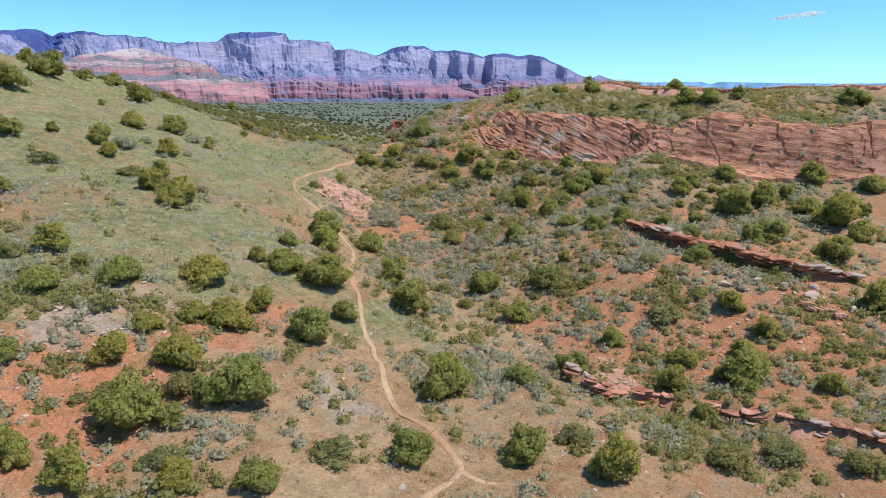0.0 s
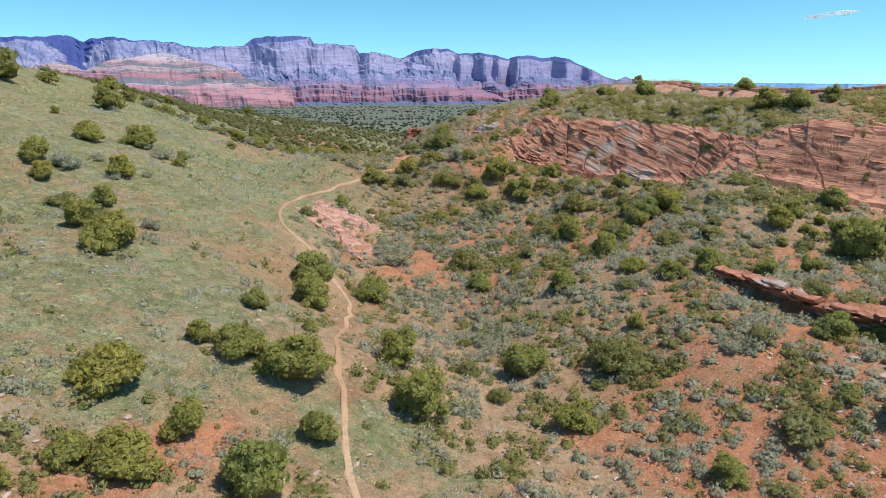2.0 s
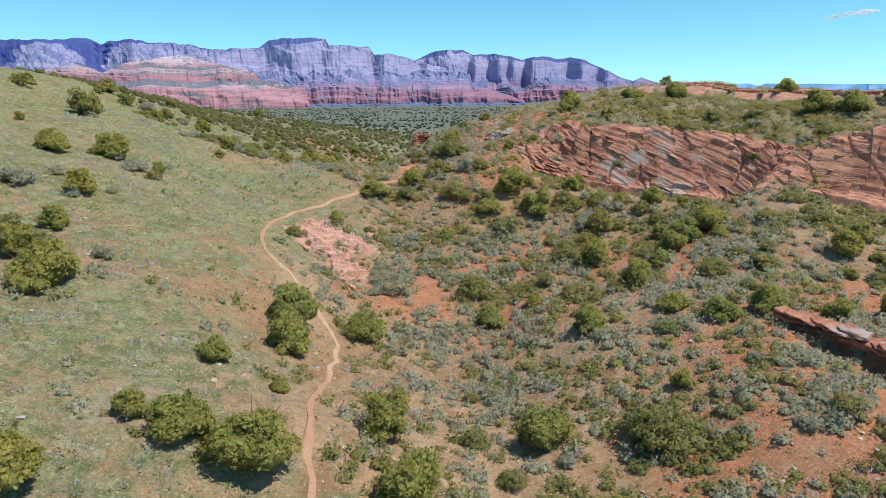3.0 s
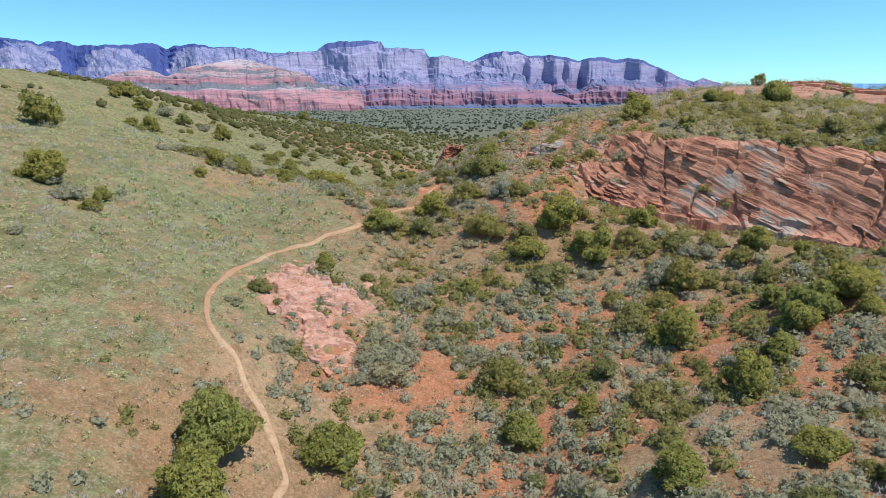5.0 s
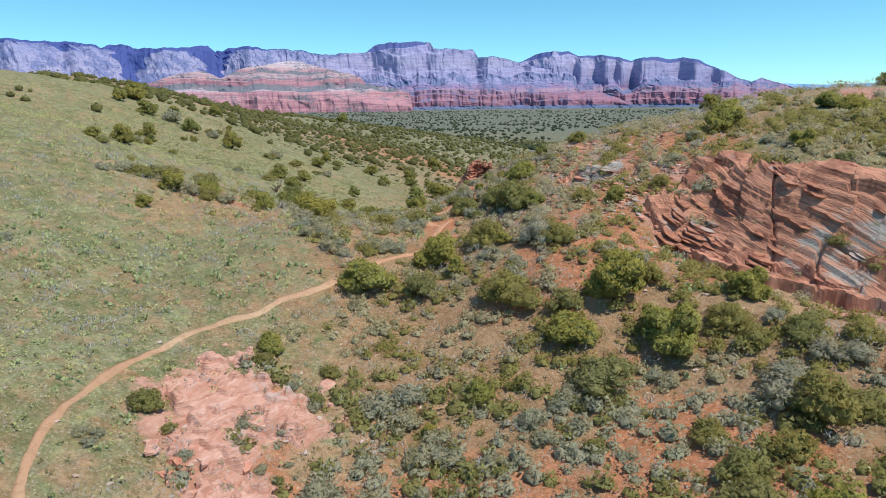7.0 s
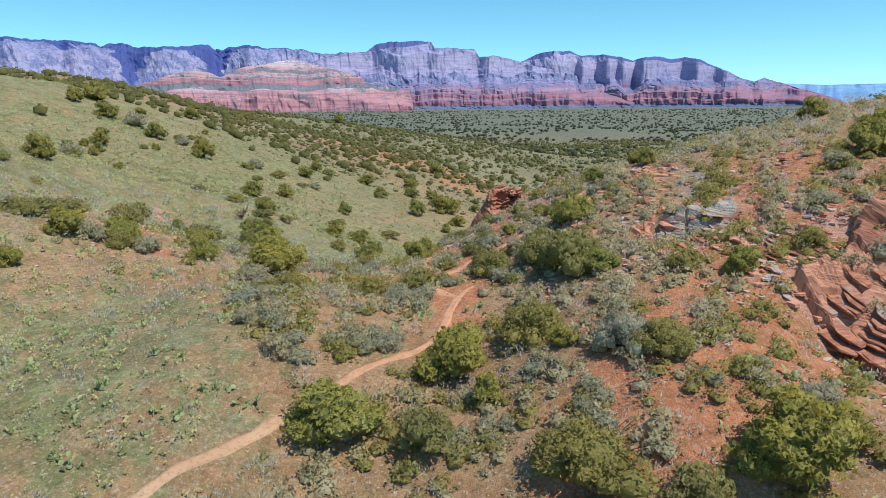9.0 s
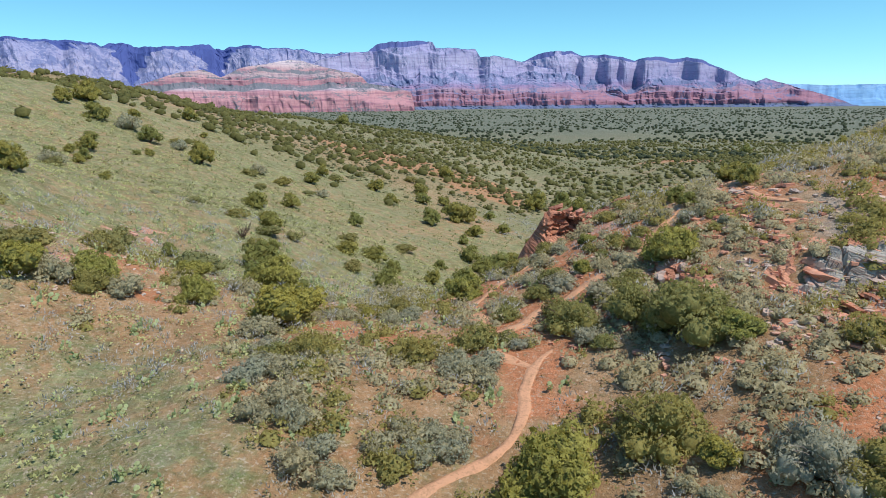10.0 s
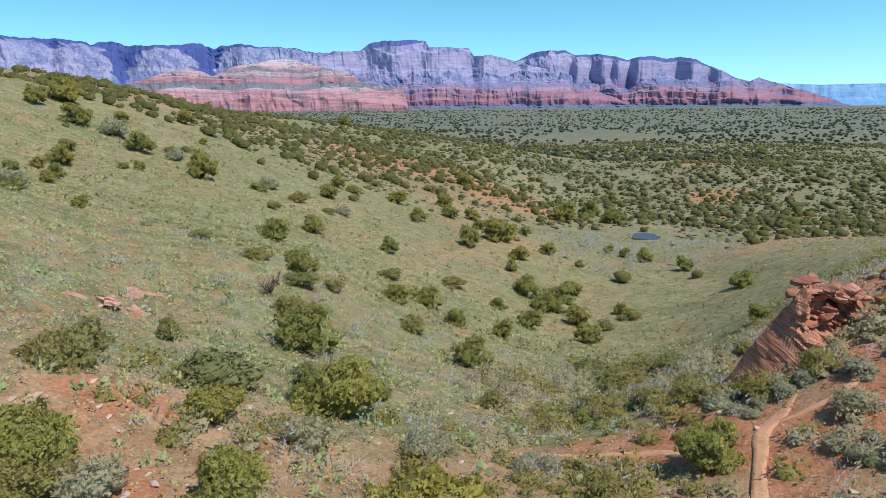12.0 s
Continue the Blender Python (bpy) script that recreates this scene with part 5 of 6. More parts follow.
OLIVE_SHRUBS = [juniper(s, 1900, f, c, (0.15, 0.09), M_OLIVE, "dark olive spreading desert shrub with grey twigs", "desert_shrub", 14, M_OLIVE_IN) for s, f, c in ((24, 0.62, 15), (25, 0.70, 13))]
GREY_SHRUBS = [juniper(s, 1150, f, c, (0.19, 0.10), M_SAGE, "twiggy grey desert shrub beside the trail", "desert_shrub", 18, M_SAGE_IN) for s, f, c in ((26, 0.60, 13), (27, 0.66, 12))]
DRY_SHRUBS = [juniper(s, 1200, f, c, (0.20, 0.08), M_DRY, "half bare grey-brown desert shrub", "desert_shrub", 30, M_DRY_IN) for s, f, c in ((28, 0.60, 15), (29, 0.54, 13))]
for o in JUNIPERS + JUNIPERS_FAR:
    tagged(o, group="junipers on the slopes")
for o in SHRUBS + OLIVE_SHRUBS + GREY_SHRUBS + DRY_SHRUBS:
    tagged(o, group="desert shrubs")
OLIVE_LARGE = [juniper(s, 4200, f, c, (0.105, 0.062), M_OLIVE, "large dark olive spreading desert shrub with grey twigs", "desert_shrub", 14, M_OLIVE_IN) for s, f, c in ((34, 0.62, 17), (35, 0.70, 15))]
DRY_LARGE = [juniper(s, 3200, f, c, (0.115, 0.055), M_DRY, "large half bare grey-brown desert shrub", "desert_shrub", 34, M_DRY_IN) for s, f, c in ((38, 0.60, 17),)]
for o in OLIVE_LARGE + DRY_LARGE:
    tagged(o, group="desert shrubs")
USED = set()
PLANT_RNG = random.Random(7)


def plant(kinds, x, y, r, tall=1.0):
    """Sets a plant, built at radius 1, at its place and size; the first of a kind is the original itself."""
    if r > 1.2 and 96 < y < 134:
        kinds = OLIVE_LARGE if kinds is OLIVE_SHRUBS else DRY_LARGE if kinds is DRY_SHRUBS else kinds
    ob = kinds[PLANT_RNG.randrange(len(kinds))]
    m = Matrix.Translation((x, y, height(x, y) - 0.05)) @ Matrix.Rotation(PLANT_RNG.uniform(0, 6.28), 4, "Z")
    s = Vector((r * PLANT_RNG.uniform(0.88, 1.12), r * PLANT_RNG.uniform(0.88, 1.12), r * tall * PLANT_RNG.uniform(0.85, 1.15)))
    if ob.name in USED:
        ob = copy_thing(ob, m)
    else:
        USED.add(ob.name)
        ob.matrix_basis = m
    ob.scale = s
    PLACED.append((x, y, r))
    return ob


def plant_junipers(rows):
    for x, y, r in rows:
        r = r * (1.2 if y > 122 or x < -38 else 1.13)
        plant(JUNIPERS if y < 128 and x > -48 else JUNIPERS_FAR, x, y, r)


def plant_shrubs(rows):
    for x, y, r in rows:
        plant(SHRUBS, x, y, r, 0.62 if r > 1.5 else 0.95)


# junipers: x, y, crown radius
plant_junipers([
    (-17.9, 28.1, 1.25), (-12.9, 28.6, 1.04), (-9.0, 28.8, 1.24), (-20.8, 28.9, 1.05), (9.0, 31.2, 1.61), (-1.7, 32.5, 1.46),
    (-16.9, 32.7, 1.92), (4.5, 32.8, 1.39), (-14.9, 32.9, 0.94), (-11.7, 35.3, 2.17), (-25.7, 36.3, 1.01), (-20.4, 38.1, 1.30),
    (-16.5, 38.6, 1.58), (0.2, 40.3, 1.84), (17.3, 40.3, 0.85), (26.6, 41.8, 0.99), (-19.7, 41.8, 1.11), (5.4, 42.8, 1.20),
    (16.2, 43.2, 1.17), (21.2, 43.4, 1.98), (-27.5, 43.4, 1.37), (-17.4, 44.1, 1.13), (-15.0, 44.3, 1.60), (-9.7, 45.2, 1.75),
    (9.6, 46.1, 1.08), (-23.3, 46.1, 1.41), (18.1, 46.8, 1.18), (22.8, 46.9, 1.05), (-13.6, 47.3, 1.09), (25.2, 48.5, 1.08),
])
plant_junipers([
    (-29.8, 49.2, 1.57), (-18.3, 49.3, 1.96), (-7.8, 50.1, 1.06), (13.7, 50.1, 1.03), (35.8, 51.5, 1.59), (23.8, 52.4, 1.29),
    (-10.3, 54.3, 2.23), (22.0, 54.5, 0.71), (-2.9, 54.9, 1.83), (-13.5, 55.1, 1.53), (6.5, 55.2, 1.27), (-16.0, 55.2, 0.91),
    (-4.6, 59.9, 1.57), (-40.4, 60.3, 0.93), (37.1, 61.4, 1.85), (4.0, 61.8, 1.48), (-10.9, 61.9, 0.70), (-15.0, 63.0, 0.93),
    (12.3, 64.9, 0.74), (33.0, 65.0, 1.57), (-26.4, 65.6, 2.27), (42.7, 65.9, 1.42), (41.7, 68.8, 2.35), (-30.7, 69.3, 1.52),
    (23.7, 70.4, 1.01), (16.8, 71.6, 1.25), (19.8, 71.8, 1.25), (-12.4, 69.2, 1.90), (40.6, 73.1, 1.56), (8.3, 73.2, 1.31),
])
plant_junipers([
    (32.7, 73.8, 2.19), (-32.3, 75.8, 1.28), (-8.6, 76.6, 1.82), (37.4, 76.6, 1.82), (-49.9, 76.8, 1.66), (50.6, 77.4, 1.64),
    (33.8, 77.8, 1.38), (-13.2, 72.8, 2.40), (-39.2, 78.3, 1.18), (41.1, 78.7, 1.01), (1.3, 79.7, 1.41), (28.8, 79.8, 1.43),
    (13.1, 80.2, 1.39), (-46.9, 80.6, 0.81), (-41.5, 81.0, 1.56), (4.8, 81.1, 0.76), (-34.1, 82.6, 1.46), (46.5, 82.6, 2.09),
    (15.4, 82.8, 0.95), (36.2, 85.0, 1.54), (10.5, 86.8, 1.77), (18.3, 87.0, 1.77), (20.7, 87.6, 1.63),
    (17.1, 89.5, 0.96), (-57.2, 90.1, 1.92), (-42.2, 92.0, 1.60), (-32.7, 92.3, 0.57), (-37.8, 94.7, 2.00),
])
plant_junipers([
    (-33.2, 94.9, 0.81), (20.7, 95.0, 0.81), (-14.7, 95.3, 0.82), (-48.7, 96.8, 0.56), (18.1, 97.3, 1.42),
    (60.1, 98.9, 2.04), (6.4, 99.0, 1.63), (1.3, 99.3, 1.47), (10.8, 102.1, 1.07), 
    (41.0, 103.5, 1.62), (-60.2, 104.2, 2.55), (45.9, 105.7, 1.33), (38.2, 105.8, 2.00),
    (-48.4, 108.2, 2.01), (-66.1, 109.1, 1.51), (-32.7, 110.2, 0.82),
    (16.3, 114.2, 0.91), (-60.2, 114.7, 1.51), 
])
plant_junipers([
    (-33.3, 115.0, 1.26), (-52.5, 116.0, 0.55), (-31.6, 117.7, 1.19), (-26.8, 118.8, 0.96), (-27.0, 119.9, 0.84),
    (21.6, 120.8, 1.10), (26.7, 121.6, 1.69), (12.7, 122.0, 1.77), (-29.7, 123.2, 0.88),
    (42.2, 123.8, 1.63), 
    (21.0, 124.7, 1.05), (-50.6, 127.2, 0.98), (-27.0, 127.5, 1.66), (-28.4, 128.2, 1.06),
    (1.1, 128.3, 0.77), (-2.5, 128.8, 0.60), (0.8, 131.1, 0.91), (-26.6, 131.6, 0.61), (-37.5, 132.3, 0.69), (28.3, 133.0, 0.96),
])
plant_junipers([
    (-52.3, 134.1, 1.52), (7.9, 135.0, 0.57), (-32.6, 137.6, 1.84), (14.5, 139.9, 1.22), (-24.2, 143.6, 1.48), (-55.4, 148.3, 0.56),
    (2.1, 188.9, 1.52), (-38.0, 149.7, 1.19), (-39.4, 151.2, 0.74), (-64.6, 155.7, 0.75), (-32.5, 156.3, 1.29), (-27.8, 157.3, 1.04),
    (-69.3, 160.0, 0.76), (-45.2, 160.5, 1.67), (-24.0, 160.3, 1.14), (-31.4, 162.2, 1.55), (-69.9, 163.6, 1.49), (-16.6, 167.2, 1.49),
    (-74.3, 169.7, 1.01), (-22.2, 169.7, 1.48), (-67.6, 169.9, 0.63), (-47.0, 173.5, 1.51), (-26.2, 173.7, 1.04), (-39.9, 179.6, 1.21),
    (-64.1, 180.0, 2.09), (-72.6, 180.0, 1.91), (-82.6, 181.8, 2.05), (-89.2, 182.4, 1.64), (-20.0, 183.4, 2.37), (-91.7, 190.5, 2.90),
])
plant_junipers([
    (-18.4, 192.6, 1.44), (-26.6, 193.7, 1.01), (-33.9, 202.0, 1.87), (-56.2, 202.0, 1.79), (-77.1, 202.3, 0.81),
    (-26.2, 202.9, 1.70), (-1.3, 210.3, 1.57), (-22.4, 212.8, 1.57), (-44.5, 213.0, 1.72), (-30.5, 213.4, 2.80), (-87.5, 214.2, 1.92),
    (-59.3, 215.0, 1.48), (-82.2, 219.3, 0.74), (-50.5, 222.4, 1.87), (-35.3, 223.1, 1.54), (-6.1, 222.4, 1.67), (-42.0, 228.1, 1.72),
    (-27.6, 230.8, 1.62), (-38.7, 234.5, 1.69), (-45.2, 239.6, 2.03), (-20.8, 273.0, 3.60), (-9.4, 277.7, 2.45), (-48.9, 285.4, 2.60),
    (-14.2, 292.4, 3.13), (-128.0, 410.4, 3.60), (90.9, 541.5, 3.59),
])
# larger shrubs: x, y, radius
plant_shrubs([
    (-14.3, 30.1, 0.93), (-5.8, 31.5, 1.62), (23.5, 33.4, 1.43), (16.3, 34.2, 1.50), (19.9, 34.7, 1.79), (7.7, 34.8, 1.21),
    (-19.1, 35.0, 1.19), (-15.0, 35.6, 1.37), (-22.9, 42.6, 1.09), (-26.5, 47.1, 0.99), (-31.9, 47.6, 1.14), (18.5, 52.5, 1.89),
    (19.1, 60.0, 1.21), (-43.8, 72.9, 1.77), (18.4, 74.0, 0.88), (-35.2, 74.3, 1.63), (29.3, 76.0, 1.12), (22.5, 79.2, 1.42),
    (8.2, 81.4, 1.29), (6.2, 84.6, 1.05), (8.4, 88.8, 1.40), (3.0, 96.6, 2.26), (28.7, 99.0, 0.94), (36.5, 100.1, 1.26),
    (16.4, 106.0, 0.89), 
])
plant_shrubs([
    (32.6, 108.6, 1.73), (22.1, 108.6, 0.82), (28.2, 110.0, 1.42), 
    (18.3, 111.7, 0.82), (-36.1, 116.1, 1.23), (-35.1, 117.4, 1.73), (-35.4, 122.6, 1.09),
    (-35.4, 124.2, 1.48), (-31.8, 126.8, 1.91), (-21.8, 135.0, 0.89), (-36.8, 146.8, 1.56), (-61.4, 148.4, 1.30), (-35.3, 148.9, 1.02),
    (-29.6, 149.6, 1.02), (-46.9, 150.4, 1.00), (-35.9, 165.5, 1.64), (-11.3, 182.4, 1.48), (-14.5, 177.9, 1.20), (-31.6, 175.7, 2.04),
    (-54.3, 179.0, 1.09), (-72.2, 186.1, 1.14), (-59.9, 186.7, 1.69), (-51.3, 189.0, 1.52), (-58.5, 234.2, 1.38), (-52.0, 255.2, 2.23),
])
# the plants along the crest and its foot, kind by kind
for x, y, r in (
    (-11.7, 103, 1.74), (-8.2, 107.8, 1.78), (-6.4, 105.4, 0.74), (3.6, 101.8, 1.89), (-3.5, 107.9, 0.73), (-2, 113.7, 0.96), (3.8, 111.5, 0.89), (-21.7, 118.7, 1.78),
    (-7.5, 122.6, 0.5), (-3.5, 121, 1.33), (-18.4, 121.3, 0.4), (-17.5, 132, 0.44), (-13.8, 124.4, 1.13), (-7.3, 126.8, 0.49),
):
    plant(JUNIPERS, x, y, r * 1.08)
for x, y, r in (
    (-8.1, 103, 1.28), (0.9, 101, 1.1), (-17, 122.7, 0.82),
):
    plant(SHRUBS, x, y, r * 1.08)
for x, y, r in (
    (-5, 109.5, 1.82), (-2.4, 101.8, 2.18), (-3.4, 115, 2.26), (1.6, 112.4, 1.19), (7, 113.3, 1.05), (-11.7, 115.9, 1.22), (-13.8, 114, 0.99), (-14.2, 114.2, 0.59),
    (-10.7, 120.4, 0.75), (-10.8, 119, 0.84), (-8.5, 118.6, 1.07), (-7.9, 117.4, 1.45), (-5.2, 117, 1.53), (-8.9, 122.8, 0.95), (-6.5, 124, 0.52), (-5, 123.7, 0.64),
    (-4.6, 116.1, 0.91),
):
    plant(OLIVE_SHRUBS, x, y, r * 0.96)
for x, y, r in (
    (-15, 106.2, 1.2), (-17.2, 108.2, 1.46), (-18.9, 110.9, 1.4), (-13, 108.2, 1.35), (-11.6, 109, 1.07), (-11.4, 113.5, 1.49), (-2.4, 104.6, 0.82), (-2.5, 103.5, 1.04),
    (9.2, 111.8, 1.73), (3.3, 105.4, 0.84), (1.5, 105, 0.59), (-4.3, 106.7, 0.94), (-5, 106.2, 0.61), (-7.3, 103.2, 0.86), (-5.8, 103.9, 0.87), (-14.8, 114.6, 0.57),
    (-12.7, 114.4, 0.64), (-5.9, 121.9, 1.09), (-20.9, 121.1, 0.89), (-19.3, 120.4, 0.85), (-16.3, 119.8, 1.2), (-22.7, 124.7, 1.14), (-19.1, 125.3, 1.02), (-10.1, 123.5, 0.88),
):
    for k in range(3):
        a = 2.1 * k + x
        plant(GREY_SHRUBS, x + 0.5 * r * math.cos(a), y + 0.5 * r * math.sin(a), r * PLANT_RNG.uniform(0.5, 0.72), 0.9)
for x, y, r in (
    (-0.4, 106.7, 2.03), (5.2, 103.8, 1.54), (-19.7, 113.1, 1.38), (-9, 121.2, 1.42), (-10.2, 116.1, 0.97), (-5.9, 119.3, 1.54), (-6.9, 115.5, 1.03),
):
    for k in range(2):
        a = 3.1 * k + x
        plant(DRY_SHRUBS if k else OLIVE_SHRUBS, x + 0.4 * r * math.cos(a), y + 0.4 * r * math.sin(a), r * PLANT_RNG.uniform(0.62, 0.8), 0.9)
# dark brush below the cliff and single plants on the slope
for x, y, r in ((10.5, 98.5, 1.13), (12.3, 93.8, 2.04), (7.5, 92.8, 0.99), (12.8, 98.6, 1.34), (8.6, 90.4, 1.24), (14.1, 93.9, 1.21), (9.3, 100.1, 1.33), (15.2, 98.2, 1.09), (18.6, 79.1, 1.65), (10.3, 61.0, 2.35), (0.1, 61.7, 1.12),
                (16.8, 95.6, 1.3), (17.6, 92.8, 1.2), (10.6, 91.6, 1.1)):
    plant(OLIVE_SHRUBS, x, y, r)
for x, y, r in ((11.3, 95.3, 1.9), (13.9, 97.1, 1.6), (-0.1, 93.2, 1.3), (-2.0, 91.2, 0.76), (1.1, 95.1, 1.0), (5.9, 97.0, 1.0)):
    for k in range(2):
        plant(DRY_SHRUBS if r > 1.4 else GREY_SHRUBS, x + 0.4 * r * math.cos(3.1 * k + y), y + 0.4 * r * math.sin(3.1 * k + y), r * PLANT_RNG.uniform(0.62, 0.8), 0.9)
for x, y, r in ((14.1, 73.8, 1.39), (17.3, 85.6, 1.5)):
    plant(JUNIPERS, x, y, r)
# brush round the slickrock and at the foot of the knob
for x, y, r in ((-14.5, 94.2, 0.74), (-11.1, 92.7, 0.64), (-11.3, 95.2, 0.67), (-10.8, 87.6, 0.32), (-17.2, 88.0, 0.95), (-0.1, 84.6, 1.93), (-11.4, 128.2, 0.85), (-9.6, 128.4, 0.8), (-13.2, 130.4, 0.9)):
    plant(OLIVE_SHRUBS, x, y, r)
for x, y, r in ((-13.0, 89.8, 0.86), (-13.0, 88.2, 0.51), (-13.7, 83.3, 0.79), (-12.4, 84.3, 0.58), (-17.7, 85.0, 0.71), (-7.5, 84.6, 2.2), (-8.5, 86.6, 1.7), (-6.8, 87.2, 1.36), (-8.5, 83.2, 1.1),
                (-7.2, 93.6, 1.9), (-4.7, 91.4, 1.6), (-2.1, 87.1, 1.18), (-4.8, 88.3, 1.08), (-12.5, 128.9, 1.0), (-10.6, 128.0, 0.9), (-12.0, 127.2, 0.8)):
    for k in range(3):
        a = 2.1 * k + x
        plant(GREY_SHRUBS, x + 0.5 * r * math.cos(a), y + 0.5 * r * math.sin(a), r * PLANT_RNG.uniform(0.5, 0.72), 0.85)
plant(JUNIPERS, -3.2, 95.3, 1.0)
plant(JUNIPERS, -5.3, 92.6, 0.59)
for x, y, w, d, n in ((12, 74, 14, 16, 20), (18, 88, 10, 8, 8), (-13.5, 138.5, 4.5, 7, 30), (44, 103, 14, 6, 10), (12, 118, 4, 5, 5), (12, 96, 10, 5, 16), (20, 80, 12, 8, 12), (24, 108, 14, 5, 9)):
    for _ in range(n):
        a, b, r = x + PLANT_RNG.uniform(-w, w), y + PLANT_RNG.uniform(-d, d), PLANT_RNG.uniform(0.55, 1.15)
        if all(math.hypot(a - p[0], b - p[1]) > 0.75 * (r + p[2]) for p in PLACED):
            plant((SHRUBS, OLIVE_SHRUBS, GREY_SHRUBS, DRY_SHRUBS)[PLANT_RNG.randrange(4)], a, b, r, 0.9)
for kinds, rows in ((OLIVE_SHRUBS, ((-6.1, 130.2, 0.74), (-5.1, 127.6, 0.44), (-4.5, 125.1, 0.58), (-3.4, 124.3, 0.57), (-1.2, 128.4, 0.62), (-1.5, 122.4, 0.53), (-2.2, 122.4, 0.48), (-7.3, 129.5, 0.34), (-7.1, 125.4, 0.6), (-5.8, 125.2, 0.53), (-0.4, 121.1, 0.4), (-55.3, 188.6, 1.59), (-56.8, 215.1, 1.63),
                                     (-36.2, 115.0, 1.1), (-30.8, 116.6, 1.2), (-35.2, 141.4, 1.4), (-18.2, 113.2, 1.1), (-49.2, 126.7, 0.9), (-41.4, 148.9, 1.1), (-32.3, 92.6, 0.79), (-30.4, 70.4, 1.71))),
                    (GREY_SHRUBS, ((-4.7, 127.7, 0.63), (-3.4, 126.4, 0.72), (-2.3, 125.0, 0.63), (-3.8, 129.6, 0.65), (-1.5, 125.5, 0.69), (-0.9, 122.9, 0.48), (-8.8, 127.2, 0.7), (-9.6, 125.3, 0.79), (0.6, 122.1, 0.56), (-0.9, 120.6, 0.4), (-78.8, 183.3, 2.3), (-62.9, 149.8, 1.8), (-70.3, 183.8, 1.5), (-45.8, 161.5, 1.5), (-50.5, 192.6, 1.4), (-50.7, 149.6, 0.47), (-60.7, 190.9, 1.7),
                                    (-37.6, 114.7, 1.1), (-32.5, 116.1, 1.1), (-29.5, 117.1, 1.1), (-26.6, 123.4, 1.0), (-34.7, 93.5, 1.2), (-38.5, 113.2, 0.69), (-21.7, 115.6, 1.1), (-39.0, 81.6, 1.6), (-37.8, 85.1, 0.91), (-34.2, 81.6, 0.76), (-32.5, 84.6, 0.75), (-34.9, 92.7, 1.02), (-26.5, 72.0, 0.95), (-37.4, 94.4, 1.27), (-33.3, 97.5, 0.61))),
                    (JUNIPERS_FAR, ((-2.1, 127.1, 0.66), (-65.5, 157.7, 1.1), (-84.5, 192.9, 1.47), (-67.0, 171.9, 0.81), (-37.1, 146.5, 0.64), (-57.7, 151.4, 0.64), (-68.2, 155.5, 0.97), (-33.7, 115.4, 1.0), (-32.7, 92.3, 0.65)))):
    for x, y, r in rows:
        plant(kinds, x, y, r * 1.1, 0.9)
for k in range(17):
    a, q = 2.4 * k, 0.25 + 0.7 * math.sqrt(k / 17)
    plant(GREY_SHRUBS if k % 3 else OLIVE_SHRUBS, -13.4 + 3.2 * q * math.cos(a), 89.4 + 4.8 * q * math.sin(a), PLANT_RNG.uniform(0.22, 0.48), 0.85)
for x, y, w, d, n in ((36, 74, 11, 7, 14), (30, 62, 10, 5, 5), (24, 80, 10, 6, 6)):
    for _ in range(n):
        a, b, r = x + PLANT_RNG.uniform(-w, w), y + PLANT_RNG.uniform(-d, d), PLANT_RNG.uniform(0.7, 1.4)
        if all(math.hypot(a - p[0], b - p[1]) > 0.75 * (r + p[2]) for p in PLACED):
            plant(JUNIPERS, a, b, r)
for o in JUNIPERS + JUNIPERS_FAR + SHRUBS + OLIVE_SHRUBS + GREY_SHRUBS + DRY_SHRUBS + OLIVE_LARGE + DRY_LARGE:
    if o.name not in USED:
        plant([o], -60, 70, 0.8)
plant_junipers([(-23.9, 185.0, 1.75), (-21.6, 180.6, 1.40), (-17.6, 178.6, 1.50), (-12.3, 185.2, 0.95), (-17.3, 210.0, 0.90), (-11.9, 229.5, 1.10), (-9.2, 226.8, 1.15), (-4.4, 155.5, 0.85)])
plant_shrubs([(-15.4, 141.0, 1.7), (-13.8, 142.6, 1.9), (-12.3, 141.0, 1.6), (-16.8, 146.0, 1.7), (-12.8, 145.2, 1.8), (-15.0, 138.6, 1.55)])


# ---- brush, grass and stones that nobody could count ----

def scatter(rng, n, x0, x1, y0, y1, density):
    """Random places, thinned by density(x, y)."""
    x, y = rng.uniform(x0, x1, n), rng.uniform(y0, y1, n)
    keep = rng.random(n) < density(x, y)
    return x[keep], y[keep]


def spread(shapes, x, y, size, rng, sink=0.03):
    """Copies of small shapes (V, F) joined into one array of verts and faces."""
    z = ground_z(x, y) - sink
    Vs, Fs, Ns, k = [], [], [], 0
    pick = rng.integers(0, len(shapes), len(x))
    for s, (V, F, N) in enumerate(shapes):
        i = np.where(pick == s)[0]
        if not len(i):
            continue
        a = rng.uniform(0, 6.283, len(i))
        c, sn, sc = np.cos(a)[:, None], np.sin(a)[:, None], size[i][:, None]
        X = (V[None, :, 0] * c - V[None, :, 1] * sn) * sc + x[i][:, None]
        Y = (V[None, :, 0] * sn + V[None, :, 1] * c) * sc + y[i][:, None]
        Z = V[None, :, 2] * sc + z[i][:, None]
        Vs.append(np.stack([X, Y, Z], 2).reshape(-1, 3))
        Ns.append(np.stack([N[None, :, 0] * c - N[None, :, 1] * sn, N[None, :, 0] * sn + N[None, :, 1] * c, N[None, :, 2] + 0 * c], 2).reshape(-1, 3))
        Fs.append((F[None] + (np.arange(len(i)) * len(V))[:, None, None] + k).reshape(-1, F.shape[1]))
        k += len(i) * len(V)
    return np.concatenate(Vs), np.concatenate(Fs), np.concatenate(Ns)


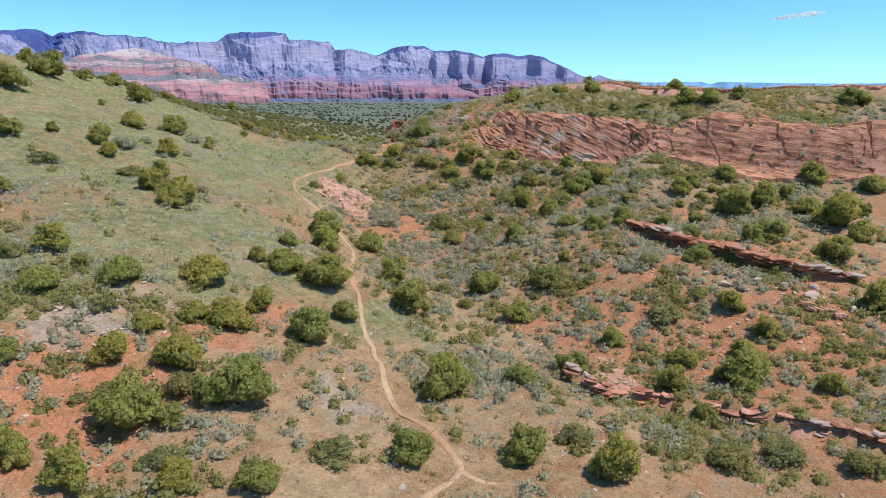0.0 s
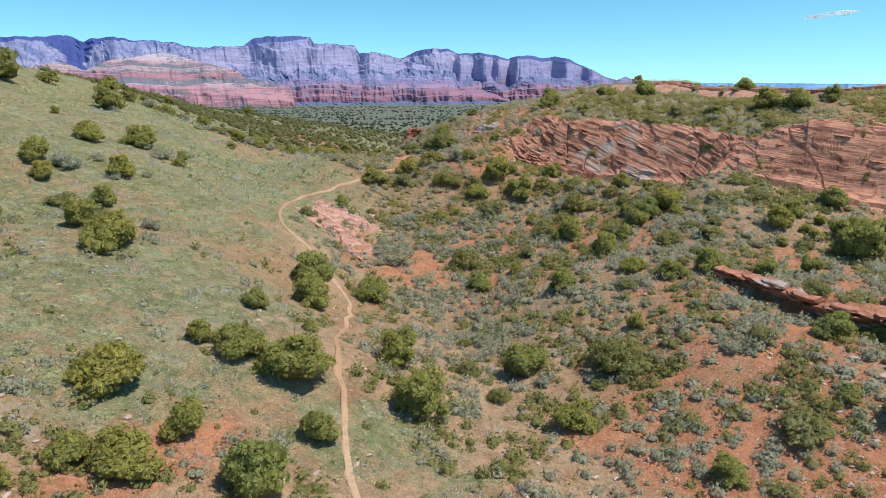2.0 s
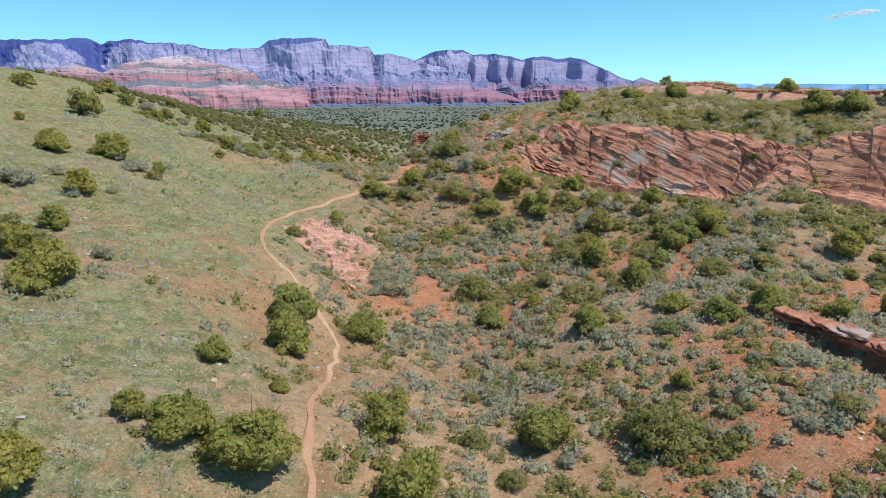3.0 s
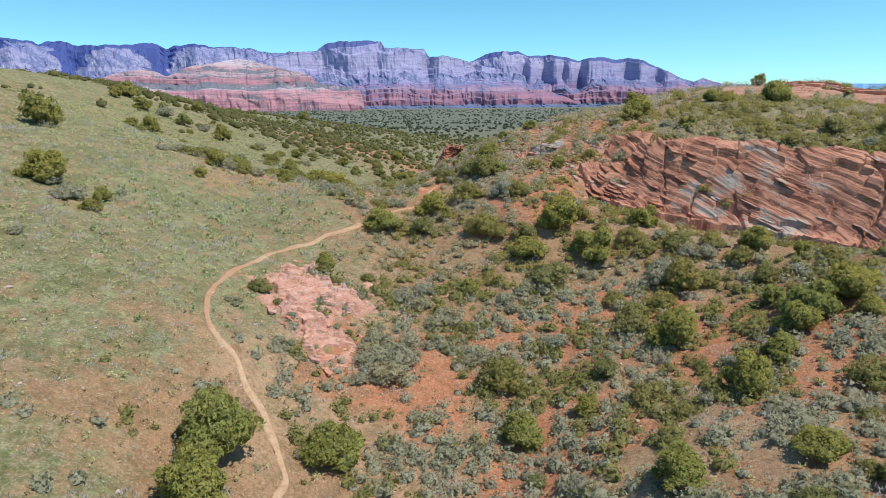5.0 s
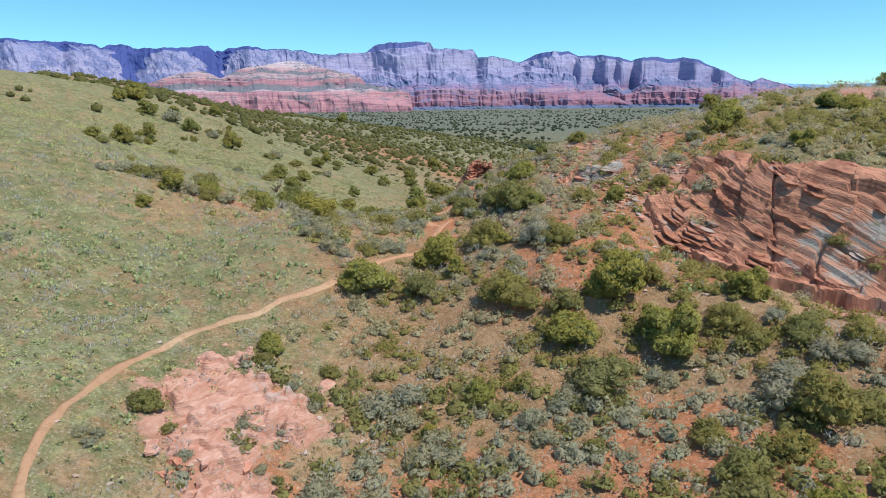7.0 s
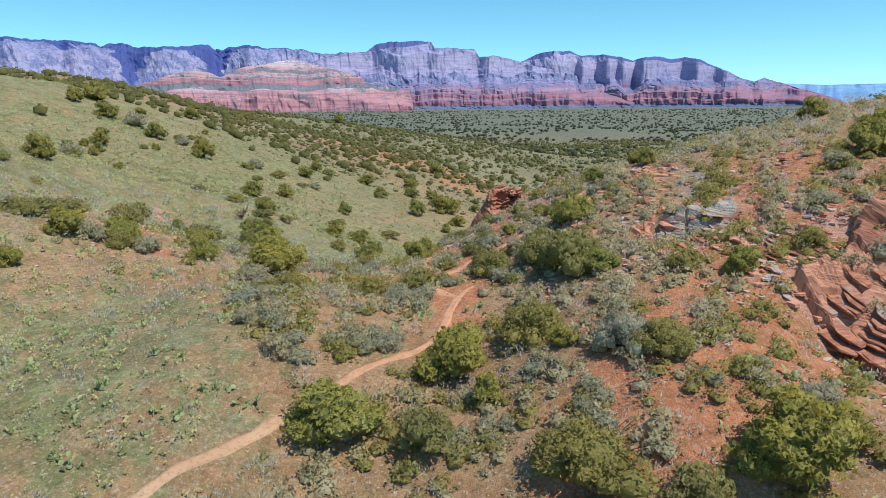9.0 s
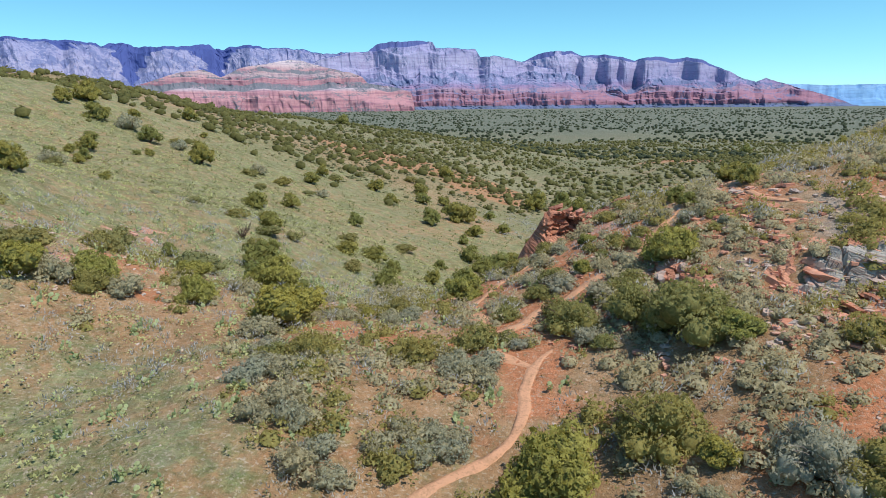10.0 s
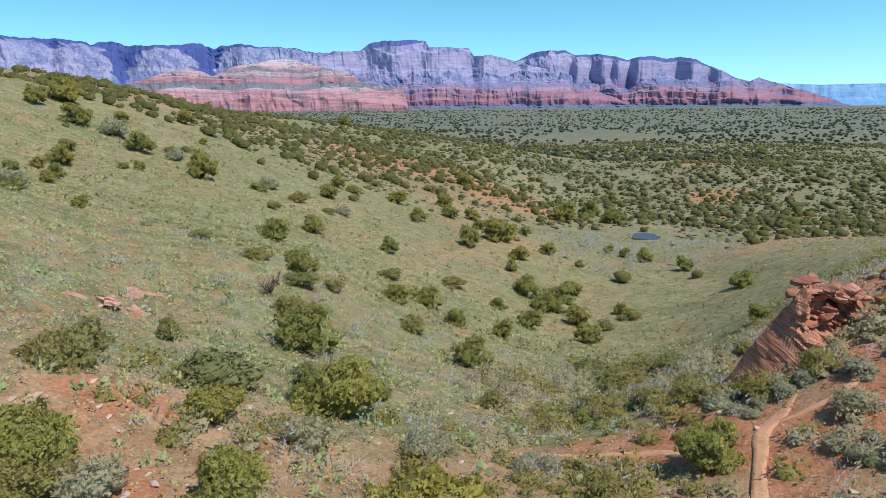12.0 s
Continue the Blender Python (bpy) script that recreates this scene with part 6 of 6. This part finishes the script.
def leaf_tris(P, N, length, width, rng, hug=0.35, rise=0.0):
    """Pointed leaves, one triangle each."""
    V, F = sprigs(P, N, length, width, rng, hug, rise)
    V = V.reshape(-1, 4, 3)[:, (1, 2, 3)].reshape(-1, 3)
    return V, np.arange(len(V)).reshape(-1, 3), soft_normals(V, 3, N, 1.0)


def bush_shape(seed, n, flat, leaf, count=6, hug=0.35, fine=0, rise=0.0, twigs=0):
    """A small bush of radius 1: ragged leaves, over a lumpy ball where fine is given or over a few clumps."""
    rng = np.random.default_rng(seed)
    clumps = lobes(rng, count, flat)
    P, N = crown_points(rng, lumps(rng, clumps, 3) if twigs else clumps, n, 0.9)
    V, F, soft = leaf_tris(P, N, leaf[0], leaf[1], rng, hug, rise)
    pieces, shade = [(V, F)], [soft]
    if fine:
        V, F = ball((0, 0, 0.40 * flat), 0.86, 0.72 * flat, rng, fine)
        V = V * (1 + 0.13 * rng.normal(size=(len(V), 1)))
        V[:, 2] = np.maximum(V[:, 2], -0.1)
        pieces.append((V, F))
        out = V - np.array([0, 0, 0.2 * flat])
        shade.append(out / np.linalg.norm(out, axis=1)[:, None])
    if twigs:
        for c, r in clumps[:twigs]:
            V, F = ball((0, 0, 0.12), 0.70, 0.55, rng, 1)
            V = V + rng.normal(scale=0.07, size=V.shape)
            pieces.append((V, F))
            out = V - np.array([0, 0, -0.25])
            shade.append(out / np.linalg.norm(out, axis=1)[:, None])
    return (*join(pieces), np.concatenate(shade))


def stuff(name, label, category, shapes, x, y, size, material, rng, sink=0.03):
    """One object of many small plants or stones."""
    V, F, N = spread(shapes, x, y, size, rng, sink)
    me = mesh_of(name, V, F, material, True, N)
    ob = new(name, me)
    return tagged(ob, label, category, kind="stuff")


def brushy(x, y):
    """How thick the low brush stands."""
    v = 0.20 - 0.17 * soft_spots(x, y, GRASS_SPOTS[:13]) + 0.62 * soft_spots(x, y, ((6, 66, 12), (10, 84, 14), (24, 90, 10), (5, 88, 8), (5, 112, 6), (9, 119, 7), (14, 118, 7), (5, 125, 6), (8, 97, 7), (14, 96, 7), (20, 93, 7), (12, 90, 7), (22, 86, 7), (40, 101, 13), (56, 101, 14), (48, 93, 8), (30, 104, 9), (62, 92, 8), (45, 112, 12), (14, 92, 8), (-14.5, 140, 8), (-12, 146, 8), (18, 76, 10), (12, 76, 14), (20, 84, 14), (6, 92, 10), (26, 74, 12), (10, 100, 8), (34, 78, 12), (2, 80, 7),
                                        (14, 40, 7), (4, 45, 6), (24, 112, 16), (-14, 137, 8)))
    v = v + 0.40 * soft_spots(x, y, ((-9, 104, 6), (0, 104, 6), (-14, 112, 6), (-9, 129, 6), (-12, 131, 5), (-4, 128, 8), (-6, 121, 7), (2, 120, 7), (-14, 118, 8), (-4, 110, 9), (4, 100, 7), (-5, 95, 8), (-2, 90, 6), (-7, 101, 5), (-25, 40, 10), (22, 50, 14), (-6, 88, 5), (-10, 96, 7), (-2, 78, 6), (-12, 80, 4)))
    v = v + 0.42 * soft_spots(x, y, ((-2, 124, 6), (2, 128, 7), (-3, 133, 6), (4, 124, 6), (0, 119, 5), (-7, 127, 4), (6, 131, 7), (1, 136, 6), (-14, 138, 6), (-13, 133, 4), (26, 117, 12), (42, 117, 12), (56, 116, 12)))
    v = v - 0.20 * soft_spots(x, y, GRASS_SPOTS[:8]) - 0.16 * soft_spots(x, y, ((2, 103.5, 5), (6, 107, 4)))
    v = v * (1 - 0.92 * soft_spots(x, y, ((-17.2, 117.2, 2.4), (-19.6, 118.2, 2.4), (-14.6, 117.6, 2.2), (-15.6, 119.6, 2.0), (-9.4, 113.5, 1.8), (-9.3, 111, 1.6))))
    rock = soil(x, y)[3]
    v = v * (1 - 0.8 * smooth(rock, 0.2, 0.5))
    v = np.clip(v + 0.17 * fractal(x, y, 5.0, 3, 77), 0, 1)
    v = v * np.minimum.reduce([smooth(x, -75, -45), 1 - smooth(x, 50, 80), smooth(y, 0, 28), np.where(x < 18, 1 - smooth(y, 148, 162), 1.0)])
    return np.clip(v * (0.35 + 1.35 * smooth(fractal(x, y, 2.3, 3, 177), -0.38, 0.30)), 0, 1)


TRAIL_XY = np.concatenate([np.array([v.co[:2] for v in o.data.vertices])[::5] for o in scene.objects if o.name.startswith("trail")])


def clear_of_trail(x, y, gap):
    d = np.full(len(x), 1e9)
    for px, py in TRAIL_XY[::2]:
        d = np.minimum(d, np.hypot(x - px, y - py))
    return d > gap


rng = np.random.default_rng(5)
x, y = scatter(rng, 52000, -52, 66, 6, 160, brushy)
k = clear_of_trail(x, y, 0.75)
x, y = x[k], y[k]
size = rng.uniform(0.30, 0.76, len(x)) * (0.7 + 0.5 * rng.random(len(x)))
half = rng.random(len(x)) * 0.6 + 0.5 * fractal(x, y, 4.0, 2, 113) < 0.33 - 0.14 * smooth(x, 0, 12) * smooth(y, 84, 100)
near = y > 96
for close in (False, True):
    if close:
        shapes = [bush_shape(s, 98, 0.70, (0.39, 0.185), 8, 0.5, 0, 0.35, 1) for s in (31, 32, 33, 34, 35, 36)]
    else:
        shapes = [bush_shape(s, 46, 0.66, (0.57, 0.29), 7, 0.5, 0, 0.35, 1) for s in (31, 32, 33, 34, 35, 36)]
    k = half & (near == close)
    stuff("grey_brush", "low grey-green desert brush covering the slopes", "brush", shapes, x[k], y[k], size[k], M_SAGE_LOW, rng)
    k = ~half & (near == close)
    stuff("olive_brush", "low olive green desert brush between the junipers", "brush", shapes, x[k], y[k], size[k], M_OLIVE_LOW, rng)
x, y = scatter(rng, 9500, -48, 34, 30, 150, lambda a, b: 0.22 + 0.2 * fractal(a, b, 6, 2, 55) + 0.14 * smooth(b, 88, 104))
wet = rng.normal(size=(270, 2)) * np.array([5.0, 7.0])
middle = np.array(((-13, 214), (-7, 228), (2, 222), (-18, 238), (4, 240), (-9, 246)), dtype=float)[rng.integers(0, 6, 270)]
x, y = np.concatenate([x, middle[:, 0] + wet[:, 0]]), np.concatenate([y, middle[:, 1] + wet[:, 1]])
k = clear_of_trail(x, y, 0.7) & ~((np.abs(x + 4) < 8) & (y > 240) & (y < 262))
stuff("dead_brush", "bare blue-grey dead twiggy brush", "brush", [bush_shape(s, 60, 0.5, (0.42, 0.055), 7, 0.5, 0, 0.6) for s in (41, 42, 43)], x[k], y[k], rng.uniform(0.35, 0.95, k.sum()) * np.where(y[k] > 180, 1.8, 1.0), M_DEAD, rng)

# bunch grass and pale green leafy herbs
TUFT = [bush_shape(s, 9, 0.7, (0.9, 0.5), 4) for s in (51, 52, 53)]
x, y = scatter(rng, 27000, -60, 45, 24, 165, lambda a, b: (0.55 + 0.35 * fractal(a, b, 4, 3, 61)) * (1 - 0.6 * soft_spots(a, b, GRASS_SPOTS[:8])))
k = clear_of_trail(x, y, 0.45)
far_x, far_y = scatter(rng, 9000, -85, 30, 150, 262, lambda a, b: 0.6 + 0.4 * fractal(a, b, 9, 3, 63))
x, y, k = np.concatenate([x, far_x]), np.concatenate([y, far_y]), np.concatenate([k, far_y > 0])
stuff("bunch_grass", "small tufts of dry yellow-green grass", "grass", TUFT, x[k], y[k], rng.uniform(0.08, 0.26, k.sum()) * np.where(y[k] > 150, 1.7, 1.0), M_TUFT, rng, 0.01)

HERB = [bush_shape(s, 10, 0.4, (0.56, 0.30), 6, 0.6) for s in (54, 55, 56)]


def herby(x, y):
    v = 0.75 * soft_spots(x, y, ((-50, 145, 26), (-38, 130, 12), (-30, 120, 9), (-28, 106, 11), (-24, 92, 12), (-62, 170, 30), (-22, 114, 9), (-26, 134, 10), (-24, 146, 14), (-32, 160, 20), (-35, 78, 12), (-48, 112, 14)))
    return np.clip(v + 0.06 + 0.45 * fractal(x, y, 5, 3, 67), 0, 1)


x, y = scatter(rng, 72000, -110, 20, 40, 235, herby)
k = clear_of_trail(x, y, 0.5)
stuff("pale_herbs", "pale green leafy herbs among the grass", "herbs", HERB, x[k], y[k], rng.uniform(0.16, 0.5, k.sum()), M_CACTUS, rng, 0.01)

x, y = scatter(rng, 9000, -70, 0, 70, 190, lambda a, b: np.clip(0.10 + 0.75 * fractal(a, b, 9, 3, 69), 0, 0.8))
k = clear_of_trail(x, y, 0.5)
stuff("grey_herbs", "small grey-lilac herbs in patches on the hillside", "herbs", HERB, x[k], y[k], rng.uniform(0.12, 0.38, k.sum()), M_DEAD, rng, 0.01)

# low bushes on the left hill and the valley floor, and the junipers of the plain
FAR_BUSH = [bush_shape(s, 9, f, (0.52, 0.38), 7, 0.5, 1) for s, f in ((61, 1.0), (62, 0.85), (63, 1.1), (64, 0.95))]


def wooded(x, y):
    v = 0.08 + 0.38 * smooth(y, 215, 290) + 0.50 * fractal(x, y, 26, 3, 81)
    v = v + 0.45 * soft_spots(x, y, ((-110, 215, 40), (-140, 270, 60), (-95, 300, 50), (-75, 290, 40)))
    v = v + 0.50 * soft_spots(x, y, ((16, 268, 26), (40, 282, 40), (80, 300, 50), (10, 312, 50), (60, 350, 70), (24, 236, 16), (36, 250, 20)))
    v = v * (1 - 0.75 * soft_spots(x, y, ((-30, 190, 45), (-8, 235, 30), (-60, 170, 40))))
    return np.clip(v, 0, 1)


x, y = scatter(rng, 30000, -330, 300, 150, 720, wooded)
k = (y > 190) | (x < -80) | ((x > -4) & (y > 158))
x, y = x[k], y[k]
stuff("valley_junipers", "round dark green junipers dotting the valley floor", "trees", FAR_BUSH, x, y, rng.uniform(0.6, 1.75, len(x)) * (0.75 + 0.5 * rng.random(len(x))), M_FAR, rng)
x, y = scatter(rng, 14000, -120, 170, 212, 460, lambda a, b: np.clip(0.9 * wooded(a, b) + 0.10 + 0.4 * fractal(a, b, 12, 3, 83), 0, 1) * (1 - 0.8 * soft_spots(a, b, ((-30, 215, 24), (-8, 232, 20), (-3, 253, 8)))))
LOW_BUSH = [bush_shape(s, 4, f, (0.60, 0.40), 6, 0.5, 1) for s, f in ((66, 0.50), (67, 0.62), (68, 0.42))]
stuff("valley_brush", "low grey-olive brush between the junipers of the valley", "brush", LOW_BUSH, x, y, rng.uniform(0.35, 0.95, len(x)), M_SAGE_FAR, rng)
y = 480 * (3250 / 480) ** rng.random(13500)
x = rng.uniform(-1, 1, 13500) * (y * 1.0 + 60) - 0.1 * y
FAR_SMALL = [bush_shape(s, 2, f, (0.8, 0.5), 5, 0.5, 1) for s, f in ((71, 0.9), (72, 0.8), (73, 1.0))]
k = fractal(x, y, 160, 3, 91) > -0.62
x, y = x[k], y[k]
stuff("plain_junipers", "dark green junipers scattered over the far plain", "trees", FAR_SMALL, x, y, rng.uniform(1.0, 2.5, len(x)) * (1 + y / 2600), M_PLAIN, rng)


# ---- prickly pears and loose rocks ----
def prickly_pear(seed):
    """A clump of flat oval pads, some growing from others."""
    rng = np.random.default_rng(seed)
    pieces, tips = [], [(np.zeros(3), np.array([0, 0, 1.0]))]
    ring = np.arange(8) * 2 * math.pi / 8
    for k in range(16):
        base, grow = tips[int(rng.integers(0, len(tips)))] if k > 7 else (np.array([*rng.uniform(-0.7, 0.7, 2), 0.0]), np.array([0, 0, 1.0]))
        up = grow + rng.normal(scale=0.5, size=3)
        up[2] = abs(up[2]) + 0.25
        up /= np.linalg.norm(up)
        side = np.cross(up, rng.normal(size=3))
        side /= np.linalg.norm(side)
        out = np.cross(up, side)
        h, w, t = rng.uniform(0.34, 0.5), rng.uniform(0.15, 0.21), 0.035
        c = base + up * h * 0.5
        rim = c + up * (np.sin(ring) * h * 0.5)[:, None] + side * (np.cos(ring) * w)[:, None]
        V = np.concatenate([rim, [c + out * t], [c - out * t]])
        F = np.array([[i, (i + 1) % 8, 8] for i in range(8)] + [[(i + 1) % 8, i, 9] for i in range(8)])
        if np.cross(V[1] - V[0], V[8] - V[0]) @ out < 0:
            F = F[:, ::-1]
        pieces.append((V, F))
        tips.append((base + up * h * 0.92, up))
    V, F = join(pieces)
    V = V[F.reshape(-1)] * np.array([1, 1, 0.75])
    F = np.arange(len(V)).reshape(-1, 3)
    return V, F, soft_normals(V, 3, np.zeros((len(F), 3)), 0.25, 1.0)


PEARS = [prickly_pear(s) for s in (1, 2, 3)]


def pear_ground(x, y):
    return 0.9 * soft_spots(x, y, ((-25, 98, 12), (-22, 110, 9), (-30, 122, 10), (-18, 128, 8), (-8, 118, 6), (-35, 135, 12), (-20, 84, 5), (-12, 106, 5), (6, 104, 5), (2, 96, 6), (-14, 117, 7), (-40, 120, 8), (-26, 104, 8)))


px, py = scatter(rng, 1500, -48, 24, 76, 146, pear_ground)
k = clear_of_trail(px, py, 0.7)
px, py = px[k], py[k]
stuff("prickly_pears", "low pale green prickly pear cactus clumps with flat pads", "cactus", PEARS, px, py, rng.uniform(0.3, 0.65, len(px)), M_CACTUS, rng)


def boulder(seed):
    rng = np.random.default_rng(seed)
    V, F = ball((0, 0, 0.22), 1.0, 0.6, rng, 2)
    V = V * rng.uniform(0.8, 1.2, 3)
    for _ in range(9):
        n = rng.normal(size=3) * np.array([1, 1, 0.6])
        n /= np.linalg.norm(n)
        reach = rng.uniform(0.30, 0.62)
        V = V - n * np.clip(V @ n - reach, 0, None)[:, None]
    V = V * np.array([1.0, rng.uniform(0.6, 0.9), 0.8])
    ob = new("boulder", mesh_of("boulder", V, F, M_STONE))
    return tagged(ob, "pale angular sandstone boulder lying on the slope", "rock", "boulders")


BOULDERS = [boulder(s) for s in (1, 2, 3, 4)]


def plant_boulders(rows):
    for x, y, r in rows:
        plant(BOULDERS, x, y, r * (1.35 if y < 80 else 0.8), 0.75)


plant_boulders([(21.5, 57.0, 0.39), (22.6, 56.2, 0.52), (23.6, 57.4, 0.45), (22.0, 54.8, 0.33), (24.8, 55.6, 0.59), (20.6, 55.4, 0.29), (26.0, 54.6, 0.39), (23.4, 53.2, 0.33), (25.2, 57.6, 0.33),
                (27.4, 55.8, 0.65), (29.2, 54.4, 0.78), (31.0, 53.0, 0.72), (28.6, 52.6, 0.39), (33.4, 51.4, 0.65), (35.0, 50.4, 0.52), (5.2, 96.2, 0.33), (7.6, 99.6, 0.36), (3.0, 93.4, 0.29), (8.6, 102.0, 0.39)])
plant_boulders([(30.2, 55.6, 0.5), (31.8, 54.6, 0.6), (33.0, 53.6, 0.45), (29.6, 53.4, 0.4), (34.4, 53.0, 0.55), (26.4, 57.0, 0.4), (30.8, 51.6, 0.35), (36.2, 52.4, 0.6)])
plant_boulders([(-24.6, 44.2, 0.45), (-23.6, 42.6, 0.52), (-25.4, 41.8, 0.39), (-22.4, 44.4, 0.33), (-21.2, 40.6, 0.29), (-26.6, 43.4, 0.33), (-19.4, 39.0, 0.26), (-2.0, 29.8, 0.33), (4.0, 116.8, 0.33),
                (5.4, 114.2, 0.26), (3.2, 113.0, 0.26), (-16.0, 134.6, 0.45), (-4.4, 95.2, 0.23), (9.2, 90.6, 0.29), (10.8, 88.2, 0.33), (-30.6, 118.2, 0.33), (-40.8, 133.8, 0.52), (-42.2, 135.6, 0.45)])


def stony(x, y):
    v = 0.10 + 0.75 * soft_spots(x, y, ((23, 55, 6), (29, 53, 7), (35, 51, 7), (32, 55, 5), (12, 50, 5), (17, 52, 6), (-24, 43, 5), (-20, 40, 4), (16, 47, 6), (22, 47, 7), (10, 42, 4), (7, 102, 5), (5, 116, 6), (9, 112, 5), (4, 108, 5), (-31, 120, 5), (-41, 134, 4), (-12, 89, 5)))
    return np.clip(v + 0.15 * fractal(x, y, 4, 2, 97), 0, 1)


STONES = []
for s in (81, 82, 83):
    r2 = np.random.default_rng(s)
    V, F = ball((0, 0, 0.2), 1.0, 0.45, r2, 1)
    V = V * np.array([1.0, r2.uniform(0.45, 0.8), 0.8]) * r2.uniform(0.6, 1.25, (len(V), 1))
    F = F.reshape(-1)
    V = V[F]
    F = np.arange(len(V)).reshape(-1, 3)
    STONES.append((V, F, soft_normals(V, 3, np.zeros((len(F), 3)), 0.0, 1.0)))
x, y = scatter(rng, 12000, -45, 45, 26, 140, stony)
stuff("loose_stones", "scattered pale and red sandstone rubble", "stones", STONES, x, y, rng.uniform(0.06, 0.30, len(x)) * np.where(y > 80, 0.75, 1.0), M_STONE, rng, 0.02)


def plate(seed):
    """A thin, tilted, angular flake of sandstone."""
    rg = np.random.default_rng(seed)
    n = int(rg.integers(5, 8))
    a = np.sort(rg.uniform(0, 1, n) * 0.7 / n + np.arange(n) / n) * 6.283
    rim = np.stack([np.cos(a), np.sin(a) * rg.uniform(0.5, 0.85)], 1) * rg.uniform(0.75, 1.15, (n, 1))
    t = rg.uniform(0.16, 0.34)
    V = np.concatenate([np.c_[rim * 0.93, np.full(n, t)], np.c_[rim, np.full(n, -0.05)]])
    F = [[0, i, i + 1] for i in range(1, n - 1)] + [q for i in range(n) for q in ([i, n + i, n + (i + 1) % n], [i, n + (i + 1) % n, (i + 1) % n])]
    tilt = rg.uniform(-0.3, 0.3)
    V[:, 2] = V[:, 2] + tilt * V[:, 0]
    V = V[np.array(F).reshape(-1)]
    F = np.arange(len(V)).reshape(-1, 3)
    return V, F, soft_normals(V, 3, np.zeros((len(F), 3)), 0.0, 1.0)


def flaky(x, y):
    v = 0.9 * soft_spots(x, y, ((2, 121, 5), (-2, 125, 5), (4, 113, 5), (7, 109, 4), (-4, 118, 5), (-5, 130, 4), (0, 116, 4), (-1, 131, 5), (6, 124, 6), (9, 117, 5), (-6, 123, 3)))
    return np.clip(v * (0.35 + 1.2 * fractal(x, y, 2.0, 3, 98)), 0, 1)


x, y = scatter(rng, 9000, -14, 16, 102, 142, flaky)
k = clear_of_trail(x, y, 0.35) | ((x > -6) & (y > 112))
x, y = x[k], y[k]
k = rng.random(len(x)) < 0.45
PLATES = [plate(s) for s in range(5)]
stuff("flat_rubble", "flat flakes of pale and grey sandstone on the crest", "stones", PLATES, x[k], y[k], rng.uniform(0.08, 0.28, k.sum()), M_STONE, rng, 0.01)
stuff("red_rubble", "flat flakes of red and pink sandstone on the crest", "stones", PLATES, x[~k], y[~k], rng.uniform(0.08, 0.36, (~k).sum()), M_PINK, rng, 0.01)


# ---- a dead bush on the hillside, the stock pond in the valley, a wisp of cloud ----
def dead_bush(x, y, r):
    rg = np.random.default_rng(4)
    wood = []
    for k in range(16):
        a = 2 * math.pi * k / 16
        tip = np.array([math.cos(a) * rg.uniform(0.4, 1.0), math.sin(a) * rg.uniform(0.4, 1.0), rg.uniform(0.6, 1.4)])
        wood.append(limb((0, 0, -0.05), tip * 0.6, 0.07, 0.035, rg, 4))
        for _ in range(3):
            wood.append(limb(tip * 0.55, tip + rg.normal(scale=0.25, size=3), 0.028, 0.010, rg, 4))
    ob = new("dead_bush", mesh_of("dead_bush", *join(wood), M_BARK))
    ob.location, ob.scale = (x, y, height(x, y)), (r, r, r)
    return tagged(ob, "bare brown dead bush on the grassy hillside", "shrub")


dead_bush(-37.4, 143.0, 0.9)

turn = np.arange(28) * 2 * math.pi / 28
shore = 1 + 0.18 * fractal(np.cos(turn) * 3, np.sin(turn) * 3, 1.5, 2, 3)
pond_xy = np.stack([-2.9 + np.cos(turn) * 2.9 * shore, 253.4 + np.sin(turn) * 4.2 * shore], 1)
pond_z = float(ground_z(pond_xy[:, 0], pond_xy[:, 1]).mean()) + 0.25
pond = bpy.data.meshes.new("pond")
pond.from_pydata([(a, b, pond_z) for a, b in pond_xy], [], [list(range(28))])
pond.materials.append(M_WATER)
tagged(new("pond", pond), "small muddy stock pond in the valley", "water", kind="structure")


def cloud():
    k = Mat("thin_cloud", 1.0, 0.0)
    thin, both = k.t.nodes.new("ShaderNodeBsdfTranslucent"), k.t.nodes.new("ShaderNodeMixShader")
    gap, lace = k.t.nodes.new("ShaderNodeBsdfTransparent"), k.t.nodes.new("ShaderNodeMixShader")
    thin.inputs["Color"].default_value = (1, 1, 1, 1)
    both.inputs["Fac"].default_value = 0.55
    k.link(k.b.outputs["BSDF"], both.inputs[1])
    k.link(thin.outputs["BSDF"], both.inputs[2])
    k.link(k.math("MULTIPLY", k.band(k.noise(0.012, 5, 0.65, (0.35, 0.35, 1.6)), 0.40, 0.68), 0.75), lace.inputs["Fac"])
    k.link(gap.outputs["BSDF"], lace.inputs[1])
    k.link(both.outputs["Shader"], lace.inputs[2])
    k.link(lace.outputs["Shader"], k.t.nodes["Material Output"].inputs["Surface"])
    rg = np.random.default_rng(9)
    far, puffs = 4700.0, []
    for b, h, w in ((25.8, 5.5, 60), (26.4, 5.56, 80), (27.1, 5.65, 95), (27.7, 5.72, 80), (28.2, 5.8, 50)):
        c = (far * math.sin(radians(b)), far * math.cos(radians(b)), EYE_LEVEL + far * math.tan(radians(h)))
        V, F = ball((0, 0, 0), 1.0, 1.0, rg, 2)
        puffs.append((V * np.array([w, w, 20.0 if w > 70 else 10.0]) + np.array(c), F))
    ob = new("cloud", mesh_of("cloud", *join(puffs), k.colour((0.9, 0.9, 0.9)), True))
    return tagged(ob, "thin white wisp of cloud in the clear sky", "cloud", kind="structure")


cloud()
